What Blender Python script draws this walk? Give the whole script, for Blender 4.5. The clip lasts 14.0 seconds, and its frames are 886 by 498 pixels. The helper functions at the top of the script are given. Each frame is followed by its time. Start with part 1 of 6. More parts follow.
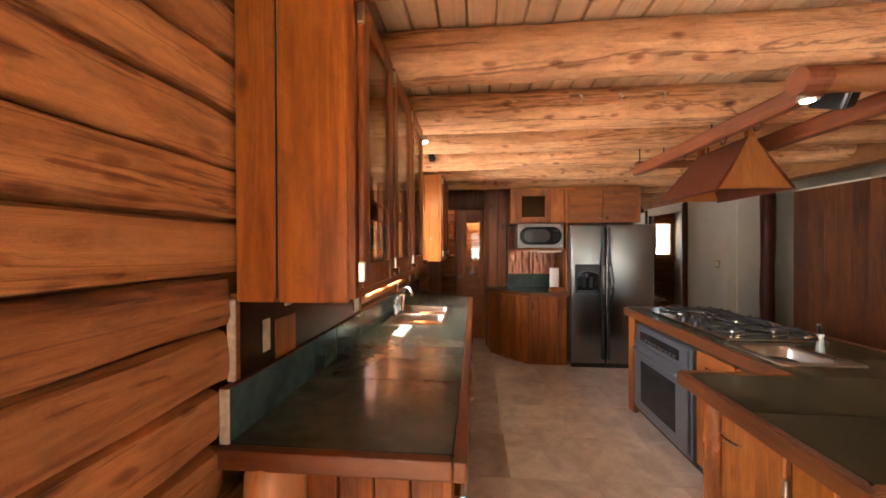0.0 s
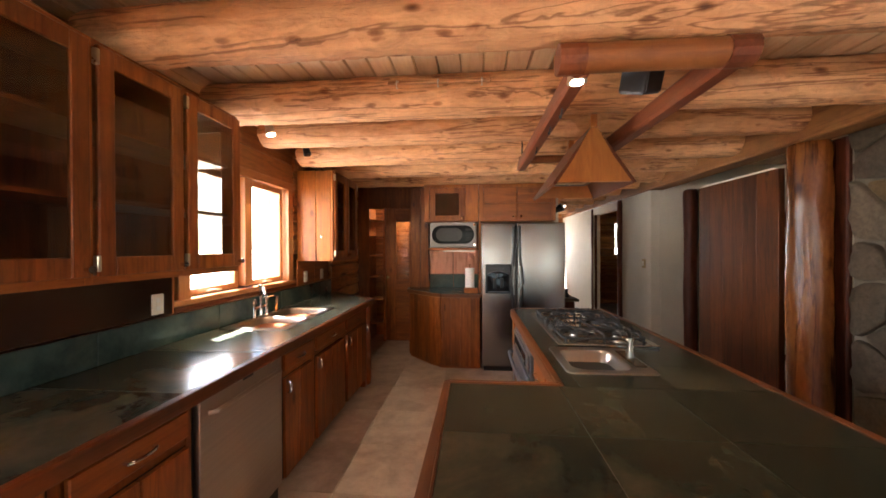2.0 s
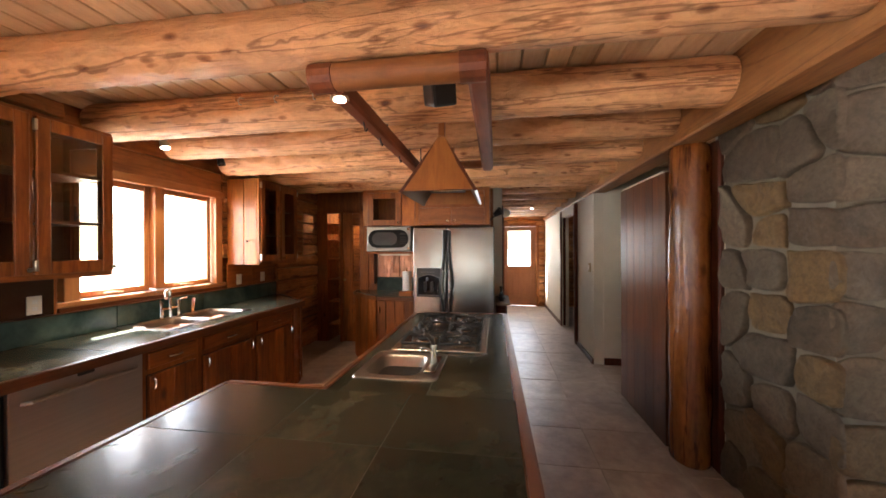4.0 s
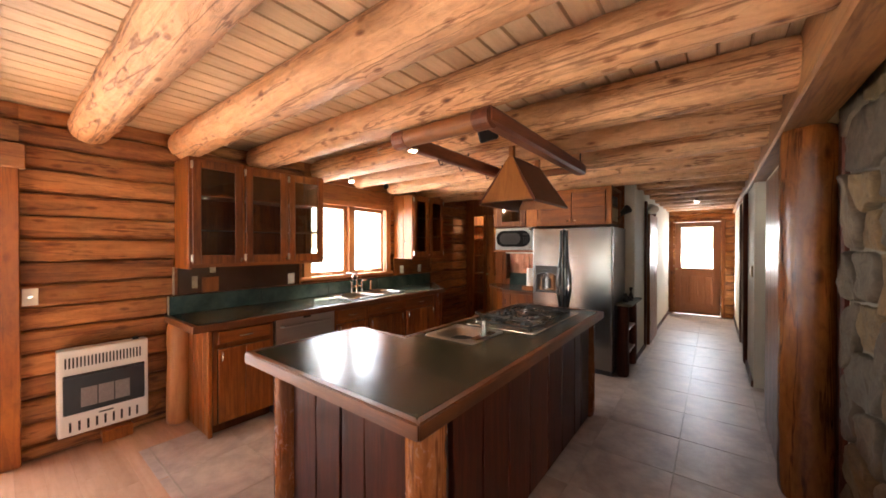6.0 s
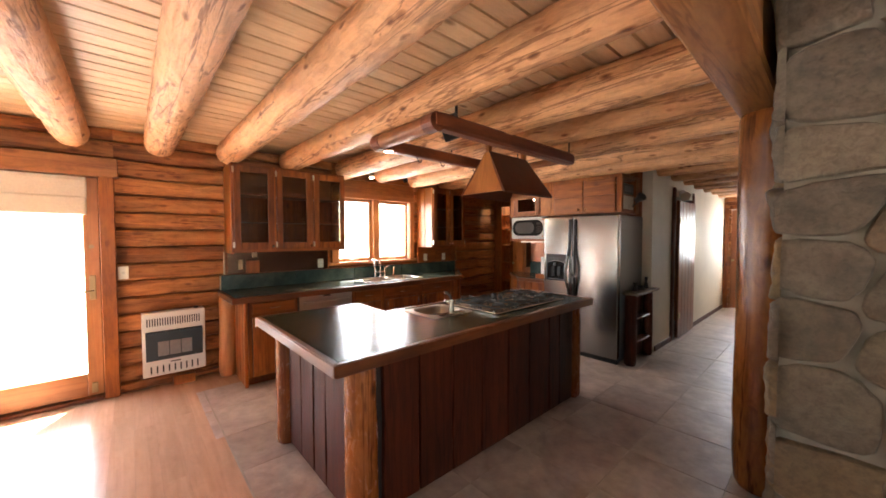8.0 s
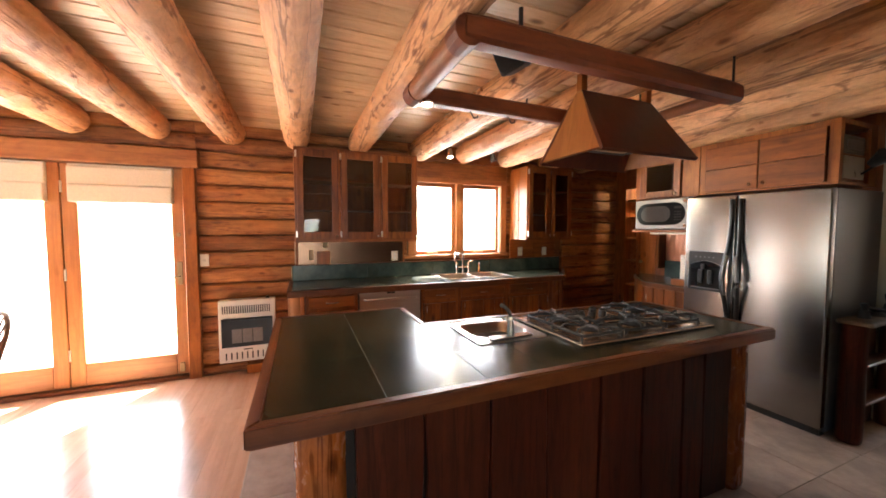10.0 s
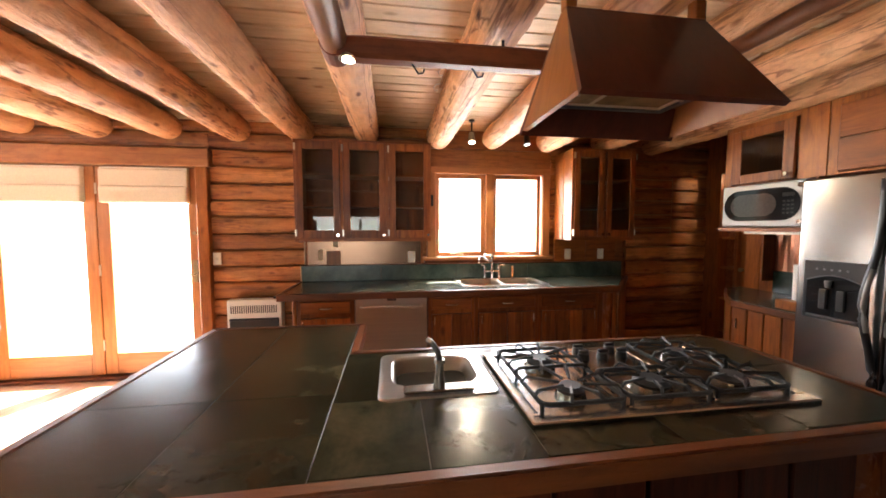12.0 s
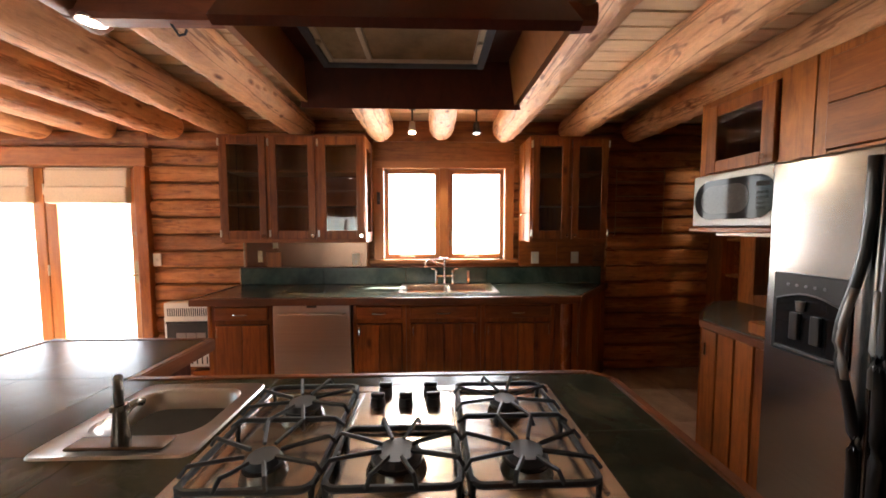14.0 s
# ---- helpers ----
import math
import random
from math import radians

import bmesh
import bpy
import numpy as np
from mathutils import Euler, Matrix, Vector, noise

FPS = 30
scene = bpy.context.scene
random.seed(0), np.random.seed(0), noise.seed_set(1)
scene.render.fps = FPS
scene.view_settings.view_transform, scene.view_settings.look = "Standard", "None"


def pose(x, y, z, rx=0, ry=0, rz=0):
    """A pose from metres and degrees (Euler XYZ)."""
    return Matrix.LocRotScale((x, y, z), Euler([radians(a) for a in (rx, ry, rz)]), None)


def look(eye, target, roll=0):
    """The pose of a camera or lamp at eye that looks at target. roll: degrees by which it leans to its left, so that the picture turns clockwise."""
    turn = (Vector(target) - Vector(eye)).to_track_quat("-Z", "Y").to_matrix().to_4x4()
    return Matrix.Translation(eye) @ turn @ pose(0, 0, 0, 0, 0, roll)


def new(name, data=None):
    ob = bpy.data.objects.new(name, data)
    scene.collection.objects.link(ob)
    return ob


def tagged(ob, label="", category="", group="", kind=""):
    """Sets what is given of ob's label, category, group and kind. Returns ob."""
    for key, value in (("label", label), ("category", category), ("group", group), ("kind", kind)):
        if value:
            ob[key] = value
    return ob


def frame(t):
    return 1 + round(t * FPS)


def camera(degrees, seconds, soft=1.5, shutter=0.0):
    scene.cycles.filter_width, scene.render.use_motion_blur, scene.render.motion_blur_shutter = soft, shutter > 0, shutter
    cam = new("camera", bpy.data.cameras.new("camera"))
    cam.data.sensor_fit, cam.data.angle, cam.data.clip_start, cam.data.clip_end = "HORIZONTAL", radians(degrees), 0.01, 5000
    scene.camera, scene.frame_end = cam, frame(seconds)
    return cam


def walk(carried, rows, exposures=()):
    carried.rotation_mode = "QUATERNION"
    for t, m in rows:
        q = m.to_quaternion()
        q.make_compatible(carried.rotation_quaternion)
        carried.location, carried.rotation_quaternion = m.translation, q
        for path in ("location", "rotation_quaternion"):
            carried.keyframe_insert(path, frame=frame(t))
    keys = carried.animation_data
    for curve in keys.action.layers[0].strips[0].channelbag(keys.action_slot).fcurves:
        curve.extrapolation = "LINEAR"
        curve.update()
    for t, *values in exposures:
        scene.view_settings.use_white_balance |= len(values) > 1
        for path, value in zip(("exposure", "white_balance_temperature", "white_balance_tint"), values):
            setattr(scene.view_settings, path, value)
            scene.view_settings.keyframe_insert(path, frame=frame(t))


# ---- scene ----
cam = camera(103.6, 14.0, soft=1.7)
METRES, EYE, TURN = 6.7, 1.48, 5.2
ROWS = [
    (0.0, 0.0, 0.0, 0.0, -0.0, -0.39, 0.19),
    (0.5, 0.0319, 0.0139, 0.0002, -0.69, -0.3, 0.25),
    (1.0, 0.0684, 0.026, 0.0005, -0.77, -0.16, 0.31),
    (1.5, 0.1151, 0.0248, -0.0023, -0.07, -0.27, 0.37),
    (2.0, 0.1602, 0.0219, -0.003, -0.36, -0.28, 0.26),
    (2.5, 0.2021, 0.0261, -0.0048, 0.16, -0.11, 0.33),
    (2.7, 0.2185, 0.0262, -0.0044, -0.1, -0.1, 0.32),
    (5.0, 0.3891, 0.0044, 0.0044, 16.54, -0.13, 0.05),
    (5.5, 0.4177, -0.0136, 0.0038, 26.97, -0.21, -0.05),
    (6.0, 0.4508, -0.0372, 0.0036, 32.67, -0.42, -0.03),
    (6.5, 0.492, -0.0467, 0.0049, 34.43, -0.72, 0.02),
    (7.0, 0.5304, -0.0465, 0.0044, 37.07, -1.16, 0.13),
    (7.2, 0.5425, -0.0445, 0.0038, 37.5, -1.3, 0.12),
    (7.8, 0.5564, -0.0259, 0.001, 41.3, -1.75, 0.1),
    (8.6, 0.5492, 0.0185, -0.0026, 47.6, -2.4, 0.0),
    (9.3, 0.5268, 0.0655, -0.0052, 54.3, -2.74, -0.06),
    (9.5, 0.5218, 0.0788, -0.0056, 57.07, -2.81, -0.08),
    (10.0, 0.5046, 0.1115, -0.0054, 62.64, -3.06, -0.05),
    (10.5, 0.4955, 0.1459, -0.0046, 67.53, -3.01, 0.08),
    (11.0, 0.4864, 0.1724, -0.0051, 72.24, -3.41, 0.01),
    (11.5, 0.4728, 0.2043, -0.0031, 74.8, -3.37, -0.02),
    (12.0, 0.4653, 0.2372, -0.0041, 76.44, -3.5, 0.02),
    (12.5, 0.4617, 0.2772, -0.0034, 78.83, -3.43, 0.06),
    (13.0, 0.4526, 0.3077, -0.0048, 80.6, -3.54, -0.05),
    (13.5, 0.4412, 0.3417, -0.0031, 81.41, -3.65, -0.09),
    (14.0, 0.439, 0.3806, -0.0037, 82.94, -3.54, 0.08),
]
walk(cam, [(t, pose(0, 0, EYE, 0, 0, TURN) @ pose(METRES * x, METRES * y, METRES * z, 90 + pitch, roll, yaw)) for t, x, y, z, yaw, pitch, roll in ROWS],
     exposures=[(0.0, 4.32), (2.5, 4.25), (5.0, 4.3), (7.0, 4.5), (9.5, 4.5), (11.0, 4.48), (12.5, 4.4), (14.0, 4.2)])

# ---- world and light ----
SUN_EL, SUN_AZ = radians(48), math.atan2(0.5, -1.0)
world = bpy.data.worlds.new("sky")
scene.world = world
world.use_nodes = True
wn = world.node_tree
sky = wn.nodes.new("ShaderNodeTexSky")
sky.sky_type, sky.sun_disc = "NISHITA", False
sky.sun_elevation, sky.sun_rotation = SUN_EL, math.pi / 2 - SUN_AZ
wn.links.new(sky.outputs[0], wn.nodes["Background"].inputs[0])
wn.nodes["Background"].inputs[1].default_value = 0.06

sun = new("sun", bpy.data.lights.new("sun", "SUN"))
sun.data.energy, sun.data.angle, sun.data.color = 5.0, radians(0.5), (1.0, 0.97, 0.92)
to_sun = Vector((math.cos(SUN_AZ) * math.cos(SUN_EL), math.sin(SUN_AZ) * math.cos(SUN_EL), math.sin(SUN_EL)))
sun.rotation_mode = "QUATERNION"
sun.rotation_quaternion = to_sun.to_track_quat("Z", "Y")


def sky_lamp(name, eye, way, w, h, watts, color=(1.0, 0.985, 0.99)):
    """The sky's light in one opening."""
    lamp = new(name, bpy.data.lights.new(name, "AREA"))
    lamp.data.shape, lamp.data.size, lamp.data.size_y = "RECTANGLE", w, h
    lamp.data.energy, lamp.data.color = watts, color
    lamp.matrix_world = look(eye, Vector(eye) + Vector(way))
    return lamp


sky_lamp("window_sky", (-1.9, 2.95, 1.6), (1, 0, -0.08), 2.5, 2.0, 18)
sky_lamp("french_door_sky", (-1.38, -0.9, 1.15), (1, 0, -0.3), 2.5, 2.3, 9.5)
sky_lamp("hall_door_sky", (2.73, 9.68, 1.5), (0, -1, -0.2), 0.55, 0.9, 1.9, (0.92, 0.96, 1.0))
sky_lamp("east_window_sky", (7.18, 0.6, 1.15), (-1, 0, -0.3), 2.0, 1.3, 2.5)
# Fill from an assumed south window, out of view.
sky_lamp("assumed_south_sky", (1.0, -4.19, 1.5), (0, 1, -0.1), 2.3, 1.15, 0.2)

# ---- materials ----
def mat_base(name, rough=0.5, metal=0.0):
    m = bpy.data.materials.new(name)
    m.use_nodes = True
    nt = m.node_tree
    b = nt.nodes["Principled BSDF"]
    b.inputs["Roughness"].default_value, b.inputs["Metallic"].default_value = rough, metal
    return m, nt, b


def coords(nt, scale, shift=True):
    tc, mp = nt.nodes.new("ShaderNodeTexCoord"), nt.nodes.new("ShaderNodeMapping")
    mp.inputs["Scale"].default_value = scale
    nt.links.new(tc.outputs["Object"], mp.inputs["Vector"])
    if shift:
        oi, mul = nt.nodes.new("ShaderNodeObjectInfo"), nt.nodes.new("ShaderNodeMath")
        mul.operation = "MULTIPLY"
        mul.inputs[1].default_value = 37.0
        nt.links.new(oi.outputs["Random"], mul.inputs[0])
        nt.links.new(mul.outputs[0], mp.inputs["Location"])
    return mp.outputs["Vector"]


def noise_tex(nt, vec, scale, detail=4.0, rough=0.55, dist=0.0):
    n = nt.nodes.new("ShaderNodeTexNoise")
    n.inputs["Scale"].default_value, n.inputs["Detail"].default_value = scale, detail
    n.inputs["Roughness"].default_value, n.inputs["Distortion"].default_value = rough, dist
    nt.links.new(vec, n.inputs["Vector"])
    return n.outputs["Fac"]


def ramp(nt, fac, stops):
    r = nt.nodes.new("ShaderNodeValToRGB")
    el = r.color_ramp.elements
    while len(el) < len(stops):
        el.new(0.5)
    for e, (p, c) in zip(el, stops):
        e.position, e.color = p, (*c, 1.0)
    nt.links.new(fac, r.inputs["Fac"])
    return r.outputs["Color"]


def mix(nt, kind, fac, a, b):
    m = nt.nodes.new("ShaderNodeMix")
    m.data_type, m.blend_type = "RGBA", kind
    for sock, v in ((m.inputs[0], fac), (m.inputs[6], a), (m.inputs[7], b)):
        if isinstance(v, bpy.types.NodeSocket):
            nt.links.new(v, sock)
        else:
            sock.default_value = v if isinstance(v, float) else (*v, 1.0)
    return m.outputs[2]


def bump(nt, b, height, strength, distance=0.01):
    n = nt.nodes.new("ShaderNodeBump")
    n.inputs["Strength"].default_value, n.inputs["Distance"].default_value = strength, distance
    nt.links.new(height, n.inputs["Height"])
    nt.links.new(n.outputs[0], b.inputs["Normal"])


def rough_var(nt, b, fac, lo, hi):
    r = nt.nodes.new("ShaderNodeMapRange")
    r.inputs["To Min"].default_value, r.inputs["To Max"].default_value = lo, hi
    nt.links.new(fac, r.inputs["Value"])
    nt.links.new(r.outputs[0], b.inputs["Roughness"])


def tone(nt, col, low, high, island=False):
    """A piece-to-piece change of tone."""
    src = nt.nodes.new("ShaderNodeNewGeometry") if island else nt.nodes.new("ShaderNodeObjectInfo")
    out = src.outputs["Random Per Island"] if island else src.outputs["Random"]
    return mix(nt, "MULTIPLY", 1.0, col, ramp(nt, out, [(0.0, low), (1.0, high)]))


def wood(name, dark, light, axis="z", rough=(0.3, 0.5), grain=1.0, knots=0.6, stain=0.5, island=False, vary=0.25, bumpy=0.25, knot_size=1.0, mottle=0.4, cracks=0.0, facets=0.0, flecks=0.0, shine=0.5, bark=0.0):
    m, nt, b = mat_base(name)
    b.inputs["Specular IOR Level"].default_value = shine
    k = "xyz".index(axis)

    def along(across, run):
        sc = [across] * 3
        sc[k] = run
        return coords(nt, sc)

    g = noise_tex(nt, along(30.0 * grain, 1.9 * grain), 1.0, 8.0, 0.6, 0.9)
    col = ramp(nt, g, [(0.22, dark), (0.5, tuple(p * 0.4 + q * 0.6 for p, q in zip(dark, light))), (0.75, light)])
    big = noise_tex(nt, along(2.6, 0.9), 1.0, 3.0, 0.6)
    col = mix(nt, "MULTIPLY", stain, col, ramp(nt, big, [(0.35, (0.45, 0.38, 0.34)), (0.6, (1.0, 1.0, 1.0))]))
    mot = noise_tex(nt, along(18.0, 7.5), 1.0, 8.0, 0.74, 0.8)
    if mottle:
        col = mix(nt, "MULTIPLY", mottle, col, ramp(nt, mot, [(0.34, (0.4, 0.32, 0.27)), (0.5, (0.9, 0.88, 0.86)), (0.66, (1.15, 1.15, 1.15))]))
    if cracks:
        cr = noise_tex(nt, along(7.0, 0.45), 1.0, 4.0, 0.6, 0.5)
        col = mix(nt, "MULTIPLY", cracks, col, ramp(nt, cr, [(0.478, (1, 1, 1)), (0.494, (0.3, 0.2, 0.14)), (0.502, (0.3, 0.2, 0.14)), (0.518, (1, 1, 1))]))
    if bark:
        bk = noise_tex(nt, along(10.0, 1.3), 1.0, 6.0, 0.6, 0.6)
        col = mix(nt, "MULTIPLY", bark, col, ramp(nt, bk, [(0.60, (1, 1, 1)), (0.635, (0.42, 0.28, 0.18)), (0.70, (0.26, 0.16, 0.10))]))
    if flecks:
        fl = nt.nodes.new("ShaderNodeTexVoronoi")
        fl.inputs["Scale"].default_value = 1.0
        bend = noise_tex(nt, along(22.0, 12.0), 1.0, 4.0)
        nt.links.new(mix(nt, "MIX", 0.25, along(21.0, 9.0), bend), fl.inputs["Vector"])
        pc = nt.nodes.new("ShaderNodeSeparateColor")
        nt.links.new(fl.outputs["Color"], pc.inputs[0])
        chip = ramp(nt, fl.outputs["Distance"], [(0.10, (0.34, 0.24, 0.17)), (0.2, (0.62, 0.5, 0.42)), (0.27, (1, 1, 1))])
        few = ramp(nt, pc.outputs[1], [(0.62, (0, 0, 0)), (0.68, (1, 1, 1))])
        col = mix(nt, "MULTIPLY", flecks, col, mix(nt, "MIX", few, (1.0, 1.0, 1.0), chip))
    if knots:
        vo = nt.nodes.new("ShaderNodeTexVoronoi")
        vo.inputs["Scale"].default_value = 1.0
        nt.links.new(along(6.5 / knot_size, 3.0 / knot_size), vo.inputs["Vector"])
        kn = ramp(nt, vo.outputs["Distance"], [(0.05, (0.16, 0.08, 0.05)), (0.1, (0.5, 0.36, 0.26)), (0.17, (1, 1, 1))])
        pick = nt.nodes.new("ShaderNodeSeparateColor")
        nt.links.new(vo.outputs["Color"], pick.inputs[0])
        some = ramp(nt, pick.outputs[0], [(0.42, (0, 0, 0)), (0.46, (1, 1, 1))])
        col = mix(nt, "MULTIPLY", knots, col, mix(nt, "MIX", some, (1.0, 1.0, 1.0), kn))
    if vary:
        col = tone(nt, col, (1 - vary, 1 - vary * 1.2, 1 - vary * 1.3), (1 + vary * 0.6,) * 3, island)
    nt.links.new(col, b.inputs["Base Color"])
    rough_var(nt, b, mot, *rough)
    height = mix(nt, "MIX", 0.5, g, mot)
    if facets:
        fv = nt.nodes.new("ShaderNodeTexVoronoi")
        fv.inputs["Scale"].default_value = 1.0
        warp = noise_tex(nt, along(9.0, 5.0), 1.0, 3.0)
        nt.links.new(mix(nt, "MIX", 0.12, along(13.0, 8.5), warp), fv.inputs["Vector"])
        height = mix(nt, "MIX", facets, height, fv.outputs["Distance"])
    bump(nt, b, height, bumpy, 0.012 + 0.06 * facets)
    return m


def plain(name, color, rough=0.5, metal=0.0, var=0.12, scale=9.0, bumpy=0.0, clear=0.0):
    m, nt, b = mat_base(name, rough, metal)
    n = noise_tex(nt, coords(nt, (1, 1, 1)), scale, 5.0, 0.6)
    nt.links.new(ramp(nt, n, [(0.3, tuple(c * (1 - var) for c in color)), (0.7, tuple(min(1.0, c * (1 + var)) for c in color))]), b.inputs["Base Color"])
    rough_var(nt, b, n, rough * 0.85, min(1.0, rough * 1.2))
    if bumpy:
        bump(nt, b, noise_tex(nt, coords(nt, (1, 1, 1)), scale * 4, 5.0), bumpy, 0.004)
    if clear:
        b.inputs["Coat Weight"].default_value = clear
    return m


def steel(name, color=(0.56, 0.55, 0.53), rough=0.3, axis="x", streak=60.0):
    m, nt, b = mat_base(name, rough, 1.0)
    s = [streak] * 3
    s["xyz".index(axis)] = 0.8
    n = noise_tex(nt, coords(nt, s), 1.0, 3.0)
    big = noise_tex(nt, coords(nt, (2, 2, 2)), 1.0, 3.0)
    nt.links.new(ramp(nt, n, [(0.3, tuple(c * 0.9 for c in color)), (0.7, color)]), b.inputs["Base Color"])
    rough_var(nt, b, big, rough * 0.93, rough * 1.08)
    bump(nt, b, n, 0.04, 0.0006)
    return m


def stony(name, stops, scale=3.0, rough=(0.5, 0.7), low=(0.7,) * 3, high=(1.15,) * 3, bumpy=0.4, dist=0.01, fine=14.0):
    m, nt, b = mat_base(name)
    v = coords(nt, (1, 1, 1))
    n = noise_tex(nt, v, scale, 6.0, 0.62, 0.8)
    col = tone(nt, ramp(nt, n, stops), low, high)
    f = noise_tex(nt, v, fine, 6.0, 0.65)
    col = mix(nt, "MULTIPLY", 0.5, col, ramp(nt, f, [(0.35, (0.6, 0.6, 0.6)), (0.6, (1, 1, 1))]))
    nt.links.new(col, b.inputs["Base Color"])
    rough_var(nt, b, n, *rough)
    bump(nt, b, f, bumpy, dist)
    return m


def glass(name, tint=(1, 1, 1), rough=0.0):
    """Thin pane: mirror-like at a slant, else clear."""
    m = bpy.data.materials.new(name)
    m.use_nodes = True
    nt = m.node_tree
    nt.nodes.remove(nt.nodes["Principled BSDF"])
    tr, gl, lw, mx, pw, ad = (nt.nodes.new("ShaderNode" + k) for k in ("BsdfTransparent", "BsdfGlossy", "LayerWeight", "MixShader", "Math", "Math"))
    tr.inputs[0].default_value = (*tint, 1)
    gl.inputs["Roughness"].default_value = rough
    lw.inputs["Blend"].default_value = 0.5
    pw.operation, ad.operation = "POWER", "MULTIPLY_ADD"
    pw.inputs[1].default_value = 4.0
    ad.inputs[1].default_value, ad.inputs[2].default_value = 0.75, 0.045
    nt.links.new(lw.outputs["Facing"], pw.inputs[0])
    nt.links.new(pw.outputs[0], ad.inputs[0])
    nt.links.new(ad.outputs[0], mx.inputs[0])
    nt.links.new(tr.outputs[0], mx.inputs[1])
    nt.links.new(gl.outputs[0], mx.inputs[2])
    nt.links.new(mx.outputs[0], nt.nodes["Material Output"].inputs[0])
    return m


def glow(name, color, strength):
    m, nt, b = mat_base(name)
    b.inputs["Base Color"].default_value = (*color, 1)
    b.inputs["Emission Color"].default_value = (*color, 1)
    b.inputs["Emission Strength"].default_value = strength
    return m


LOG_Y = wood("wall_log_y", (0.225, 0.074, 0.018), (0.64, 0.275, 0.086), "y", (0.42, 0.66), 0.7, 0.6, 0.6, vary=0.3, bumpy=0.8, mottle=0.5, cracks=0.6, facets=0.4, flecks=0.7, shine=0.4, bark=0.9)
LOG_X = wood("wall_log_x", (0.225, 0.074, 0.018), (0.64, 0.275, 0.086), "x", (0.42, 0.66), 0.7, 0.6, 0.6, vary=0.3, bumpy=0.8, mottle=0.5, cracks=0.6, facets=0.4, flecks=0.7, shine=0.4, bark=0.9)
BEAM_X = wood("peeled_beam", (0.65, 0.315, 0.138), (0.84, 0.482, 0.238), "x", (0.45, 0.7), 1.1, 0.9, 0.4, vary=0.14, bumpy=1.0, knot_size=0.8, mottle=0.45, cracks=0.75, facets=0.45, flecks=0.9, shine=0.35, bark=0.2)
GIRDER = wood("girder_wood", (0.21, 0.082, 0.025), (0.36, 0.158, 0.05), "y", (0.5, 0.7), 0.7, 0.6, 0.4, vary=0.1, cracks=0.4, shine=0.3)
BOARD_Y = wood("ceiling_board", (0.68, 0.455, 0.255), (0.86, 0.665, 0.43), "y", (0.45, 0.65), 1.0, 0.8, 0.15, island=True, vary=0.15, bumpy=0.15, mottle=0.2)
CAB_Z = wood("cabinet_redwood_z", (0.14, 0.034, 0.007), (0.43, 0.140, 0.026), "z", (0.3, 0.5), 0.7, 0.8, 0.7, vary=0.25, bumpy=0.12, mottle=0.45, cracks=0.35, shine=0.35)
CAB_Y = wood("cabinet_redwood_y", (0.14, 0.034, 0.007), (0.40, 0.128, 0.024), "y", (0.3, 0.5), 0.7, 0.6, 0.6, vary=0.2, bumpy=0.12, mottle=0.4, shine=0.35)
CAB_X = wood("cabinet_redwood_x", (0.14, 0.034, 0.007), (0.41, 0.132, 0.026), "x", (0.3, 0.5), 0.7, 0.6, 0.6, vary=0.2, bumpy=0.12, mottle=0.4, shine=0.35)
CEDAR_Z = wood("cedar_side_z", (0.22, 0.055, 0.007), (0.54, 0.180, 0.024), "z", (0.28, 0.48), 0.6, 0.7, 0.7, vary=0.15, bumpy=0.12, mottle=0.45, cracks=0.3, shine=0.4)
DARK_Z = wood("dark_plank_z", (0.034, 0.008, 0.0035), (0.112, 0.024, 0.008), "z", (0.36, 0.55), 0.7, 0.7, 0.6, vary=0.25, bumpy=0.15, mottle=0.45, cracks=0.5, shine=0.2)
POST_Z = wood("varnished_post", (0.17, 0.042, 0.012), (0.42, 0.14, 0.035), "z", (0.16, 0.36), 0.5, 0.8, 0.7, vary=0.2, bumpy=0.3, mottle=0.5, cracks=0.7)
BIG_POST = wood("dark_varnished_post", (0.105, 0.030, 0.007), (0.36, 0.122, 0.028), "z", (0.12, 0.30), 0.4, 0.7, 0.7, vary=0.1, bumpy=0.5, mottle=0.6, cracks=0.8, shine=0.5)
DOOR_PLANK = wood("brown_red_plank_z", (0.050, 0.015, 0.0045), (0.165, 0.050, 0.013), "z", (0.26, 0.46), 0.7, 0.9, 0.7, vary=0.3, bumpy=0.2, mottle=0.5, cracks=0.5, shine=0.35)
TRIM_Y = wood("edge_wood_y", (0.082, 0.022, 0.006), (0.20, 0.064, 0.016), "y", (0.3, 0.45), 0.7, 0.4, 0.6, vary=0.12, shine=0.4)
TRIM_X = wood("edge_wood_x", (0.082, 0.022, 0.006), (0.20, 0.064, 0.016), "x", (0.3, 0.45), 0.7, 0.4, 0.6, vary=0.12, shine=0.4)
PANEL_Y = wood("pine_panel_y", (0.30, 0.105, 0.028), (0.50, 0.21, 0.062), "y", (0.35, 0.5), 0.7, 0.5, 0.5, vary=0.12, cracks=0.3)
FIR_Z = wood("door_fir_z", (0.36, 0.13, 0.04), (0.56, 0.25, 0.085), "z", (0.3, 0.45), 0.9, 0.25, 0.3, vary=0.1, bumpy=0.1, mottle=0.2)
FIR_Y = wood("door_fir_y", (0.36, 0.13, 0.04), (0.56, 0.25, 0.085), "y", (0.3, 0.45), 0.9, 0.25, 0.3, vary=0.1, bumpy=0.1, mottle=0.2)
DOOR_BROWN = wood("entry_door_brown", (0.26, 0.09, 0.04), (0.36, 0.14, 0.06), "z", (0.35, 0.5), 1.0, 0.1, 0.2, vary=0.05, bumpy=0.1, mottle=0.15)
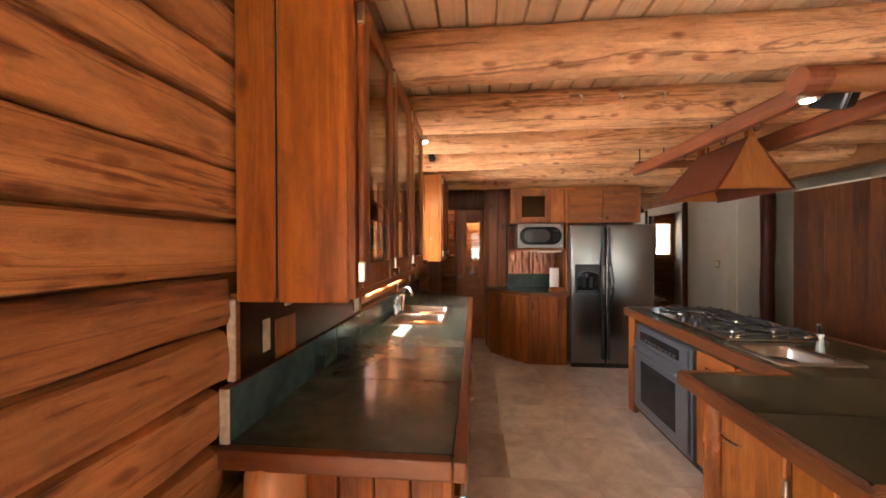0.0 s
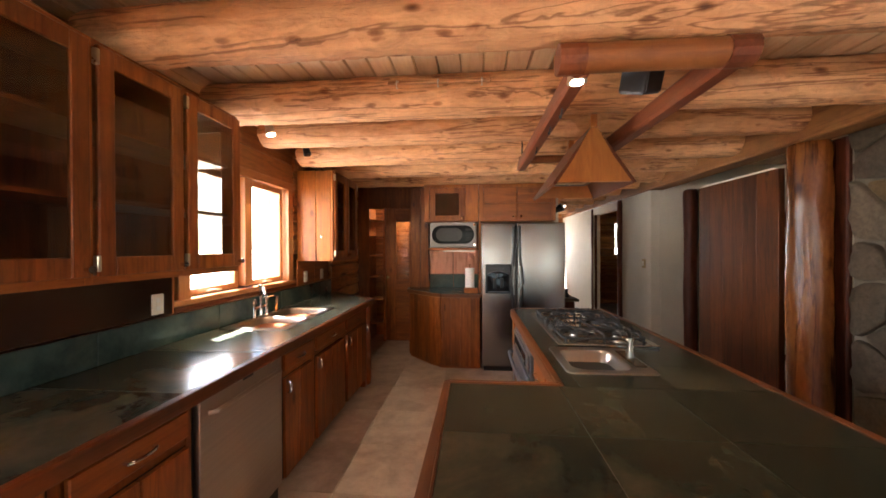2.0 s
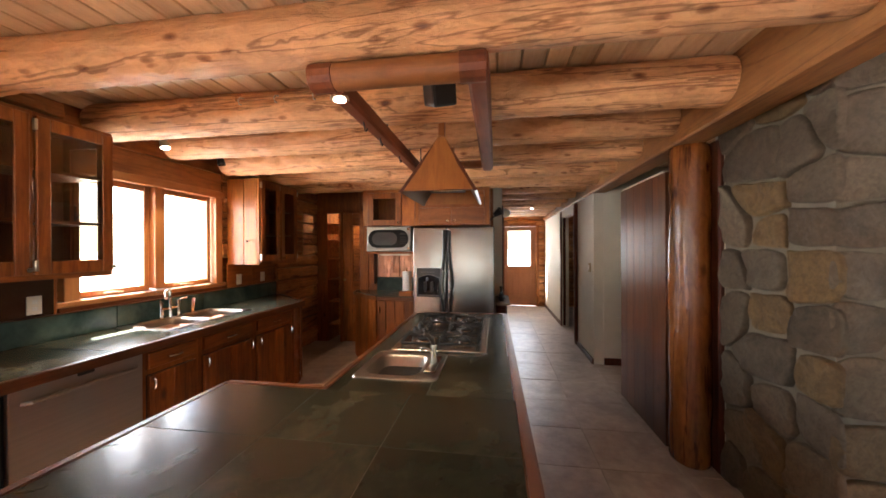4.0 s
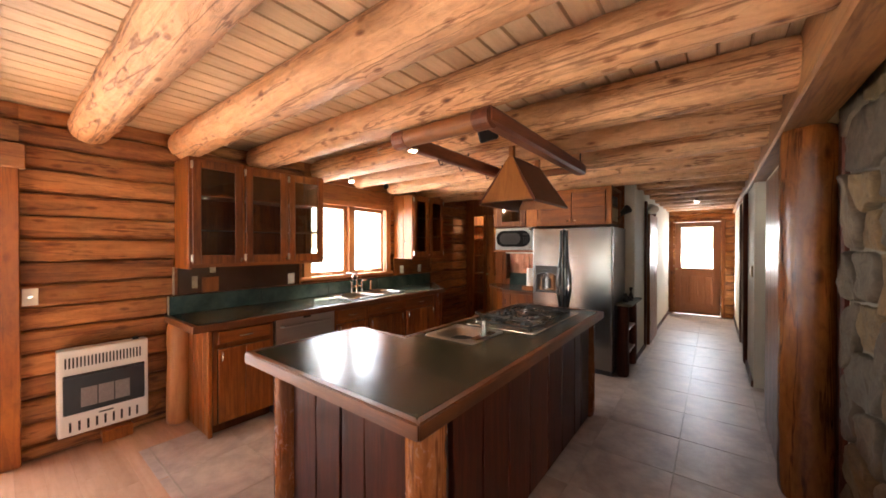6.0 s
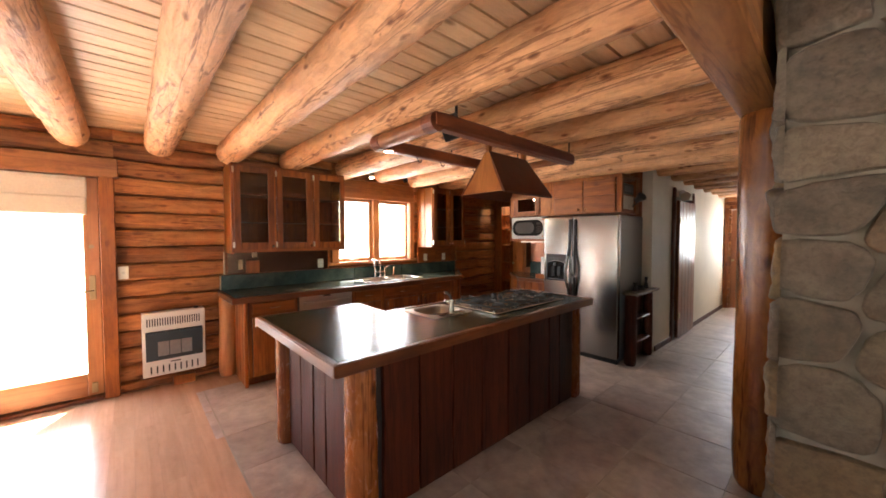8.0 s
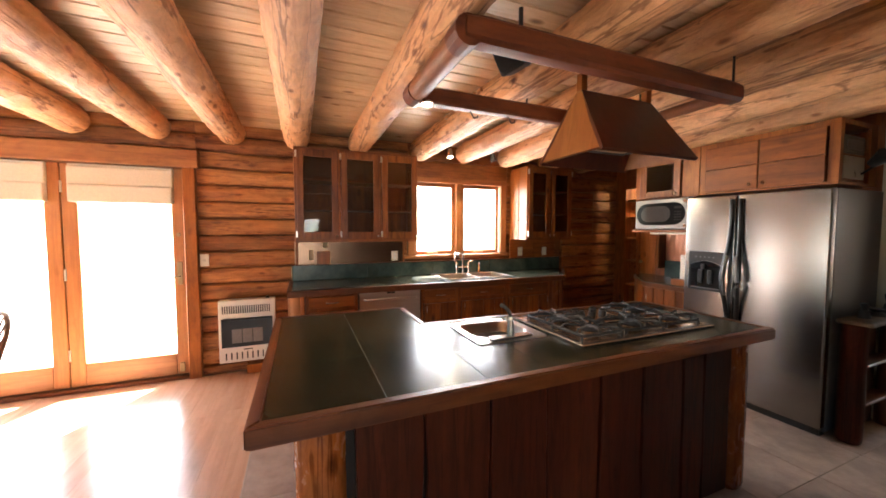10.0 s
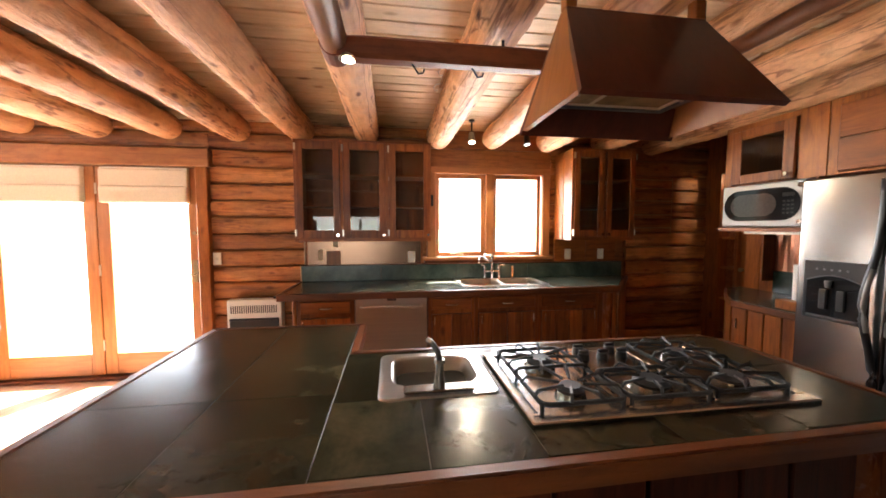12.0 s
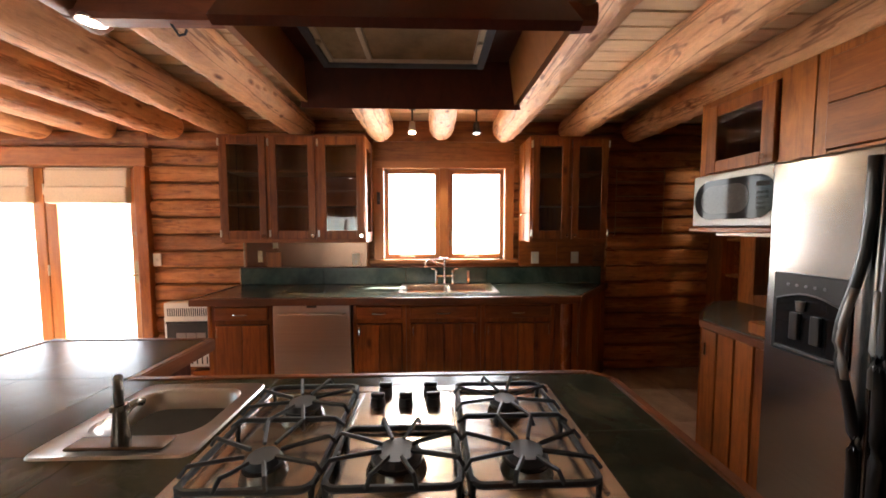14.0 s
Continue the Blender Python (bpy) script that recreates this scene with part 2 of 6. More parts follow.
LAMINATE = wood("laminate_plank", (0.48, 0.29, 0.18), (0.60, 0.39, 0.26), "x", (0.16, 0.28), 0.7, 0.1, 0.2, vary=0.06, bumpy=0.04, mottle=0.15)
COUNTER = stony("green_slate_tile", [(0.3, (0.038, 0.049, 0.041)), (0.52, (0.088, 0.108, 0.088)), (0.72, (0.155, 0.155, 0.115))], 2.6, (0.08, 0.32), (0.85,) * 3, (1.12,) * 3, 0.14, 0.003)
SPLASH = stony("green_slate_splash", [(0.3, (0.020, 0.040, 0.036)), (0.52, (0.050, 0.085, 0.075)), (0.72, (0.10, 0.13, 0.10))], 3.0, (0.16, 0.3), (0.85,) * 3, (1.1,) * 3, 0.12, 0.003)
ISLAND_TILE = stony("island_slate_tile", [(0.25, (0.009, 0.010, 0.007)), (0.5, (0.026, 0.027, 0.017)), (0.8, (0.072, 0.060, 0.034))], 3.0, (0.10, 0.32), (0.75,) * 3, (1.2,) * 3, 0.32, 0.003, 16.0)
ISLAND_TILE.node_tree.nodes["Principled BSDF"].inputs["Specular IOR Level"].default_value = 0.22
GROUT = plain("grout", (0.16, 0.15, 0.13), 0.8)
PALE_GROUT = plain("pale_grout", (0.062, 0.053, 0.037), 0.85)
FLOOR_TILE = stony("floor_tile", [(0.3, (0.31, 0.235, 0.185)), (0.5, (0.43, 0.335, 0.270)), (0.72, (0.54, 0.435, 0.355))], 2.6, (0.30, 0.52), (0.94,) * 3, (1.04,) * 3, 0.5, 0.008, 11.0)
FLOOR_GROUT = plain("floor_grout", (0.36, 0.31, 0.25), 0.85)
def stone_mix(name):
    """Field stones of several colours, one tone each, with lichen-like mottling and grain."""
    m, nt, b = mat_base(name)
    oi = nt.nodes.new("ShaderNodeObjectInfo")
    own = ramp(nt, oi.outputs["Random"], [(0.0, (0.118, 0.090, 0.062)), (0.22, (0.084, 0.060, 0.037)), (0.42, (0.162, 0.098, 0.038)), (0.6, (0.136, 0.102, 0.066)), (0.8, (0.072, 0.053, 0.036)), (1.0, (0.154, 0.108, 0.062))])
    v = coords(nt, (1, 1, 1))
    big = noise_tex(nt, v, 4.5, 6.0, 0.62, 0.9)
    col = mix(nt, "MULTIPLY", 0.85, own, ramp(nt, big, [(0.3, (0.48, 0.42, 0.36)), (0.52, (0.98, 0.96, 0.92)), (0.72, (1.22, 1.2, 1.15))]))
    fine = noise_tex(nt, v, 38.0, 8.0, 0.72, 0.4)
    col = mix(nt, "MULTIPLY", 0.7, col, ramp(nt, fine, [(0.36, (0.5, 0.47, 0.44)), (0.55, (1, 1, 1)), (0.72, (1.2, 1.2, 1.2))]))
    nt.links.new(col, b.inputs["Base Color"])
    rough_var(nt, b, big, 0.55, 0.85)
    bump(nt, b, mix(nt, "MIX", 0.5, big, fine), 0.9, 0.02)
    return m


STONE = stone_mix("field_stone")
MORTAR = plain("mortar", (0.165, 0.138, 0.104), 0.9, 0, 0.2, 10.0, 0.6)
PLASTER = plain("white_plaster", (0.56, 0.50, 0.40), 0.75, 0, 0.05, 5.0, 0.3)
STEEL_Z = steel("brushed_steel_z", (0.31, 0.297, 0.285), 0.26, "x")
STEEL_Y = steel("brushed_steel_y", (0.60, 0.58, 0.55), 0.25, "y")
DISH_STEEL = steel("dishwasher_steel", (0.50, 0.45, 0.40), 0.34, "y")
CHROME = plain("chrome", (0.72, 0.71, 0.69), 0.1, 1.0, 0.03)
NICKEL = plain("brushed_nickel", (0.62, 0.56, 0.46), 0.28, 1.0, 0.05)
PEWTER = plain("dark_pewter", (0.10, 0.085, 0.07), 0.35, 0.8, 0.1)
SATIN = plain("satin_nickel", (0.24, 0.215, 0.18), 0.24, 1.0, 0.06)
BRASS = plain("brass", (0.40, 0.30, 0.16), 0.42, 1.0, 0.1)
COPPER = steel("copper_sheet", (0.83, 0.42, 0.28), 0.3, "z", 14.0)
DULL_SHEET = steel("dull_copper_sheet", (0.15, 0.090, 0.060), 0.24, "z", 5.0)
BLACK = plain("black_plastic", (0.016, 0.016, 0.017), 0.32, 0, 0.1)
IRON = plain("cast_iron", (0.013, 0.012, 0.012), 0.62, 0, 0.2, 40.0, 0.3)
BURNER = plain("burner_cap", (0.03, 0.032, 0.038), 0.55, 0, 0.2, 30.0)
OVEN_GREY = plain("oven_grey", (0.20, 0.21, 0.23), 0.3, 0.7, 0.05)
MW_STEEL = plain("microwave_silver", (0.25, 0.242, 0.23), 0.46, 0.6, 0.05, 30.0)
MESH_PANE = plain("mesh_pane", (0.055, 0.052, 0.05), 0.06, 0, 0.15, 90.0)
MW_GLASS = plain("microwave_glass", (0.012, 0.012, 0.013), 0.05, 0, 0.05)
for m_ in (MESH_PANE, MW_GLASS):
    m_.node_tree.nodes["Principled BSDF"].inputs["Specular IOR Level"].default_value = 0.08
SINK_STEEL = steel("sink_steel", (0.44, 0.42, 0.39), 0.3, "y")
SCREEN = plain("dark_glass", (0.012, 0.013, 0.015), 0.03, 0, 0.05)
WHITE_MET = plain("white_enamel", (0.76, 0.745, 0.69), 0.35, 0, 0.03)
CREAM = plain("cream_plastic", (0.74, 0.68, 0.56), 0.4, 0, 0.03)
LINEN = plain("cream_linen", (0.74, 0.66, 0.52), 0.85, 0, 0.06, 60.0, 0.3)
PAPER = plain("paper_towel", (0.85, 0.84, 0.82), 0.9, 0, 0.03, 40.0, 0.3)
GREY_SIDE = plain("fridge_side_grey", (0.13, 0.13, 0.14), 0.38, 0.2, 0.08, 12.0)
FILTER = plain("greasy_mesh", (0.30, 0.22, 0.13), 0.55, 0.3, 0.35, 12.0, 0.3)
FAN_GREY = plain("fan_grey", (0.16, 0.19, 0.24), 0.4, 0.6, 0.08)
PLAQUE = plain("ceramic_plaque", (0.22, 0.20, 0.19), 0.7, 0, 0.15, 60.0, 0.4)
RAW_EDGE = plain("raw_edge", (0.50, 0.40, 0.28), 0.8, 0, 0.3, 40.0, 0.5)
PALE_TAN = plain("pale_tan", (0.42, 0.33, 0.21), 0.85, 0, 0.25, 30.0, 0.3)
# Near-black for the shade in gaps and slots, and for keys and badge.
GAP_BLACK = plain("dark_gap", (0.012, 0.010, 0.009), 0.8)
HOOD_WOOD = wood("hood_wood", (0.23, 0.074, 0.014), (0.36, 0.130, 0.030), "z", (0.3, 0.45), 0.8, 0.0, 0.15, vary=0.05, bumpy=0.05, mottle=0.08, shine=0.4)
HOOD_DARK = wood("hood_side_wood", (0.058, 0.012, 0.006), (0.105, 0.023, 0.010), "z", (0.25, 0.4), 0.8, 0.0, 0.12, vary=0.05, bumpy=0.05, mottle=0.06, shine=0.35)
FRAME_LOG = wood("dark_red_log_y", (0.10, 0.024, 0.008), (0.24, 0.064, 0.018), "y", (0.45, 0.6), 0.7, 0.3, 0.6, vary=0.15, shine=0.35)
FRAME_LOG_X = wood("red_log_x", (0.16, 0.052, 0.013), (0.31, 0.112, 0.029), "x", (0.45, 0.6), 0.7, 0.3, 0.5, vary=0.1, shine=0.4)
CHAIR_WOOD = wood("chair_wood", (0.11, 0.045, 0.018), (0.26, 0.115, 0.048), "z", (0.3, 0.45), 1.2, 0.0, 0.3, vary=0.1)
PANE = glass("pane")
CAB_GLASS = glass("cabinet_pane", (0.8, 0.78, 0.74))
LEAF = stony("leaf_green", [(0.3, (0.03, 0.06, 0.015)), (0.7, (0.10, 0.16, 0.05))], 3.0, (0.5, 0.7))
GROUND = stony("pale_ground", [(0.3, (0.56, 0.53, 0.47)), (0.7, (0.76, 0.73, 0.66))], 1.2, (0.8, 0.95))
SUN_BLOCK = plain("sun_block_brown", (0.35, 0.22, 0.12), 0.7)
BULB = glow("lit_bulb", (1.0, 0.86, 0.66), 2.6)


# ---- builders ----
def thing(name, origin, label="", category="", group="", kind=""):
    e = new(name)
    e.location = origin
    e.empty_display_size = 0.05
    return tagged(e, label, category, group, kind)


def origin_of(ob):
    p = Vector((0, 0, 0))
    while ob is not None:
        p += ob.location
        ob = ob.parent
    return p


def part(name, bm, material, parent=None, label="", smooth=None):
    """Links a bmesh, given in world places, as one mesh object."""
    o = origin_of(parent)
    if parent is not None:
        bmesh.ops.translate(bm, verts=bm.verts, vec=-o)
    me = bpy.data.meshes.new(name)
    bmesh.ops.recalc_face_normals(bm, faces=bm.faces)
    bm.to_mesh(me)
    bm.free()
    me.materials.append(material)
    if smooth:
        me.shade_smooth()
        if smooth is not True:
            me.set_sharp_from_angle(angle=radians(smooth))
    ob = new(name, me)
    ob.parent = parent
    return tagged(ob, label)


def box(x0, x1, y0, y1, z0, z1, bev=0.0, bm=None, segs=1):
    own = bmesh.new()
    m = Matrix.Translation(((x0 + x1) / 2, (y0 + y1) / 2, (z0 + z1) / 2)) @ Matrix.Diagonal((abs(x1 - x0), abs(y1 - y0), abs(z1 - z0), 1))
    bmesh.ops.create_cube(own, size=1.0, matrix=m)
    if bev:
        bmesh.ops.bevel(own, geom=own.edges[:], offset=bev, segments=segs, affect="EDGES", profile=0.6)
    return join(bm, own)


def join(bm, own):
    if bm is None:
        return own
    me = bpy.data.meshes.new("tmp")
    own.to_mesh(me)
    own.free()
    bm.from_mesh(me)
    bpy.data.meshes.remove(me)
    return bm


def boxes(rows, bev=0.0):
    bm = None
    for r in rows:
        bm = box(*r, bev=bev, bm=bm)
    return bm


def tube(p0, p1, r0, r1=None, segs=12, bm=None, cap=True):
    p0, p1 = Vector(p0), Vector(p1)
    d = p1 - p0
    m = Matrix.Translation((p0 + p1) / 2) @ d.to_track_quat("Z", "Y").to_matrix().to_4x4()
    own = bmesh.new()
    bmesh.ops.create_cone(own, cap_ends=cap, segments=segs, radius1=r0, radius2=r0 if r1 is None else r1, depth=d.length, matrix=m)
    return join(bm, own)


def pipe(points, r, segs=8, bm=None, flat=1.0):
    """A round bar along a run of points."""
    own = bmesh.new()
    pts = [Vector(p) for p in points]
    rings = []
    for i, p in enumerate(pts):
        t = (pts[min(i + 1, len(pts) - 1)] - pts[max(i - 1, 0)]).normalized()
        side = t.cross(Vector((0, 0, 1)))
        if side.length < 0.05:
            side = Vector((1, 0, 0))
        side.normalize()
        up = side.cross(t)
        rings.append([own.verts.new(p + side * (r * math.cos(a)) + up * (r * flat * math.sin(a))) for a in (2 * math.pi * k / segs for k in range(segs))])
    for a, b in zip(rings, rings[1:]):
        for k in range(segs):
            own.faces.new((a[k], a[(k + 1) % segs], b[(k + 1) % segs], b[k]))
    own.faces.new(rings[0])
    own.faces.new(rings[-1][::-1])
    return join(bm, own)


def timber(p0, p1, r, seed=0, segs=14, step=0.12, rough=0.07, squash=1.0, taper=0.0, hew=0.0, bm=None):
    """An uneven peeled log with rounded ends."""
    p0, p1 = Vector(p0), Vector(p1)
    d = p1 - p0
    n = max(4, int(d.length / step))
    t = d.normalized()
    side = t.cross(Vector((0, 0, 1)))
    if side.length < 0.05:
        side = Vector((1, 0, 0))
    side.normalize()
    up = side.cross(t)
    own = bmesh.new()
    rings = []
    stations = [0.0, 0.012, 0.04] + [0.1 + (d.length - 0.2) * k / n for k in range(n + 1)] + [d.length - 0.04, d.length - 0.012, d.length]
    for s in stations:
        e = min(s, d.length - s)
        cap = 0.78 if e < 0.001 else 0.92 if e < 0.02 else 0.985 if e < 0.06 else 1.0
        row = []
        for k in range(segs):
            a = 2 * math.pi * k / segs
            w = noise.noise(Vector((s * 1.3 + seed * 7.1, math.cos(a) * 1.1, math.sin(a) * 1.1 + seed)))
            f = noise.noise(Vector((s * 6.0 + seed * 3.3, math.cos(a) * 2.5 + seed, math.sin(a) * 2.5)))
            rr = r * cap * (1 + rough * w + rough * 0.45 * f) * (1 - taper * s / d.length)
            if hew:
                rr *= 1 + 0.026 * noise.cell(Vector((s * 8.0 + seed + 0.6 * math.sin(k * 1.7), k * 0.4, seed * 1.9)))
            if hew:
                rr *= 1 + 0.03 * noise.noise(Vector((s * 13.0 + seed, math.cos(a) * 3.5, math.sin(a) * 3.5 + seed)))
                rr *= 1 - hew * max(0.0, math.sin(s * 31 + math.sin(k * 2.1 + seed) * 3 + 2 * math.sin(s * 5.3 + seed))) ** 3
            row.append(own.verts.new(p0 + t * s + side * (rr * math.cos(a)) + up * (rr * squash * math.sin(a))))
        rings.append(row)
    for a, b in zip(rings, rings[1:]):
        for k in range(segs):
            own.faces.new((a[k], a[(k + 1) % segs], b[(k + 1) % segs], b[k]))
    own.faces.new(rings[0])
    own.faces.new(rings[-1][::-1])
    return join(bm, own)


def slab(points, z0, z1, bev=0.0):
    """A flat plate of that outline."""
    bm = bmesh.new()
    low = [bm.verts.new((x, y, z0)) for x, y in points]
    top = [bm.verts.new((x, y, z1)) for x, y in points]
    n = len(points)
    bm.faces.new(low[::-1])
    bm.faces.new(top)
    for k in range(n):
        bm.faces.new((low[k], low[(k + 1) % n], top[(k + 1) % n], top[k]))
    if bev:
        bmesh.ops.bevel(bm, geom=bm.edges[:], offset=bev, segments=2, affect="EDGES")
    return bm


def setting(name, bm, material, label="", smooth=None):
    ob = part(name, bm, material, None, label, smooth)
    return tagged(ob, label, "", "", "structure")


# ---- structure ----
WX, CEIL = -0.77, 2.49
COURSE = 0.163

floor = setting("floor", boxes([(-1.0, 7.2, -4.2, 9.8, -0.2, -0.0035)]), FLOOR_GROUT, "tiled and wood-plank floor bed")
# west wall: window wall with french doors
setting("wall_west", boxes([(-1.0, -0.80, -4.2, -1.80, 0, CEIL), (-1.0, -0.80, -1.80, 0.06, 2.16, CEIL), (-1.0, -0.80, 0.06, 2.27, 0, CEIL),
                            (-1.0, -0.80, 2.27, 3.59, 0, 1.14), (-1.0, -0.80, 2.27, 3.59, 2.06, CEIL), (-1.0, -0.80, 3.59, 5.8, 0, CEIL)]), LOG_Y, "log outer wall")
# Both openings are assumed; the eastern one is added to brighten the refrigerator.
setting("wall_south", boxes([(-1.0, -0.2, -4.2, -4.0, 0, CEIL), (-0.2, 2.2, -4.2, -4.0, 0, 0.9), (-0.2, 2.2, -4.2, -4.0, 2.1, CEIL), (2.2, 3.3, -4.2, -4.0, 0, CEIL),
                             (3.3, 4.9, -4.2, -4.0, 0, 0.9), (3.3, 4.9, -4.2, -4.0, 2.1, CEIL), (4.9, 7.2, -4.2, -4.0, 0, CEIL)]), LOG_X, "log end wall")
setting("wall_east", boxes([(7.0, 7.2, -4.0, -0.4, 0, CEIL), (7.0, 7.2, -0.4, 1.6, 0, 0.5), (7.0, 7.2, -0.4, 1.6, 1.8, CEIL), (7.0, 7.2, 1.6, 9.8, 0, CEIL)]), LOG_Y, "log outer wall")
setting("wall_north", boxes([(2.1, 2.24, 9.5, 9.7, 0, CEIL), (3.2, 4.65, 9.5, 9.7, 0, CEIL), (4.65, 5.03, 9.5, 9.7, 0, 1.25), (4.65, 5.03, 9.5, 9.7, 2.06, CEIL), (5.03, 7.0, 9.5, 9.7, 0, CEIL), (2.24, 3.2, 9.5, 9.7, 2.08, CEIL)]), LOG_X, "log wall round the entry door")
setting("wall_kitchen_back", boxes([(0.18, 2.10, 5.12, 5.24, 0, CEIL)]), CAB_Z, "wood wall behind the refrigerator")
setting("wall_pantry", boxes([(-0.80, -0.56, 5.6, 5.72, 0, CEIL), (0.16, 0.30, 5.24, 5.72, 0, CEIL), (-0.56, 0.16, 5.6, 5.72, 2.08, CEIL)]), CAB_Z, "dark wood wall round the pantry")
setting("wall_pantry_back", boxes([(-0.8, 0.3, 6.3, 6.4, 0, CEIL), (-0.8, -0.7, 5.72, 6.3, 0, CEIL), (0.2, 0.3, 5.72, 6.3, 0, CEIL)]), LOG_X, "wood lining of the pantry")
setting("wall_hall_left", boxes([(2.10, 2.22, 5.10, 5.88, 0, CEIL), (2.10, 2.22, 5.88, 7.0, 2.06, CEIL), (2.10, 2.22, 7.0, 9.5, 0, CEIL)]), PLASTER, "white plaster hall wall")
setting("wall_hall_left_room", boxes([(0.3, 2.1, 7.4, 7.5, 0, CEIL), (0.3, 0.4, 5.24, 7.4, 0, CEIL)]), LOG_X, "log wall of the side room")
for nm, r in (("wall_hall_right_1", (3.37, 3.49, 5.0, 6.0, 0, CEIL)), ("wall_hall_right_2", (3.37, 3.49, 6.0, 7.15, 2.06, CEIL)), ("wall_hall_right_3", (3.37, 3.49, 7.15, 9.5, 0, CEIL)), ("wall_passage", (3.49, 5.2, 4.99, 5.11, 0, CEIL))):
    setting(nm, box(*r), PLASTER, "white plaster hall wall")
setting("wall_side_room", boxes([(5.1, 5.2, 2.8, 9.5, 0, CEIL), (3.60, 5.1, 2.81, 2.9, 0, CEIL)]), PLASTER, "white plaster side room wall")

# ceiling boards in one mesh
bm = bmesh.new()
x, k = -0.80, 0
while x < 7.0:
    w = 0.128
    for y0, y1 in ((-4.0, 1.9 + 0.9 * math.sin(k * 2.3)), (1.9 + 0.9 * math.sin(k * 2.3), 9.5)):
        dz = 0.002 * math.sin(k * 5.1)
        z0, e = CEIL + dz, 0.008
        low = [bm.verts.new(p) for p in ((x + e, y0, z0), (x + w - e, y0, z0), (x + w - e, y1, z0), (x + e, y1, z0))]
        top = [bm.verts.new(p) for p in ((x + 0.001, y0, z0 + 0.018), (x + w - 0.001, y0, z0 + 0.018), (x + w - 0.001, y1, z0 + 0.018), (x + 0.001, y1, z0 + 0.018))]
        bm.faces.new(low[::-1])
        for a in (1, 3):
            bm.faces.new((low[a], low[(a + 1) % 4], top[(a + 1) % 4], top[a]))
    x += w
    k += 1
tagged(part("ceiling", bm, BOARD_Y, None, "tongue-and-groove pine board ceiling"), kind="structure")
# Dark wood here puts the grooves' shadow into the colour of the deck.
setting("ceiling_deck", boxes([(-1.0, 7.2, -4.2, 9.8, CEIL + 0.021, CEIL + 0.1)]), GIRDER, "roof deck over the boards, darkened to give the grooves their shade")
# Unseen overhang, its depth chosen for how far the sun reaches inside.
setting("roof_eave", boxes([(-1.88, -1.0, 1.3, 11.0, 2.66, 2.76), (-1.12, -1.0, -5.5, 1.298, 2.66, 2.76)]), SUN_BLOCK, "unseen overhang added to trim the sun on counter and floor")


# log courses on the walls
def wall_log(wall, x0, y0, y1, z0, z1, seed, material, along="y", flip=1, depth=0.066):
    bm = bmesh.new()
    prof = [(0.3, 0.0), (0.62, 0.02), (0.84, 0.065), (0.96, 0.2), (1.0, 0.45), (0.99, 0.75), (0.9, 0.925), (0.6, 0.985), (0.3, 1.0)]
    n = max(3, int((y1 - y0) / 0.055))
    rings = []
    for i in range(n + 1):
        s = y0 + (y1 - y0) * i / n
        row = []
        for k, (d, h) in enumerate(prof):
            w = noise.noise(Vector((s * 1.1, k * 0.35, seed * 5.7)))
            f = noise.noise(Vector((s * 5.0, k * 0.9, seed * 2.9 + 40)))
            edge = noise.noise(Vector((s * 2.2, seed * 3.1, 7.0))) * 0.02 + noise.noise(Vector((s * 6.5, seed * 1.7, 3.0))) * 0.011
            dd = depth * d * (1 + 0.26 * w + 0.16 * f + 0.07 * noise.noise(Vector((s * 14.0, k * 1.7, seed * 1.3))))
            zz = z0 + (z1 - z0) * h + (edge if h < 0.5 else edge * 0.4) * (0.3 + d * 0.7)
            row.append(bm.verts.new((x0 + flip * dd, s, zz) if along == "y" else (s, x0 + flip * dd, zz)))
        rings.append(row)
    for a, b in zip(rings, rings[1:]):
        for k in range(len(prof) - 1):
            bm.faces.new((a[k], a[k + 1], b[k + 1], b[k]))
    bm.faces.new(rings[0])
    bm.faces.new(rings[-1][::-1])
    return part("log", bm, material, wall, smooth=40)


west = bpy.data.objects["wall_west"]
for k in range(16):
    z0, z1 = max(0.0, 0.093 + COURSE * (k - 1)), min(CEIL, 0.093 + COURSE * k)
    if z1 <= z0 + 0.02:
        continue
    runs = [(-4.0, -1.90), (0.13, 2.24), (3.62, 5.6)] if z1 < 2.10 else [(-4.0, 0.13), (0.13, 2.24), (3.62, 5.6)]
    if 0.8 < (z0 + z1) / 2 < 1.34:
        runs = [(-4.0, -1.90), (0.13, 0.984 if z0 > 1.06 else 0.944), (4.56, 5.6)]
    for j, (a, b) in enumerate(runs):
        wall_log(west, -0.80, a, b, z0 + 0.002, z1 - 0.002, k * 3 + j, LOG_Y)
north = bpy.data.objects["wall_north"]
for k in range(16):
    z0, z1 = max(0.0, 0.093 + COURSE * (k - 1)), min(CEIL, 0.093 + COURSE * k)
    if z1 <= z0 + 0.02:
        continue
    for a, b in ([(2.22, 2.34), (3.14, 3.37)] if z1 < 2.2 else [(2.22, 3.37)]) + ([(3.49, 4.62)] if 1.2 < (z0 + z1) / 2 < 2.1 else [(3.49, 5.1)]):
        wall_log(north, 9.5, a, b, z0 + 0.002, z1 - 0.002, k + 60, LOG_X, "x", -1, 0.07)

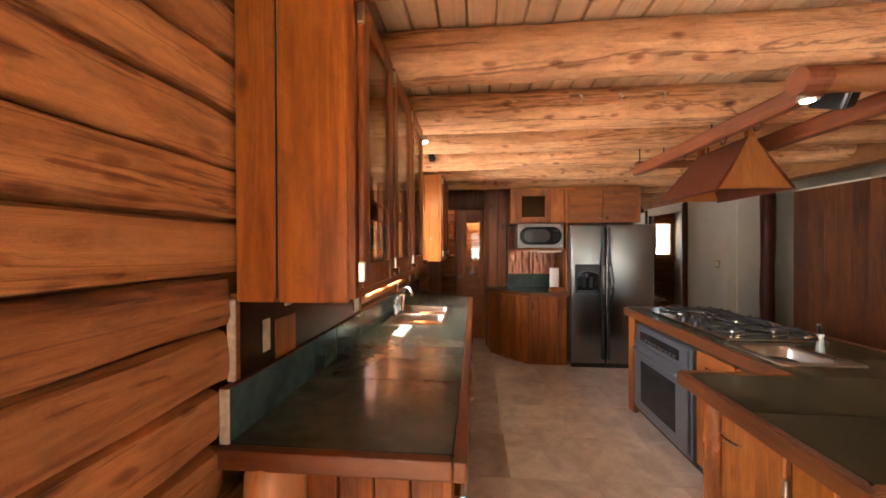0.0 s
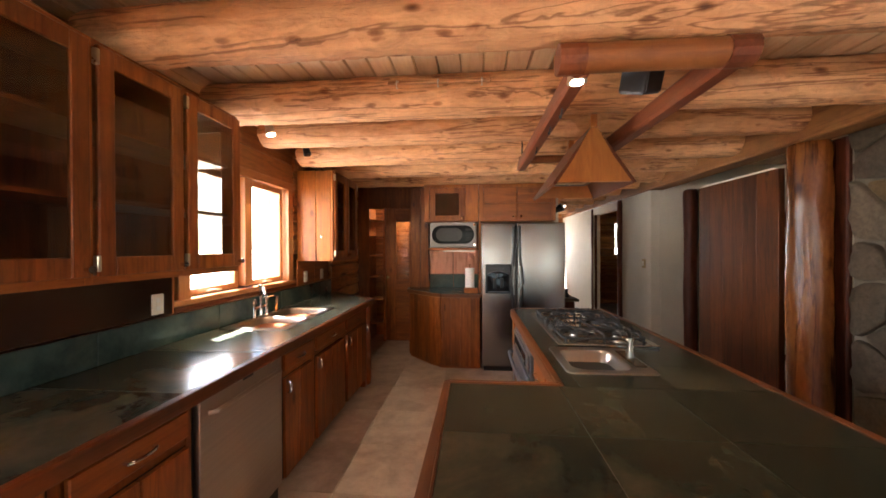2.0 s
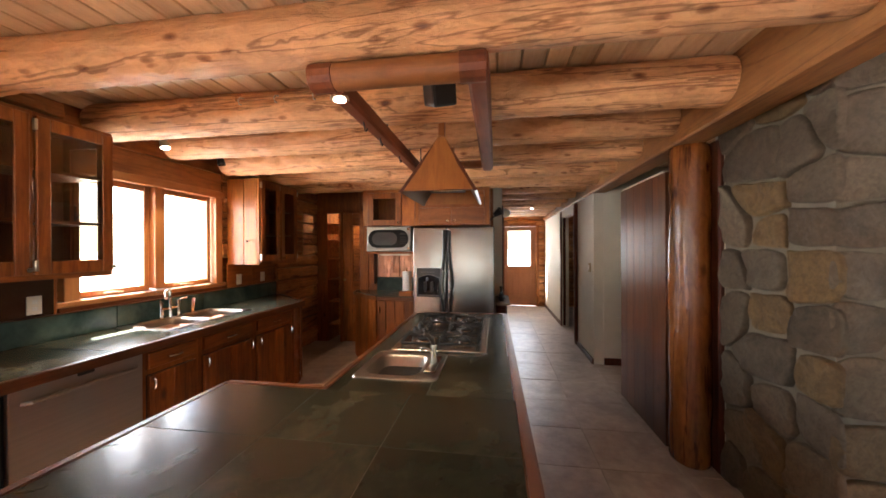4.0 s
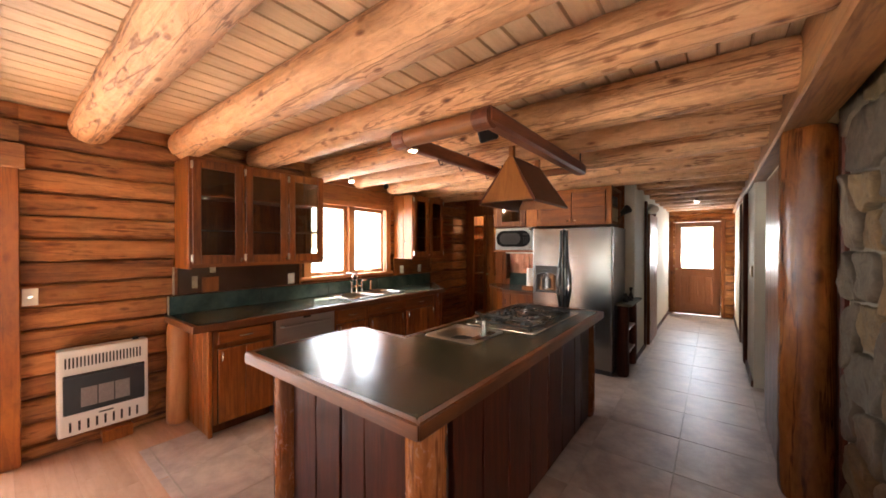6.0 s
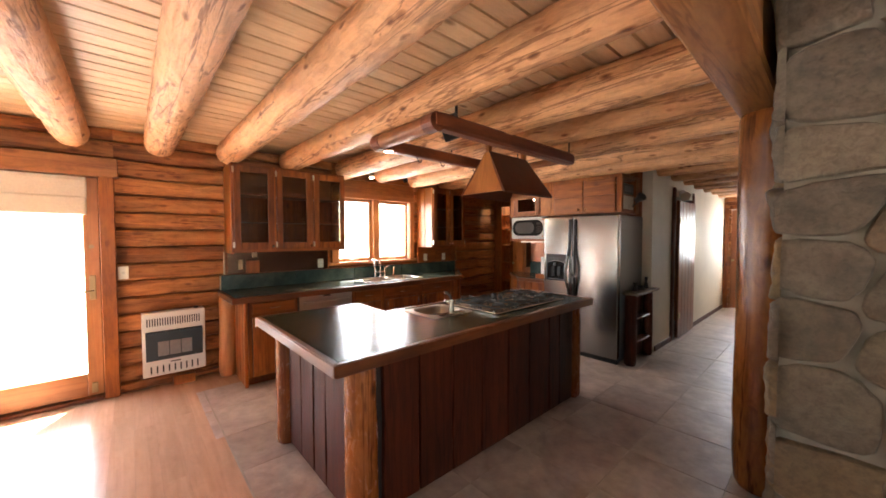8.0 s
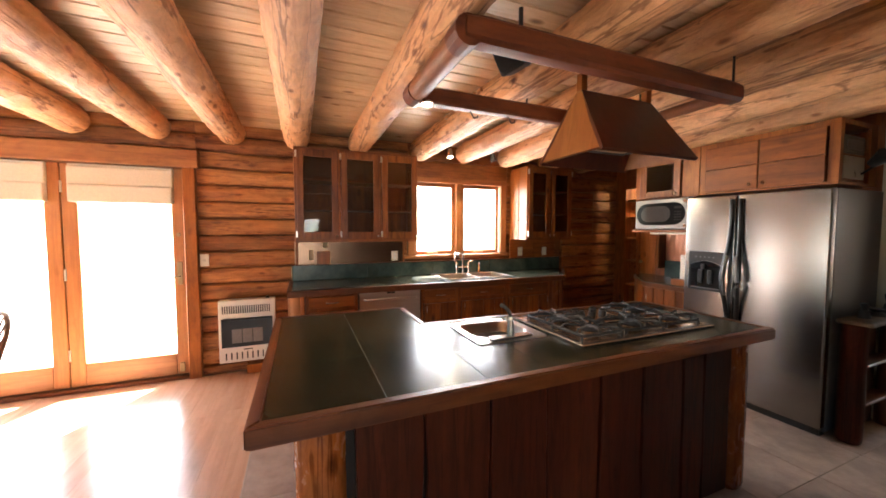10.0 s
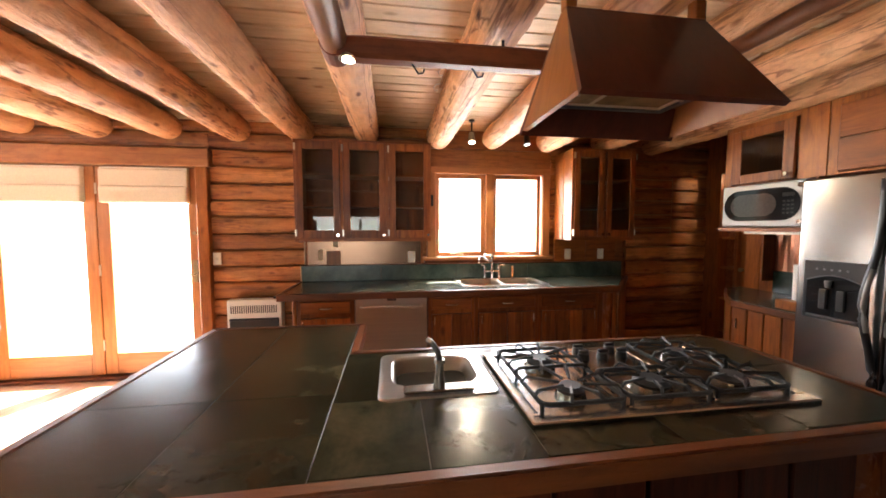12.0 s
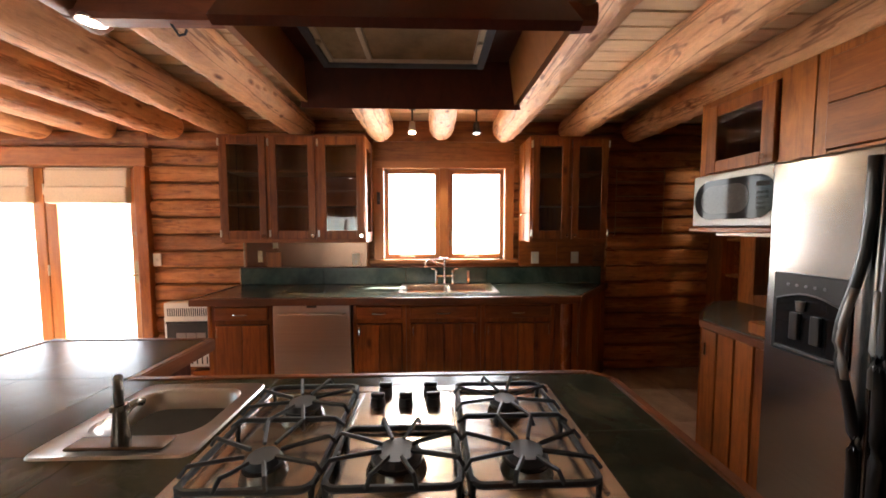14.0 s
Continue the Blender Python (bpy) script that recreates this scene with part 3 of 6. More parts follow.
# beams under the ceiling
for i, y in enumerate((-3.6, -3.02, -2.44, -1.87, -1.28, -0.69, -0.12, 0.46, 1.03, 1.64, 2.34, 2.90, 3.49, 4.10, 4.70)):
    r = 0.120 + 0.006 * math.sin(i * 2.7)
    b = part("ceiling_beam", timber((-0.60, y, 2.365), (3.36, y, 2.365), r, i, 24, 0.028, 0.05, hew=0.03), BEAM_X, None,
             "peeled pine log beam under the board ceiling", 32)
    tagged(b, "", "beam", "ceiling beams")
for i, y in enumerate((5.3, 5.9, 6.5, 7.1, 7.7, 8.3, 8.9)):
    b = part("ceiling_beam", timber((2.20, y, 2.37), (3.36, y, 2.37), 0.115, i + 40, 14, 0.12, 0.1), BEAM_X, None, "peeled pine log beam over the hall", True)
    tagged(b, "", "beam", "hall beams")
b = part("girder", box(3.335, 3.53, -4.0, 9.5, 2.19, 2.488, 0.012), GIRDER, None, "sawn pine girder carrying the log beams")
tagged(b, "", "girder")

# ---- openings ----
# kitchen window
win = thing("window_1", (-0.75, 2.93, 1.14), "twin casement window with reddish fir frame over the sink", kind="structure")
for y0, y1 in ((2.24, 2.335), (3.535, 3.62)):
    part("casing", box(-0.80, -0.745, y0, y1, 1.13, 2.075, 0.005), FIR_Z, win)
part("casing", box(-0.80, -0.742, 2.20, 3.66, 2.03, 2.10, 0.005), FIR_Y, win)
part("header_panel", boxes([(-0.80, -0.755, 2.24, 3.64, 2.10, 2.285), (-0.80, -0.75, 2.24, 3.64, 2.289, CEIL - 0.005)], 0.004), PANEL_Y, win, "orange pine board over the window")
part("mullion", box(-0.90, -0.75, 2.885, 2.975, 1.16, 2.03, 0.005), FIR_Z, win)
part("window_sill", box(-0.95, -0.735, 2.19, 3.67, 1.10, 1.14, 0.008), FIR_Y, win)
part("apron", box(-0.80, -0.742, 2.21, 3.65, 1.068, 1.099, 0.004), TRIM_Y, win)
part("jamb", boxes([(-0.98, -0.80, 2.272, 2.30, 1.14, 2.06), (-0.98, -0.80, 3.56, 3.588, 1.14, 2.06), (-0.98, -0.80, 2.30, 3.56, 2.03, 2.058)]), FIR_Z, win)
for y0, y1 in ((2.335, 2.885), (2.975, 3.535)):
    s = part("sash", boxes([(-0.86, -0.81, y0, y0 + 0.045, 1.145, 2.03), (-0.86, -0.81, y1 - 0.045, y1, 1.145, 2.03),
                            (-0.86, -0.81, y0 + 0.045, y1 - 0.045, 1.985, 2.03), (-0.86, -0.81, y0 + 0.045, y1 - 0.045, 1.145, 1.19)], 0.004), FIR_Z, win)
    p = part("pane", box(-0.838, -0.832, y0 + 0.04, y1 - 0.04, 1.185, 1.99), PANE, s)
    p.visible_shadow = False
    part("crank", pipe([(-0.80, y0 + 0.3, 1.155), (-0.77, y0 + 0.3, 1.165), (-0.765, y0 + 0.22, 1.17), (-0.765, y0 + 0.16, 1.168)], 0.007, 6), CREAM, s, "pale window crank")
    part("lock", boxes([(-0.808, -0.795, y0 + 0.01, y0 + 0.032, 1.27, 1.33)], 0.003), BRASS, s)

# french doors
fd = thing("door_1", (-0.77, -0.87, 0.0), "pair of glazed reddish fir french doors", kind="structure")
part("jamb", box(-0.86, -0.68, 0.025, 0.13, 0, 2.10, 0.006), CEDAR_Z, fd)
part("jamb", box(-0.86, -0.68, -1.92, -1.765, 0, 2.10, 0.006), CEDAR_Z, fd)
part("lintel", box(-0.86, -0.66, -2.1, 0.16, 2.03, 2.20, 0.008), PANEL_Y, fd, "wide reddish pine board over the doors")
part("stop", boxes([(-0.845, -0.803, -0.015, 0.03, 0.03, 2.03), (-0.845, -0.803, -1.77, -1.745, 0.03, 2.03), (-0.845, -0.803, -1.745, -0.015, 0.034, 0.065), (-0.845, -0.803, -1.745, -0.015, 2.0, 2.03)]), FIR_Z, fd)
part("astragal", box(-0.825, -0.803, -0.90, -0.84, 0.066, 1.998), FIR_Z, fd)
part("threshold", box(-0.95, -0.70, -1.765, 0.025, 0.0, 0.035, 0.006), TRIM_Y, fd)
for y0, y1 in ((-1.76, -0.875), (-0.865, 0.02)):
    leaf = part("leaf", boxes([(-0.80, -0.755, y0, y0 + 0.105, 0.04, 2.025), (-0.80, -0.755, y1 - 0.105, y1, 0.04, 2.025)], 0.005), FIR_Z, fd)
    part("rail", box(-0.80, -0.755, y0 + 0.107, y1 - 0.107, 1.94, 2.025, 0.004), FIR_Y, leaf)
    part("rail", box(-0.80, -0.755, y0 + 0.107, y1 - 0.107, 0.04, 0.245, 0.004), FIR_Y, leaf)
    p = part("pane", box(-0.782, -0.776, y0 + 0.10, y1 - 0.10, 0.24, 1.945), PANE, leaf)
    p.visible_shadow = False
    for z in (0.33, 1.05, 1.82):
        part("hinge", tube((-0.748, y0 + 0.004, z - 0.05), (-0.748, y0 + 0.004, z + 0.05), 0.008, segs=8), CREAM, leaf)
leaf = [c for c in fd.children if c.name.startswith("leaf")][1]
part("handle_plate", box(-0.755, -0.742, -0.055, -0.012, 0.92, 1.14, 0.006, segs=2), BRASS, leaf)
part("handle", pipe([(-0.742, -0.034, 1.0), (-0.70, -0.034, 1.0), (-0.695, -0.06, 1.0), (-0.695, -0.15, 0.995)], 0.009), BRASS, leaf)
part("deadbolt", tube((-0.756, -0.034, 1.40), (-0.742, -0.034, 1.40), 0.018), BRASS, leaf)
part("foot_bolt", boxes([(-0.752, -0.735, -0.06, -0.02, 0.07, 0.16)], 0.004), BRASS, leaf)
for y0, y1 in ((-1.70, -0.94), (-0.80, -0.05)):
    bl = thing("roman_blind", (-0.70, (y0 + y1) / 2, 1.68), "cream linen roman blind folded up high", "blind", "door blinds")
    part("fold", box(-0.745, -0.695, y0, y1, 1.83, 2.0, 0.012, segs=2), LINEN, bl)
    part("fold", box(-0.752, -0.680, y0 + 0.004, y1 - 0.004, 1.685, 1.845, 0.018, segs=2), LINEN, bl)
    part("headrail", box(-0.75, -0.71, y0 + 0.004, y1 - 0.004, 1.99, 2.02, 0.003), CREAM, bl)

# entry door at the end of the hall
ed = thing("door_2", (2.73, 9.5, 0), "brown panelled entry door with a bright square window", kind="structure")
part("jamb", boxes([(2.24, 2.305, 9.42, 9.62, 0, 2.08), (3.155, 3.22, 9.42, 9.62, 0, 2.08), (2.305, 3.155, 9.42, 9.62, 2.045, 2.12)], 0.005), CAB_Z, ed)
leaf = part("leaf", boxes([(2.31, 2.45, 9.50, 9.545, 0.01, 2.04), (3.01, 3.15, 9.50, 9.545, 0.01, 2.04), (2.45, 3.01, 9.50, 9.545, 1.93, 2.04),
                           (2.45, 3.01, 9.50, 9.545, 0.88, 1.03), (2.45, 3.01, 9.50, 9.545, 0.01, 0.22), (2.45, 3.01, 9.515, 9.54, 0.22, 0.88)], 0.004), DOOR_BROWN, ed)
for x0 in (2.475, 2.615, 2.755, 2.895):
    part("panel", box(x0, x0 + 0.095, 9.505, 9.52, 0.26, 0.84, 0.006), DOOR_BROWN, leaf)
p = part("pane", box(2.445, 3.015, 9.52, 9.526, 1.025, 1.935), PANE, leaf)
p.visible_shadow = False
part("knob", tube((2.37, 9.44, 1.0), (2.37, 9.50, 1.0), 0.026, 0.02), BRASS, leaf)

# hall openings and jambs
for name, x0, x1, y0, y1, mat_, lab in (("door_jamb", 2.08, 2.27, 5.885, 6.03, DARK_Z, "dark log jamb beside the white wall"), ("door_jamb", 2.10, 2.25, 6.93, 7.06, DARK_Z, "dark log jamb in the hall"),
                                  ("door_jamb", 3.30, 3.50, 5.86, 6.0, DARK_Z, "dark log jamb beside the white wall"), ("door_jamb", 3.33, 3.49, 7.15, 7.27, DARK_Z, "dark log jamb in the hall"),
                                  ("door_jamb", 3.74, 3.90, 4.86, 5.0, DARK_Z, "dark live-edge log post on the white wall")):
    cx, cy = (x0 + x1) / 2, (y0 + y1) / 2
    tagged(part(name, timber((cx, cy, 0), (cx, cy, 2.18), min(x1 - x0, y1 - y0) / 2 * 1.1, cx * 9 + cy, 10, 0.15, 0.16), mat_, None, lab, True), "", "door jamb", "hall jambs")
od = thing("door_3", (2.16, 6.05, 0), "open reddish plank door in the hall", kind="structure")
leaf = part("leaf", boxes([(2.23, 2.27, 6.08 + 0.17 * k, 6.245 + 0.17 * k, 0.02, 2.0) for k in range(5)], 0.004), CAB_Z, od)
part("hinge", boxes([(2.268, 2.28, 6.09, 6.15, 0.3, 0.38), (2.268, 2.28, 6.09, 6.15, 1.68, 1.76)], 0.003), BRASS, leaf)
w = thing("window_5", (4.84, 9.6, 1.27), "small two-pane window in the side room's log wall", kind="structure")
part("casing", boxes([(4.62, 4.67, 9.46, 9.56, 1.22, 2.09), (5.01, 5.06, 9.46, 9.56, 1.22, 2.09), (4.67, 5.01, 9.46, 9.56, 2.04, 2.09), (4.67, 5.01, 9.46, 9.56, 1.22, 1.27)], 0.004), FIR_Z, w)
part("rail", box(4.67, 5.01, 9.52, 9.55, 1.64, 1.67, 0.003), FIR_Z, w)
for z0, z1 in ((1.27, 1.64), (1.67, 2.04)):
    p = part("pane", box(4.668, 5.012, 9.532, 9.537, z0, z1), PANE, w)
    p.visible_shadow = False
tagged(part("baseboard", boxes([(3.35, 3.37, 5.0, 5.86, 0, 0.07), (3.49, 5.0, 4.975, 4.99, 0, 0.09), (2.22, 2.235, 5.24, 5.9, 0, 0.07), (3.355, 3.37, 7.27, 9.45, 0, 0.07), (2.22, 2.235, 7.06, 9.42, 0, 0.07)], 0.003), DARK_Z, None, "dark wood skirting along the hall"), kind="structure")

# big post, plank door and chimney
tagged(part("log_post", timber((3.47, 2.96, 0), (3.465, 2.96, 2.20), 0.125, 3, 22, 0.06, 0.13), BIG_POST, None, "thick varnished log post carrying the girder", True), "", "post")
pd = thing("plank_door", (3.40, 3.55, 0), "dark red vertical plank door under the girder", "door")
for y0, y1 in ((3.10, 3.31), (3.31, 3.46), (3.46, 3.70), (3.70, 3.87), (3.87, 4.03)):
    part("plank", box(3.375, 3.42, y0 + 0.0005, y1 - 0.0005, 0.015, 2.05, 0.0018), DOOR_PLANK, pd)
part("batten", boxes([(3.42, 3.45, 3.12, 4.02, 0.3, 0.42), (3.42, 3.45, 3.12, 4.02, 1.6, 1.72)], 0.004), DARK_Z, pd)
# Light from the room beyond, put in as a pale strip above the door.
part("top_strip", box(3.377, 3.418, 3.13, 3.98, 2.0505, 2.064, 0.001), CREAM, pd, "pale strip standing in for light through the gap above the door")
tagged(part("dark_board", boxes([(3.57, 3.66, 2.81, 2.99, 0, 2.2)], 0.01), DARK_Z, None, "dark upright board between post and chimney"), "", "board")

ch = tagged(setting("chimney", boxes([(3.60, 5.1, 2.06, 2.80, 0, CEIL)]), MORTAR, "rough fieldstone chimney with grey-tan stones"), category="")


def cell_of(seeds, k, u0, u1, v0, v1):
    """The part of the wall nearest to seed k, as a polygon."""
    poly = [(u0, v0), (u1, v0), (u1, v1), (u0, v1)]
    cu, cv = seeds[k]
    for i, (su, sv) in enumerate(seeds):
        if i == k or abs(su - cu) > 1.0 or abs(sv - cv) > 0.8:
            continue
        nu, nv = su - cu, (sv - cv) * 1.6
        lim = nu * (su + cu) / 2 + nv * (sv + cv) / 2
        out = []
        for (au, av), (bu, bv) in zip(poly, poly[1:] + poly[:1]):
            da, db = nu * au + nv * av - lim, nu * bu + nv * bv - lim
            if da <= 0:
                out.append((au, av))
            if da * db < 0:
                f = da / (da - db)
                out.append((au + (bu - au) * f, av + (bv - av) * f))
        poly = out
        if len(poly) < 3:
            return []
    return poly


def wall_stone(poly, face, seed):
    """One uneven field stone filling a cell but for its mortar joint."""
    rnd = random.Random(seed)
    cu, cv = sum(p[0] for p in poly) / len(poly), sum(p[1] for p in poly) / len(poly)
    size = max(max(p[0] for p in poly) - min(p[0] for p in poly), max(p[1] for p in poly) - min(p[1] for p in poly))
    for cut in (0.16, 0.25):
        poly = [q for (au, av), (bu, bv) in zip(poly, poly[1:] + poly[:1]) for q in ((au * (1 - cut) + bu * cut, av * (1 - cut) + bv * cut), (au * cut + bu * (1 - cut), av * cut + bv * (1 - cut)))]
    poly = [q for (au, av), (bu, bv) in zip(poly, poly[1:] + poly[:1]) for q in ((au, av), ((au + bu) / 2, (av + bv) / 2))]
    joint = 1 - rnd.uniform(0.008, 0.03) / size
    proud, tu, tv = rnd.uniform(0.02, 0.045), rnd.uniform(-0.05, 0.05), rnd.uniform(-0.06, 0.06)
    bm = bmesh.new()
    rings = []
    for scale, depth in ((1.0, -0.02), (1.0, 0.45), (0.975, 0.82), (0.92, 0.98), (0.66, 1.0), (0.36, 1.0)):
        row = []
        for pu, pv in poly:
            u, v = cu + (pu - cu) * scale * joint, cv + (pv - cv) * scale * joint
            wob = (noise.noise(Vector((u * 9 + seed, v * 9, 0.5))) * 0.013 + noise.noise(Vector((u * 30 + seed, v * 30, 3.5))) * 0.006) * scale
            d = proud * depth + (tu * (u - cu) + tv * (v - cv) + 0.022 * noise.noise(Vector((u * 7, v * 7, seed))) + 0.010 * noise.noise(Vector((u * 22, v * 22, seed)))) * max(0.0, depth)
            u, v = u + wob, v + wob * 0.7
            row.append(bm.verts.new((u, 2.06 - d, v) if face == "y" else (3.60 - d, u, v)))
        rings.append(row)
    n = len(rings[0])
    for a, b in zip(rings, rings[1:]):
        for k in range(n):
            bm.faces.new((a[k], a[(k + 1) % n], b[(k + 1) % n], b[k]))
    bm.faces.new(rings[-1])
    return part("stone", bm, STONE, ch, smooth=50)


seed = 100
for face, u0, u1 in (("y", 3.565, 4.62), ("x", 2.005, 2.80)):
    rnd = random.Random(41 if face == "y" else 58)
    seeds, z = [], 0.0
    while z < CEIL:
        h = rnd.uniform(0.16, 0.33)
        u = u0 + rnd.uniform(0.02, 0.16)
        while u < u1:
            seeds.append((u, z + h / 2 + rnd.uniform(-0.07, 0.07)))
            u += rnd.uniform(0.16, 0.44)
        z += h
    for k in range(len(seeds)):
        cell = cell_of(seeds, k, u0, u1, 0.0, CEIL - 0.004)
        if len(cell) > 2:
            seed += 1
            wall_stone(cell, face, seed)

# ---- kitchen run under the window ----
KF = -0.07          # front of the base units
def bar_pull(parent, p, q, out, mat_=CHROME):
    a, b, o = Vector(p), Vector(q), Vector(out)
    part("handle", pipe([a, a + o * 0.7, a + o + (b - a) * 0.12, (a + b) / 2 + o * 1.15, b + o - (b - a) * 0.12, b + o * 0.7, b], 0.006, 8), mat_, parent, "small curved chrome pull")


def plank_front(parent, y0, y1, z0, z1, x, n, material=CAB_Z, name="door", thick=0.02):
    """A door of n live-edge boards side by side."""
    d = part(name, boxes([(x - 0.012, x - 0.002, y0, y1, z0, z1)]), GAP_BLACK, parent)
    for k in range(n):
        a, b = y0 + (y1 - y0) * k / n, y0 + (y1 - y0) * (k + 1) / n
        bm = bmesh.new()
        low, up = [], []
        m = 8
        for i in range(m + 1):
            z = z0 + (z1 - z0) * i / m
            wob = 0.010 * noise.noise(Vector((a * 9, z * 4, k)))
            wob2 = 0.010 * noise.noise(Vector((b * 9, z * 4, k + 1)))
            low.append((a + (0.002 if k == 0 else 0.0015 + wob), z))
            up.append((b - (0.002 if k == n - 1 else 0.0015 - wob2), z))
        ring = low + up[::-1]
        f = bm.faces.new([bm.verts.new((x, p, z)) for p, z in ring])
        r = bmesh.ops.extrude_face_region(bm, geom=[f])
        bmesh.ops.translate(bm, verts=[v for v in r["geom"] if isinstance(v, bmesh.types.BMVert)], vec=(thick, 0, 0))
        bmesh.ops.bevel(bm, geom=[e for e in bm.edges if abs(e.verts[0].co.x - x - thick) < 1e-4 and abs(e.verts[1].co.x - x - thick) < 1e-4], offset=0.003, segments=1, affect="EDGES")
        part("board", bm, material, d)
    return d


def base_unit(y0, y1, drawers, doors, boards, label):
    u = thing("base_cabinet", (-0.35, (y0 + y1) / 2, 0), label, "cabinet", "base cabinets under the window counter")
    part("carcass", boxes([(-0.66, KF - 0.012, y0 + 0.001, y1 - 0.001, 0.09, 0.855), (-0.66, KF - 0.07, y0 + 0.001, y1 - 0.001, 0.0, 0.09)]), CAB_Z, u)
    part("face_frame", boxes([(KF - 0.011, KF + 0.002, y0 + 0.001, y0 + 0.03, 0.09, 0.855), (KF - 0.011, KF + 0.002, y1 - 0.03, y1 - 0.001, 0.09, 0.855),
                              (KF - 0.011, KF + 0.001, y0 + 0.03, y1 - 0.03, 0.83, 0.855), (KF - 0.011, KF + 0.001, y0 + 0.03, y1 - 0.03, 0.69, 0.725)], 0.001), CAB_Z, u)
    a = y0 + 0.032
    for n in range(drawers):
        w = (y1 - y0 - 0.064) / drawers
        d = part("drawer", box(KF + 0.003, KF + 0.022, a + n * w + 0.003, a + (n + 1) * w - 0.003, 0.728, 0.828, 0.004), CAB_Y, u)
        c = a + (n + 0.5) * w
        bar_pull(d, (KF + 0.022, c - 0.05, 0.778), (KF + 0.022, c + 0.05, 0.778), (0.02, 0, -0.004))
    for n in range(doors):
        w = (y1 - y0 - 0.064) / doors
        d = plank_front(u, a + n * w + 0.002, a + (n + 1) * w - 0.002, 0.10, 0.686, KF + 0.003, boards)
        c = a + n * w + (0.025 if n % 2 == 0 else w - 0.025)
        bar_pull(d, (KF + 0.024, c, 0.60), (KF + 0.024, c, 0.665), (0.02, 0, 0))
    return u


base_unit(1.07, 1.545, 1, 1, 2, "redwood base cabinet with one drawer and knotty plank door")
base_unit(2.175, 2.60, 1, 1, 2, "redwood base cabinet with knotty live-edge plank door")
base_unit(2.60, 3.20, 1, 2, 2, "redwood sink cabinet with live-edge plank doors")
base_unit(3.20, 3.80, 1, 2, 2, "redwood base cabinet with dark-knotted plank doors")
dw = thing("dishwasher", (-0.35, 1.86, 0), "brushed steel dishwasher under the slate counter", "dishwasher")
part("body", box(-0.64, KF - 0.003, 1.552, 2.168, 0.005, 0.853), BLACK, dw)
part("door", box(KF - 0.002, KF + 0.028, 1.557, 2.163, 0.11, 0.85, 0.006, segs=2), DISH_STEEL, dw)
part("handle", pipe([(KF + 0.03, 1.60, 0.775), (KF + 0.055, 1.62, 0.775), (KF + 0.062, 1.86, 0.782), (KF + 0.055, 2.10, 0.775), (KF + 0.03, 2.12, 0.775)], 0.011), DISH_STEEL, dw)
part("vent", box(KF + 0.027, KF + 0.031, 1.82, 1.90, 0.825, 0.843, 0.002), BLACK, dw)
part("kick_plate", box(KF - 0.06, KF - 0.045, 1.557, 2.163, 0.005, 0.10), BLACK, dw)
ep = thing("counter_end", (-0.4, 1.02, 0), "counter end with half-log posts and redwood boards", "counter end")
part("post", timber((-0.60, 0.985, 0), (-0.60, 1.0, 0.855), 0.085, 11, 12, 0.1, 0.14), FIR_Z, ep, "varnished log post", True)
for k in range(4):
    part("board", box(-0.54 + 0.115 * k, -0.43 + 0.115 * k, 1.045, 1.065, 0.0, 0.855, 0.004), CAB_Z, ep)
part("corner_board", box(-0.10, KF + 0.004, 1.035, 1.068, 0.0, 0.855, 0.006), CEDAR_Z, ep)
ap = thing("corner_cabinet", (-0.3, 4.2, 0), "angled redwood cabinet closing the counter's far end", "cabinet")
part("body", slab([(-0.66, 3.805), (KF, 3.805), (KF, 3.99), (-0.66, 4.50)], 0.0, 0.855), CAB_Z, ap)
part("post", timber((KF - 0.02, 3.90, 0.0), (KF - 0.02, 3.90, 0.855), 0.055, 21, 12, 0.1, 0.12), POST_Z, ap, "slim log post", True)
for k in range(4):
    t0, t1 = k / 4 + 0.01, (k + 1) / 4 - 0.005
    a, b = Vector((KF, 3.99)), Vector((-0.66, 4.50))
    nrm = Vector((0.51, 0.59)).normalized() * 0.018
    p, q = a.lerp(b, t0), a.lerp(b, t1)
    part("board", slab([(p.x, p.y), (q.x, q.y), (q.x + nrm.x, q.y + nrm.y), (p.x + nrm.x, p.y + nrm.y)], 0.02, 0.85, 0.003), CAB_Z, ap)

ct = thing("countertop", (-0.4, 2.5, 0.86), "dark green slate tile countertop with redwood edge", "countertop")
# the top is cut round the sink bowls
SX0, SX1, SY0, SY1 = -0.655, -0.235, 2.54, 3.36
part("bed", boxes([(-0.735, -0.06, 0.96, SY0, 0.857, 0.888), (-0.735, SX0, SY0, SY1, 0.857, 0.888), (SX1, -0.06, SY0, SY1, 0.857, 0.888), (-0.735, -0.06, SY1, 3.99, 0.857, 0.888)]), GROUT, ct)
part("bed", slab([(-0.735, 3.991), (-0.06, 3.991), (-0.70, 4.52), (-0.735, 4.52)], 0.857, 0.888), GROUT, ct)
ys = [0.963, 1.50, 2.02, SY0]
for a, b in zip(ys, ys[1:]):
    part("tile", box(-0.733, -0.062, a + 0.002, b - 0.002, 0.888, 0.90, 0.002), COUNTER, ct)
part("tile", box(-0.733, SX0, SY0 + 0.002, SY1 - 0.002, 0.888, 0.90, 0.002), COUNTER, ct)
part("tile", box(SX1, -0.062, SY0 + 0.002, SY1 - 0.002, 0.888, 0.90, 0.002), COUNTER, ct)
part("tile", box(-0.733, -0.062, SY1 + 0.002, 3.988, 0.888, 0.90, 0.002), COUNTER, ct)
part("tile", slab([(-0.733, 3.993), (-0.065, 3.993), (-0.70, 4.516), (-0.733, 4.516)], 0.888, 0.90), COUNTER, ct)
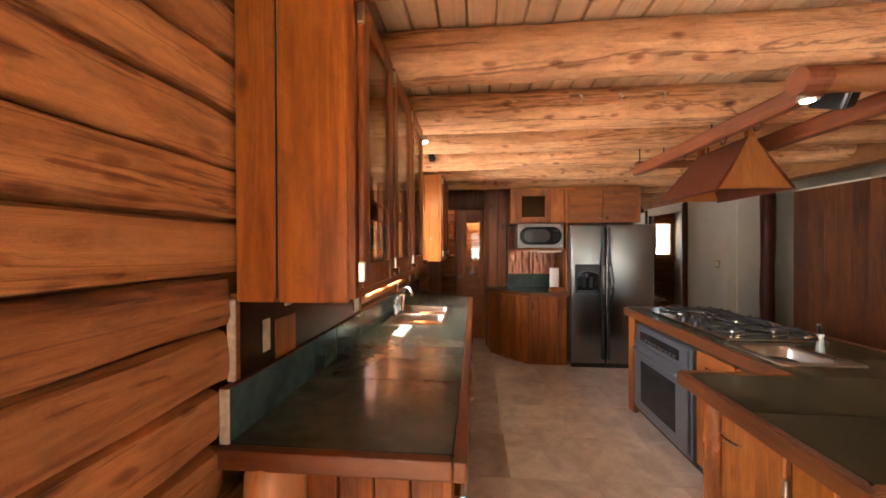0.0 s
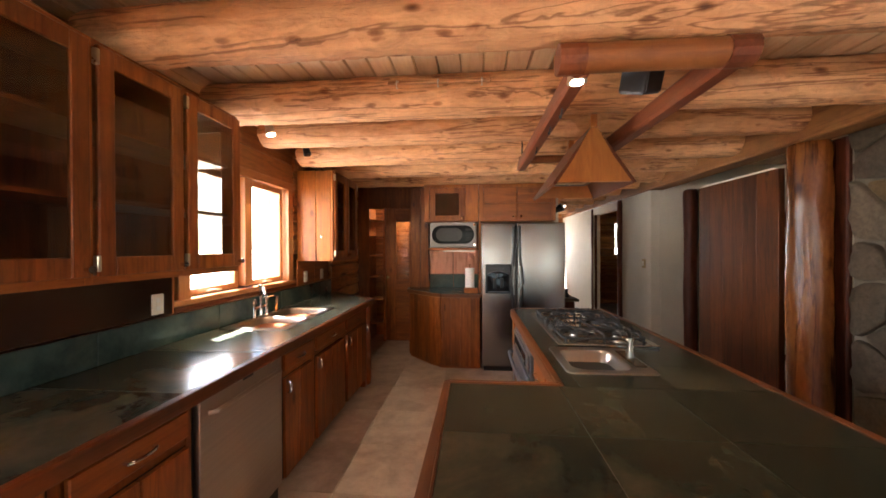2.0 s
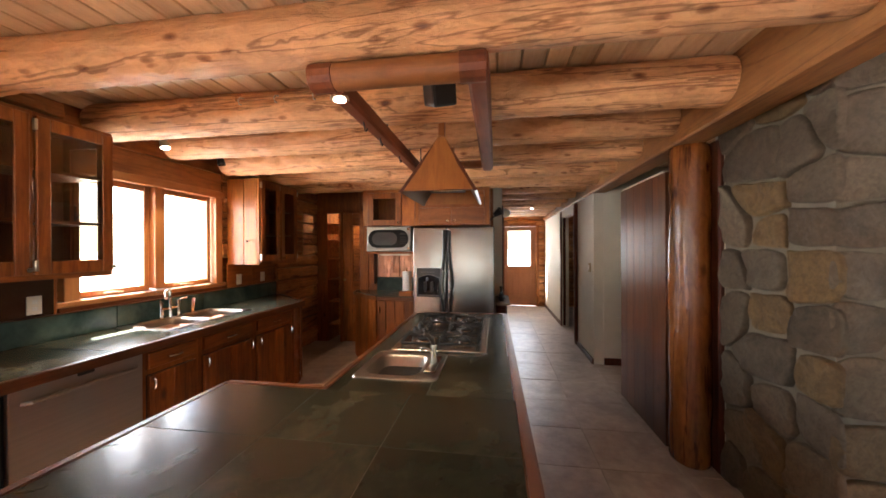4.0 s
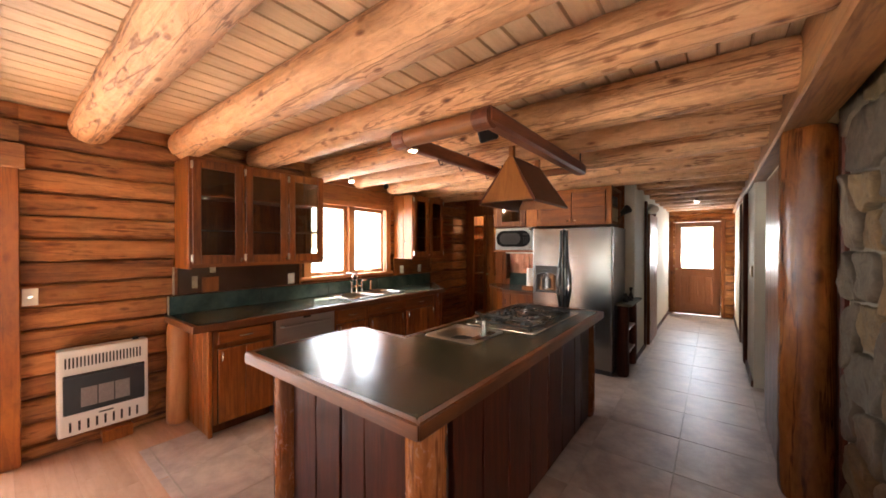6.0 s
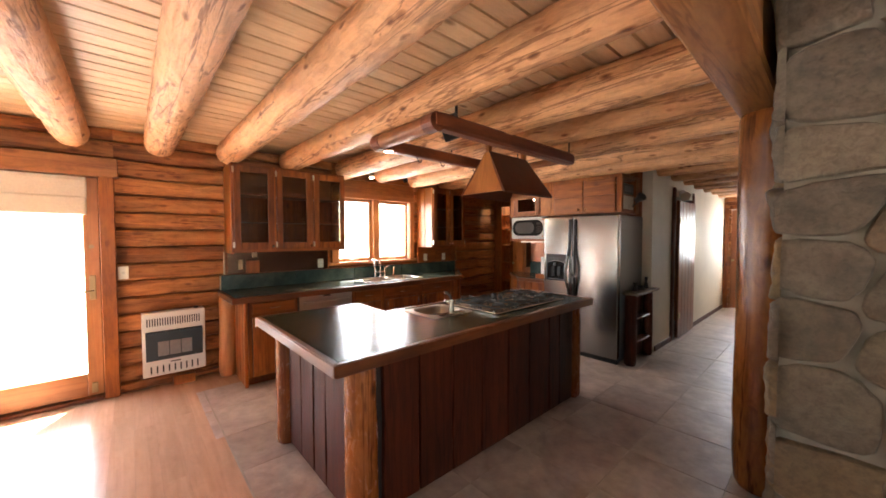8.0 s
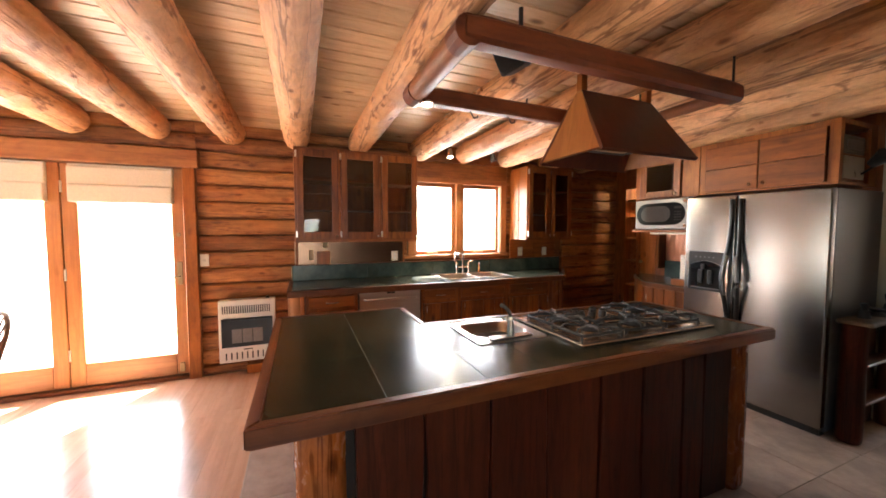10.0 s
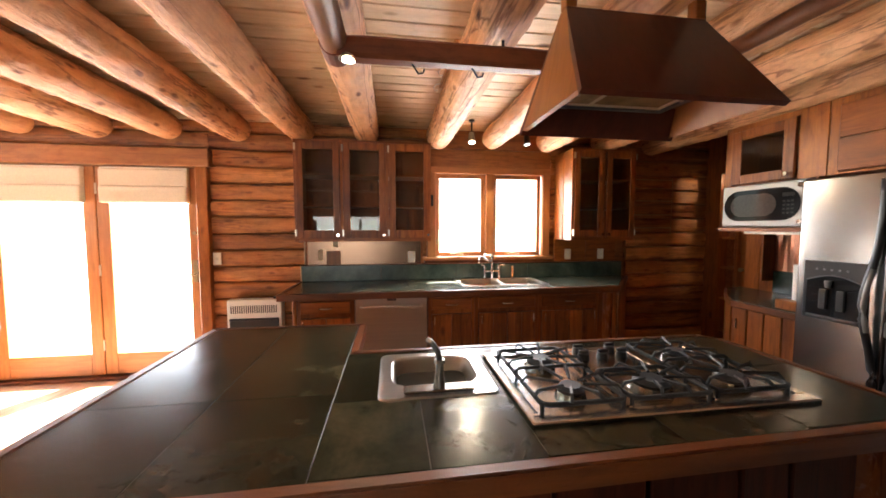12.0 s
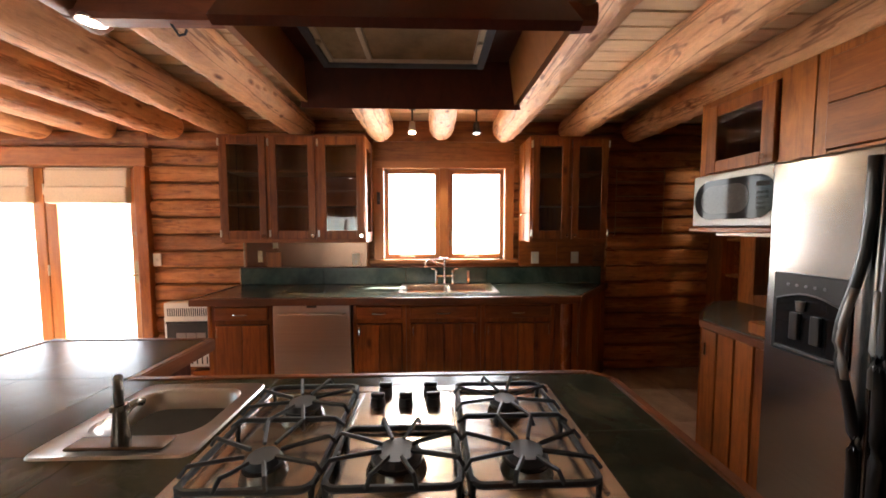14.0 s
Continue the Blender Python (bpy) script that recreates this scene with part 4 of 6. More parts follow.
part("edge", box(-0.06, -0.022, 0.925, 4.0, 0.845, 0.903, 0.008, segs=2), TRIM_Y, ct, "rounded redwood edging")
part("edge", box(-0.76, -0.062, 0.925, 0.961, 0.845, 0.903, 0.008, segs=2), TRIM_X, ct, "rounded redwood edging")
part("edge", slab([(-0.022, 4.002), (-0.06, 4.002), (-0.70, 4.53), (-0.68, 4.555)], 0.845, 0.903, 0.006), TRIM_Y, ct, "rounded redwood edging")
for a, b in ((0.96, 1.75), (1.752, 2.55), (2.552, 3.35), (3.352, 4.50)):
    part("splash_tile", box(-0.74, -0.718, a, b, 0.901, 1.064, 0.003), SPLASH, ct, "polished green slate splash tile")
part("splash_cap", box(-0.745, -0.712, 0.95, 4.5, 1.0645, 1.069, 0.002), TRIM_Y, ct)
part("splash_end", box(-0.744, -0.714, 0.948, 0.958, 0.904, 1.066, 0.003), RAW_EDGE, ct, "pale raw end of the splash tile")
bw = thing("splash_boards", (-0.72, 2.5, 1.07), "shiny copper-brown sheet and boards behind the counter", "wall panel")
for a, b in ((1.0, 1.24), (1.243, 2.19), (3.67, 4.05), (4.053, 4.42)):
    part("board", box(-0.745, -0.728, a, b, 1.071, 1.34, 0.003), CAB_Y, bw)
part("end_strip", box(-0.747, -0.722, 0.985, 0.999, 1.072, 1.322, 0.004), RAW_EDGE, bw, "pale raw board end")
part("sheet", boxes([(-0.727, -0.724, 1.02, 2.17, 1.072, 1.32)]), DULL_SHEET, bw, "dull copper-brown shiny sheet")
part("patch", box(-0.7235, -0.720, 1.205, 1.345, 1.073, 1.215, 0.001), CEDAR_Z, bw, "square orange-brown wood patch")

# main sink
def bowl(bm, x0, x1, y0, y1, ztop, depth, r=0.06, taper=0.02):
    """An open bowl with rounded corners and floor."""
    own = bmesh.new()
    rings = []
    for dz, ins in ((0.0, 0.0), (0.006, 0.006), (depth * 0.5, 0.006 + taper * 0.5), (depth * 0.85, 0.012 + taper), (depth * 0.97, 0.035 + taper), (depth, 0.07 + taper)):
        row = []
        for cx, cy, a0 in ((x1 - r, y1 - r, 0), (x0 + r, y1 - r, 90), (x0 + r, y0 + r, 180), (x1 - r, y0 + r, 270)):
            for k in range(5):
                a = radians(a0 + 22.5 * k)
                rr = max(0.01, r - ins)
                sx, sy = (1 if cx > (x0 + x1) / 2 else -1), (1 if cy > (y0 + y1) / 2 else -1)
                ox, oy = (min(0.0, r - ins - 0.01)) * sx, (min(0.0, r - ins - 0.01)) * sy
                row.append(own.verts.new((cx + ox + rr * math.cos(a), cy + oy + rr * math.sin(a), ztop - dz)))
        rings.append(row)
    n = len(rings[0])
    for a, b in zip(rings, rings[1:]):
        for k in range(n):
            own.faces.new((a[k], a[(k + 1) % n], b[(k + 1) % n], b[k]))
    own.faces.new(rings[-1])
    return join(bm, own)


def round_loop(x0, x1, y0, y1, r):
    pts = []
    for cx, cy, a0 in ((x1 - r, y1 - r, 0), (x0 + r, y1 - r, 90), (x0 + r, y0 + r, 180), (x1 - r, y0 + r, 270)):
        pts += [(cx + r * math.cos(radians(a0 + 22.5 * k)), cy + r * math.sin(radians(a0 + 22.5 * k))) for k in range(5)]
    return pts


def sink_rim(outer, hole, z, ro=0.03):
    """A pressed rim from the counter to a bowl with rounded corners."""
    bm = bmesh.new()
    x0, x1, y0, y1 = outer
    loops = [(round_loop(x0, x1, y0, y1, ro), z), (round_loop(x0 + 0.004, x1 - 0.004, y0 + 0.004, y1 - 0.004, ro), z + 0.006), (round_loop(x0 + 0.014, x1 - 0.014, y0 + 0.014, y1 - 0.014, ro), z + 0.004),
             (round_loop(hole[0] - 0.006, hole[1] + 0.006, hole[2] - 0.006, hole[3] + 0.006, 0.066), z + 0.005), (round_loop(*hole, 0.06), z)]
    rings = [[bm.verts.new((x, y, zz)) for x, y in pts] for pts, zz in loops]
    n = len(rings[0])
    for a, b in zip(rings, rings[1:]):
        for k in range(n):
            bm.faces.new((a[k], a[(k + 1) % n], b[(k + 1) % n], b[k]))
    return bm


sk = thing("kitchen_sink", (-0.45, 2.95, 0.9), "double-bowl stainless steel sink set in the slate counter", "sink")
holes = [(-0.63, -0.255, 2.56, 2.93), (-0.63, -0.255, 2.97, 3.34)]
part("rim", sink_rim((-0.69, -0.215, 2.515, 2.9495), holes[0], 0.9005, 0.012), SINK_STEEL, sk, smooth=40)
part("rim", sink_rim((-0.69, -0.215, 2.9505, 3.385), holes[1], 0.9005, 0.012), SINK_STEEL, sk, smooth=40)
for h in holes:
    b = part("bowl", bowl(None, *h, 0.9005, 0.17), SINK_STEEL, sk, smooth=50)
    part("drain", tube(((h[0] + h[1]) / 2, (h[2] + h[3]) / 2, 0.728), ((h[0] + h[1]) / 2, (h[2] + h[3]) / 2, 0.735), 0.045, 0.04, 16), CHROME, b)
fc = thing("faucet", (-0.66, 2.93, 0.905), "chrome bridge faucet with curved spout and two handles", "faucet")
part("column", boxes([(-0.668, -0.652, 2.92, 2.94, 0.907, 0.925)]), CHROME, fc)
part("stem", tube((-0.66, 2.93, 0.907), (-0.66, 2.93, 1.13), 0.016, 0.012), CHROME, fc, smooth=40)
part("finial", tube((-0.66, 2.93, 1.13), (-0.66, 2.93, 1.165), 0.008, 0.016, 12), CHROME, fc, smooth=40)
part("spout", pipe([(-0.66, 2.93, 1.075), (-0.645, 2.915, 1.095), (-0.62, 2.885, 1.10), (-0.595, 2.855, 1.11), (-0.57, 2.825, 1.135), (-0.545, 2.795, 1.15), (-0.52, 2.765, 1.145), (-0.505, 2.75, 1.12), (-0.502, 2.745, 1.085)], 0.0115, 10), CHROME, fc, smooth=True)
part("bridge", tube((-0.66, 2.85, 0.985), (-0.66, 3.01, 0.985), 0.011), CHROME, fc, smooth=40)
for y in (2.85, 3.01):
    v = part("valve", tube((-0.66, y, 0.907), (-0.66, y, 1.03), 0.017, 0.012, 14), CHROME, fc, smooth=40)
    part("flange", tube((-0.66, y, 0.907), (-0.66, y, 0.917), 0.027, 0.022, 16), CHROME, v)
    part("bonnet", tube((-0.66, y, 1.02), (-0.66, y, 1.045), 0.018, 0.014, 14), CHROME, v)
    part("lever", pipe([(-0.66, y, 1.04), (-0.645, y + (y - 2.93) * 0.25, 1.055), (-0.615, y + (y - 2.93) * 0.6, 1.06)], 0.0075, 8), CHROME, v, smooth=True)
sp = thing("side_spray", (-0.665, 3.16, 0.905), "chrome side spray beside the sink", "side spray")
part("base", tube((-0.665, 3.16, 0.907), (-0.665, 3.16, 0.93), 0.022, 0.016), CHROME, sp)
part("head", tube((-0.665, 3.16, 0.93), (-0.655, 3.16, 1.04), 0.012, 0.018), CHROME, sp)

# wall cabinets with glazed doors
def glass_cabinet(y0, y1, n, label, side_glass=False, z0=1.325, z1=2.245, xf=-0.35):
    c = thing("wall_cabinet", (-0.55, (y0 + y1) / 2, z0), label, "cabinet", "glazed wall cabinets")
    xb = -0.725
    if side_glass:
        part("side", boxes([(xb, xb + 0.07, y1 - 0.022, y1, z0, z1), (xf - 0.09, xf - 0.024, y1 - 0.022, y1, z0, z1), (xb + 0.07, xf - 0.09, y1 - 0.022, y1, z1 - 0.09, z1), (xb + 0.07, xf - 0.09, y1 - 0.022, y1, z0, z0 + 0.09)]), CAB_Z, c)
        p = part("side_pane", box(xb + 0.065, xf - 0.085, y1 - 0.014, y1 - 0.009, z0 + 0.085, z1 - 0.085), CAB_GLASS, c)
        p.visible_shadow = False
        part("side", boxes([(xb, -0.60, y0, y0 + 0.024, z0 - 0.012, z1), (-0.590, xf - 0.024, y0 - 0.004, y0 + 0.024, z0 - 0.012, z1)], 0.004), CEDAR_Z, c, "two broad cedar boards with a dark gap")
        # Black strip painting the shade between the two side boards.
        part("side_gap", box(-0.602, -0.588, y0 + 0.006, y0 + 0.022, z0, z1), GAP_BLACK, c)
    else:
        part("side", boxes([(xb, -0.53, y0 - 0.003, y0 + 0.022, z0, z1), (-0.527, xf - 0.024, y0, y0 + 0.022, z0, z1)], 0.004), CEDAR_Z, c, "two cedar boards")
        part("side", box(xb, xf - 0.024, y1 - 0.022, y1, z0, z1, 0.003), CAB_Z, c)
    part("back", box(xb + 0.005, xb + 0.022, y0 + 0.025, y1 - 0.025, z0, z1), CAB_Z, c)
    part("top", box(xb, xf - 0.024, y0 + 0.025, y1 - 0.023, z1 - 0.022, z1), CAB_Y, c)
    part("bottom", box(xb, xf - 0.024, y0 + 0.025, y1 - 0.023, z0, z0 + 0.022), CAB_Y, c)
    for z in (z0 + 0.32, z0 + 0.61):
        part("shelf", box(xb + 0.023, xf - 0.05, y0 + 0.026, y1 - 0.026, z, z + 0.018), CAB_Y, c)
    w = (y1 - y0) / n
    for k in range(n):
        a, b = y0 + k * w, y0 + (k + 1) * w
        part("face_stile", box(xf - 0.023, xf - 0.001, a if k == 0 else a - 0.016, a + 0.03 if k == 0 else a + 0.016, z0, z1, 0.002), CAB_Z, c)
        a, b = a + 0.02, b - 0.008
        d = part("door", boxes([(xf, xf + 0.02, a, a + 0.062, z0 + 0.03, z1 - 0.02), (xf, xf + 0.02, b - 0.062, b, z0 + 0.03, z1 - 0.02),
                                (xf, xf + 0.02, a + 0.062, b - 0.062, z1 - 0.09, z1 - 0.02), (xf, xf + 0.02, a + 0.062, b - 0.062, z0 + 0.03, z0 + 0.105)], 0.004), CAB_Z, c)
        p = part("pane", box(xf + 0.008, xf + 0.012, a + 0.058, b - 0.058, z0 + 0.10, z1 - 0.085), CAB_GLASS, d)
        p.visible_shadow = False
        left = n == 2 and k == 1
        ky, hy = (b - 0.02, a - 0.004) if not left else (a + 0.02, b + 0.004)
        part("knob", tube((xf + 0.02, ky, z0 + 0.06), (xf + 0.048, ky, z0 + 0.06), 0.007, 0.014, 10), CHROME, d, "small chrome knob")
        for z in (z0 + 0.08, z1 - 0.07):
            part("hinge", box(xf + 0.004, xf + 0.025, hy - 0.008, hy + 0.008, z - 0.03, z + 0.03, 0.003), NICKEL, d, "nickel hinge")
    part("face_stile", box(xf - 0.023, xf - 0.001, y1 - 0.012, y1, z0, z1, 0.002), CAB_Z, c)
    part("face_rail", box(xf - 0.022, xf - 0.002, y0 + 0.03, y1 - 0.012, z1 - 0.03, z1), CAB_Y, c)
    part("face_rail", box(xf - 0.022, xf - 0.002, y0 + 0.03, y1 - 0.012, z0, z0 + 0.035), CAB_Y, c)
    return c


glass_cabinet(1.0, 2.235, 3, "dark redwood wall cabinet with three glazed doors, empty shelves", True)
glass_cabinet(3.665, 4.36, 2, "dark redwood wall cabinet with two glazed doors beside the window")
hk = thing("coat_hook", (-0.45, 3.66, 1.57), "small chrome hook on the cabinet side", "hook")
part("hook", pipe([(-0.45, 3.662, 1.59), (-0.45, 3.63, 1.58), (-0.45, 3.615, 1.565), (-0.45, 3.61, 1.585)], 0.006), CHROME, hk)

# ---- island ----
isl = thing("island", (1.7, 2.2, 0), "L-shaped kitchen island clad in dark red live-edge planks", "island")
# Black core, so that the gaps between planks read as deep shade.
part("body", boxes([(1.445, 2.14, 1.08, 3.32, 0.02, 0.845), (1.06, 1.445, 1.08, 1.66, 0.02, 0.845)]), GAP_BLACK, isl)


def cladding(parent, ax, at, s0, s1, n, seed, out):
    """Upright boards with wavy edges on one side of the island."""
    rnd = random.Random(seed)
    cuts = [s0]
    for k in range(n):
        cuts.append(cuts[-1] + rnd.uniform(0.7, 1.3))
    sc = (s1 - s0) / (cuts[-1] - s0)
    cuts = [s0 + (c - s0) * sc for c in cuts]
    for k in range(n):
        bm = bmesh.new()
        m = 12
        low, up = [], []
        for i in range(m + 1):
            z = 0.02 + 0.825 * i / m
            wa = 0.014 * noise.noise(Vector((k * 3.1 + seed, z * 3.0, 1))) + 0.005 * noise.noise(Vector((k * 3.1, z * 11.0, seed)))
            wb = 0.014 * noise.noise(Vector((k * 3.1 + 3.1 + seed, z * 3.0, 5))) + 0.005 * noise.noise(Vector((k * 3.1, z * 11.0, seed + 3)))
            low.append((cuts[k] + 0.004 + wa, z))
            up.append((cuts[k + 1] - 0.004 + wb, z))
        pts = low + up[::-1]
        f = bm.faces.new([bm.verts.new((at, s, z) if ax == "x" else (s, at, z)) for s, z in pts])
        r = bmesh.ops.extrude_face_region(bm, geom=[f])
        d = (out, 0, 0) if ax == "x" else (0, out, 0)
        vs = [v for v in r["geom"] if isinstance(v, bmesh.types.BMVert)]
        bmesh.ops.translate(bm, verts=vs, vec=d)
        keep = set(vs)
        bmesh.ops.bevel(bm, geom=[e for e in bm.edges if e.verts[0] in keep and e.verts[1] in keep], offset=0.004, segments=1, affect="EDGES")
        part("plank", bm, DARK_Z, parent)


cladding(isl, "x", 2.142, 1.20, 3.20, 8, 5, 0.03)
cladding(isl, "y", 1.078, 1.17, 2.06, 4, 9, -0.028)
cladding(isl, "y", 3.322, 1.46, 2.10, 4, 14, 0.025)
cladding(isl, "y", 1.662, 1.07, 1.44, 2, 17, 0.02)
for i, (x, y, r) in enumerate(((2.11, 1.10, 0.085), (1.10, 1.05, 0.07), (2.13, 3.28, 0.07), (1.03, 1.60, 0.04))):
    part("post", timber((x, y, 0), (x, y, 0.846), r, 30 + i, 14, 0.08, 0.12), POST_Z, isl, "varnished log corner post", True)
# door on the wing, drawer and oven on the working side
d = part("door", box(1.03, 1.055, 1.26, 1.56, 0.08, 0.79, 0.005), CAB_Z, isl)
bar_pull(d, (1.03, 1.45, 0.70), (1.03, 1.54, 0.70), (-0.02, 0, 0))
part("hinge", box(1.022, 1.032, 1.245, 1.262, 0.64, 0.70, 0.003), NICKEL, d)
part("panel", box(1.035, 1.055, 1.10, 1.24, 0.02, 0.845, 0.004), CEDAR_Z, isl)
for k, (a, b) in enumerate(((1.70, 2.04), (2.05, 2.38))):
    d = part("drawer", box(1.42, 1.442, a, b, 0.66, 0.81, 0.004), CAB_Y, isl)
    bar_pull(d, (1.42, (a + b) / 2 - 0.05, 0.735), (1.42, (a + b) / 2 + 0.05, 0.735), (-0.022, 0, 0))
    d = part("door", box(1.42, 1.442, a, b, 0.08, 0.65, 0.004), CAB_Z, isl)
    bar_pull(d, (1.42, b - 0.03, 0.54), (1.42, b - 0.03, 0.62), (-0.022, 0, 0))
part("panel", box(1.40, 1.443, 3.22, 3.33, 0.0, 0.845, 0.006), CAB_Z, isl)

ov = thing("wall_oven", (1.42, 2.80, 0.06), "grey built-in oven with dark glass door in the island", "oven")
part("body", box(1.405, 1.443, 2.40, 3.20, 0.07, 0.80, 0.006), OVEN_GREY, ov)
cp = part("control_panel", box(1.392, 1.404, 2.43, 3.17, 0.67, 0.785, 0.004), OVEN_GREY, ov)
part("display", box(1.388, 1.392, 2.52, 3.08, 0.69, 0.765, 0.002), SCREEN, cp)
for k in range(9):
    part("button", box(1.3865, 1.388, 2.56 + 0.05 * k, 2.59 + 0.05 * k, 0.70, 0.715), NICKEL, cp)
dr = part("door", box(1.385, 1.404, 2.42, 3.18, 0.10, 0.655, 0.008), OVEN_GREY, ov)
part("window", box(1.381, 1.385, 2.55, 3.05, 0.18, 0.52, 0.003), SCREEN, dr)
part("handle", pipe([(1.385, 2.46, 0.605), (1.35, 2.48, 0.605), (1.345, 2.80, 0.605), (1.35, 3.12, 0.605), (1.385, 3.14, 0.605)], 0.013, 8), OVEN_GREY, dr)

it = thing("slate_counter", (1.7, 2.2, 0.86), "dark grey-green slate tile island top with redwood edge", "countertop")
part("bed", boxes([(1.43, 2.185, 2.24, 3.45, 0.846, 0.8985), (0.965, 2.205, 0.935, 1.675, 0.846, 0.8985), (1.86, 2.2, 1.677, 2.238, 0.846, 0.8985), (1.43, 1.48, 1.677, 2.238, 0.846, 0.8985), (1.48, 1.86, 1.677, 1.815, 0.846, 0.8985), (1.48, 1.86, 2.215, 2.238, 0.846, 0.8985)]), PALE_GROUT, it)


def top_tile(x0, x1, y0, y1):
    part("tile", box(x0 + 0.0015, x1 - 0.0015, y0 + 0.0015, y1 - 0.0015, 0.886, 0.90, 0.0006), ISLAND_TILE, it)


for x0, x1 in ((0.962, 1.40), (1.40, 1.79), (1.79, 2.207)):
    for y0, y1 in ((0.935, 1.30), (1.30, 1.676)):
        top_tile(x0, x1, y0, y1)
for x0, x1, y0, y1 in ((1.425, 1.485, 1.676, 2.24), (1.855, 2.20, 1.676, 1.95), (1.855, 2.20, 1.95, 2.24), (1.485, 1.855, 1.676, 1.825), (1.485, 1.855, 2.21, 2.24),
                       (1.425, 1.79, 2.24, 2.62), (1.79, 2.195, 2.24, 2.62), (1.425, 1.79, 2.62, 3.0), (1.79, 2.195, 2.62, 3.0), (1.425, 1.79, 3.0, 3.45), (1.79, 2.185, 3.0, 3.45)):
    top_tile(x0, x1, y0, y1)
for pts, mt in (([(0.92, 0.895), (2.25, 0.895), (2.208, 0.935), (0.96, 0.935)], TRIM_X), ([(2.25, 0.895), (2.228, 3.49), (2.188, 3.452), (2.208, 0.935)], TRIM_Y),
                ([(2.228, 3.49), (1.47, 3.49), (1.47, 3.452), (2.188, 3.452)], TRIM_X), ([(1.47, 3.49), (1.39, 3.41), (1.425, 3.40), (1.47, 3.452)], TRIM_Y),
                ([(1.39, 3.41), (1.39, 1.715), (1.425, 1.68), (1.425, 3.40)], TRIM_Y), ([(1.39, 1.715), (0.935, 1.715), (0.965, 1.68), (1.425, 1.68)], TRIM_X),
                ([(0.935, 1.715), (0.92, 0.895), (0.96, 0.935), (0.965, 1.68)], TRIM_Y)):
    part("edge", slab(pts, 0.838, 0.903, 0.006), mt, it, "rounded redwood edging")

ps = thing("prep_sink", (1.67, 2.02, 0.9), "small square stainless prep sink in the island", "sink")
h = (1.515, 1.775, 1.865, 2.17)
part("rim", sink_rim((1.47, 1.87, 1.815, 2.222), h, 0.9005), SINK_STEEL, ps, smooth=40)
part("bowl", bowl(None, *h, 0.9005, 0.15), SINK_STEEL, ps, smooth=50)
part("drain", tube((1.64, 2.02, 0.748), (1.64, 2.02, 0.755), 0.04, 0.035, 16), CHROME, ps)
pf = thing("prep_faucet", (1.82, 2.02, 0.906), "brushed nickel prep faucet with black-tipped lever", "faucet")
part("plate", box(1.795, 1.85, 1.90, 2.14, 0.907, 0.916, 0.004), SATIN, pf)
part("body", tube((1.822, 2.02, 0.916), (1.822, 2.02, 1.0), 0.021, 0.013, 16), SATIN, pf, smooth=40)
part("spout", pipe([(1.822, 2.02, 0.975), (1.80, 2.02, 0.99), (1.775, 2.02, 0.995), (1.755, 2.02, 0.985)], 0.011, 10), SATIN, pf, smooth=True)
part("collar", tube((1.822, 2.02, 1.0), (1.822, 2.02, 1.012), 0.02, 0.018, 14), SATIN, pf)
part("lever", pipe([(1.822, 2.02, 1.010), (1.817, 2.015, 1.035), (1.80, 2.0, 1.058), (1.782, 1.985, 1.066)], 0.010, 8), PEWTER, pf, "dark lever", True)

ck = thing("cooktop", (1.79, 2.73, 0.903), "stainless steel five-burner gas cooktop with black grates", "cooktop")
part("tray", box(1.536, 2.074, 2.252, 3.198, 0.9005, 0.9045), STEEL_Y, ck)
part("border", boxes([(1.53, 1.572, 2.245, 3.205, 0.9008, 0.914), (2.035, 2.08, 2.245, 3.205, 0.9008, 0.914), (1.572, 2.035, 2.245, 2.285, 0.9008, 0.914), (1.572, 2.035, 3.165, 3.205, 0.9008, 0.914)], 0.004), STEEL_Y, ck, "raised brushed steel border")
part("divider", box(1.572, 2.035, 2.568, 2.585, 0.9046, 0.914, 0.004), STEEL_Y, ck)
part("divider", box(1.572, 2.035, 2.866, 2.883, 0.9046, 0.914, 0.004), STEEL_Y, ck)
part("knob_panel", box(1.572, 1.80, 2.586, 2.865, 0.9046, 0.914, 0.004), STEEL_Y, ck)
for i, (x, y, r) in enumerate(((1.70, 2.43, 0.045), (1.94, 2.43, 0.038), (1.93, 2.725, 0.052), (1.70, 3.02, 0.038), (1.94, 3.02, 0.045))):
    b = part("burner", tube((x, y, 0.9046), (x, y, 0.93), r * 1.35, r * 1.15, 20), SATIN, ck)
    part("burner_ring", tube((x, y, 0.93), (x, y, 0.938), r * 1.12, r * 1.12, 20), IRON, b)
    part("burner_cap", tube((x, y, 0.938), (x, y, 0.951), r * 1.05, r * 0.85, 24), BURNER, b)
for x, y in ((1.585, 2.655), (1.585, 2.80), (1.655, 2.64), (1.655, 2.725), (1.655, 2.81)):
    k = part("knob", tube((x, y, 0.914), (x, y, 0.938), 0.024, 0.020, 16), BLACK, ck, "black control knob")
    part("grip", box(x - 0.008, x + 0.008, y - 0.021, y + 0.021, 0.938, 0.951, 0.003), BLACK, k)


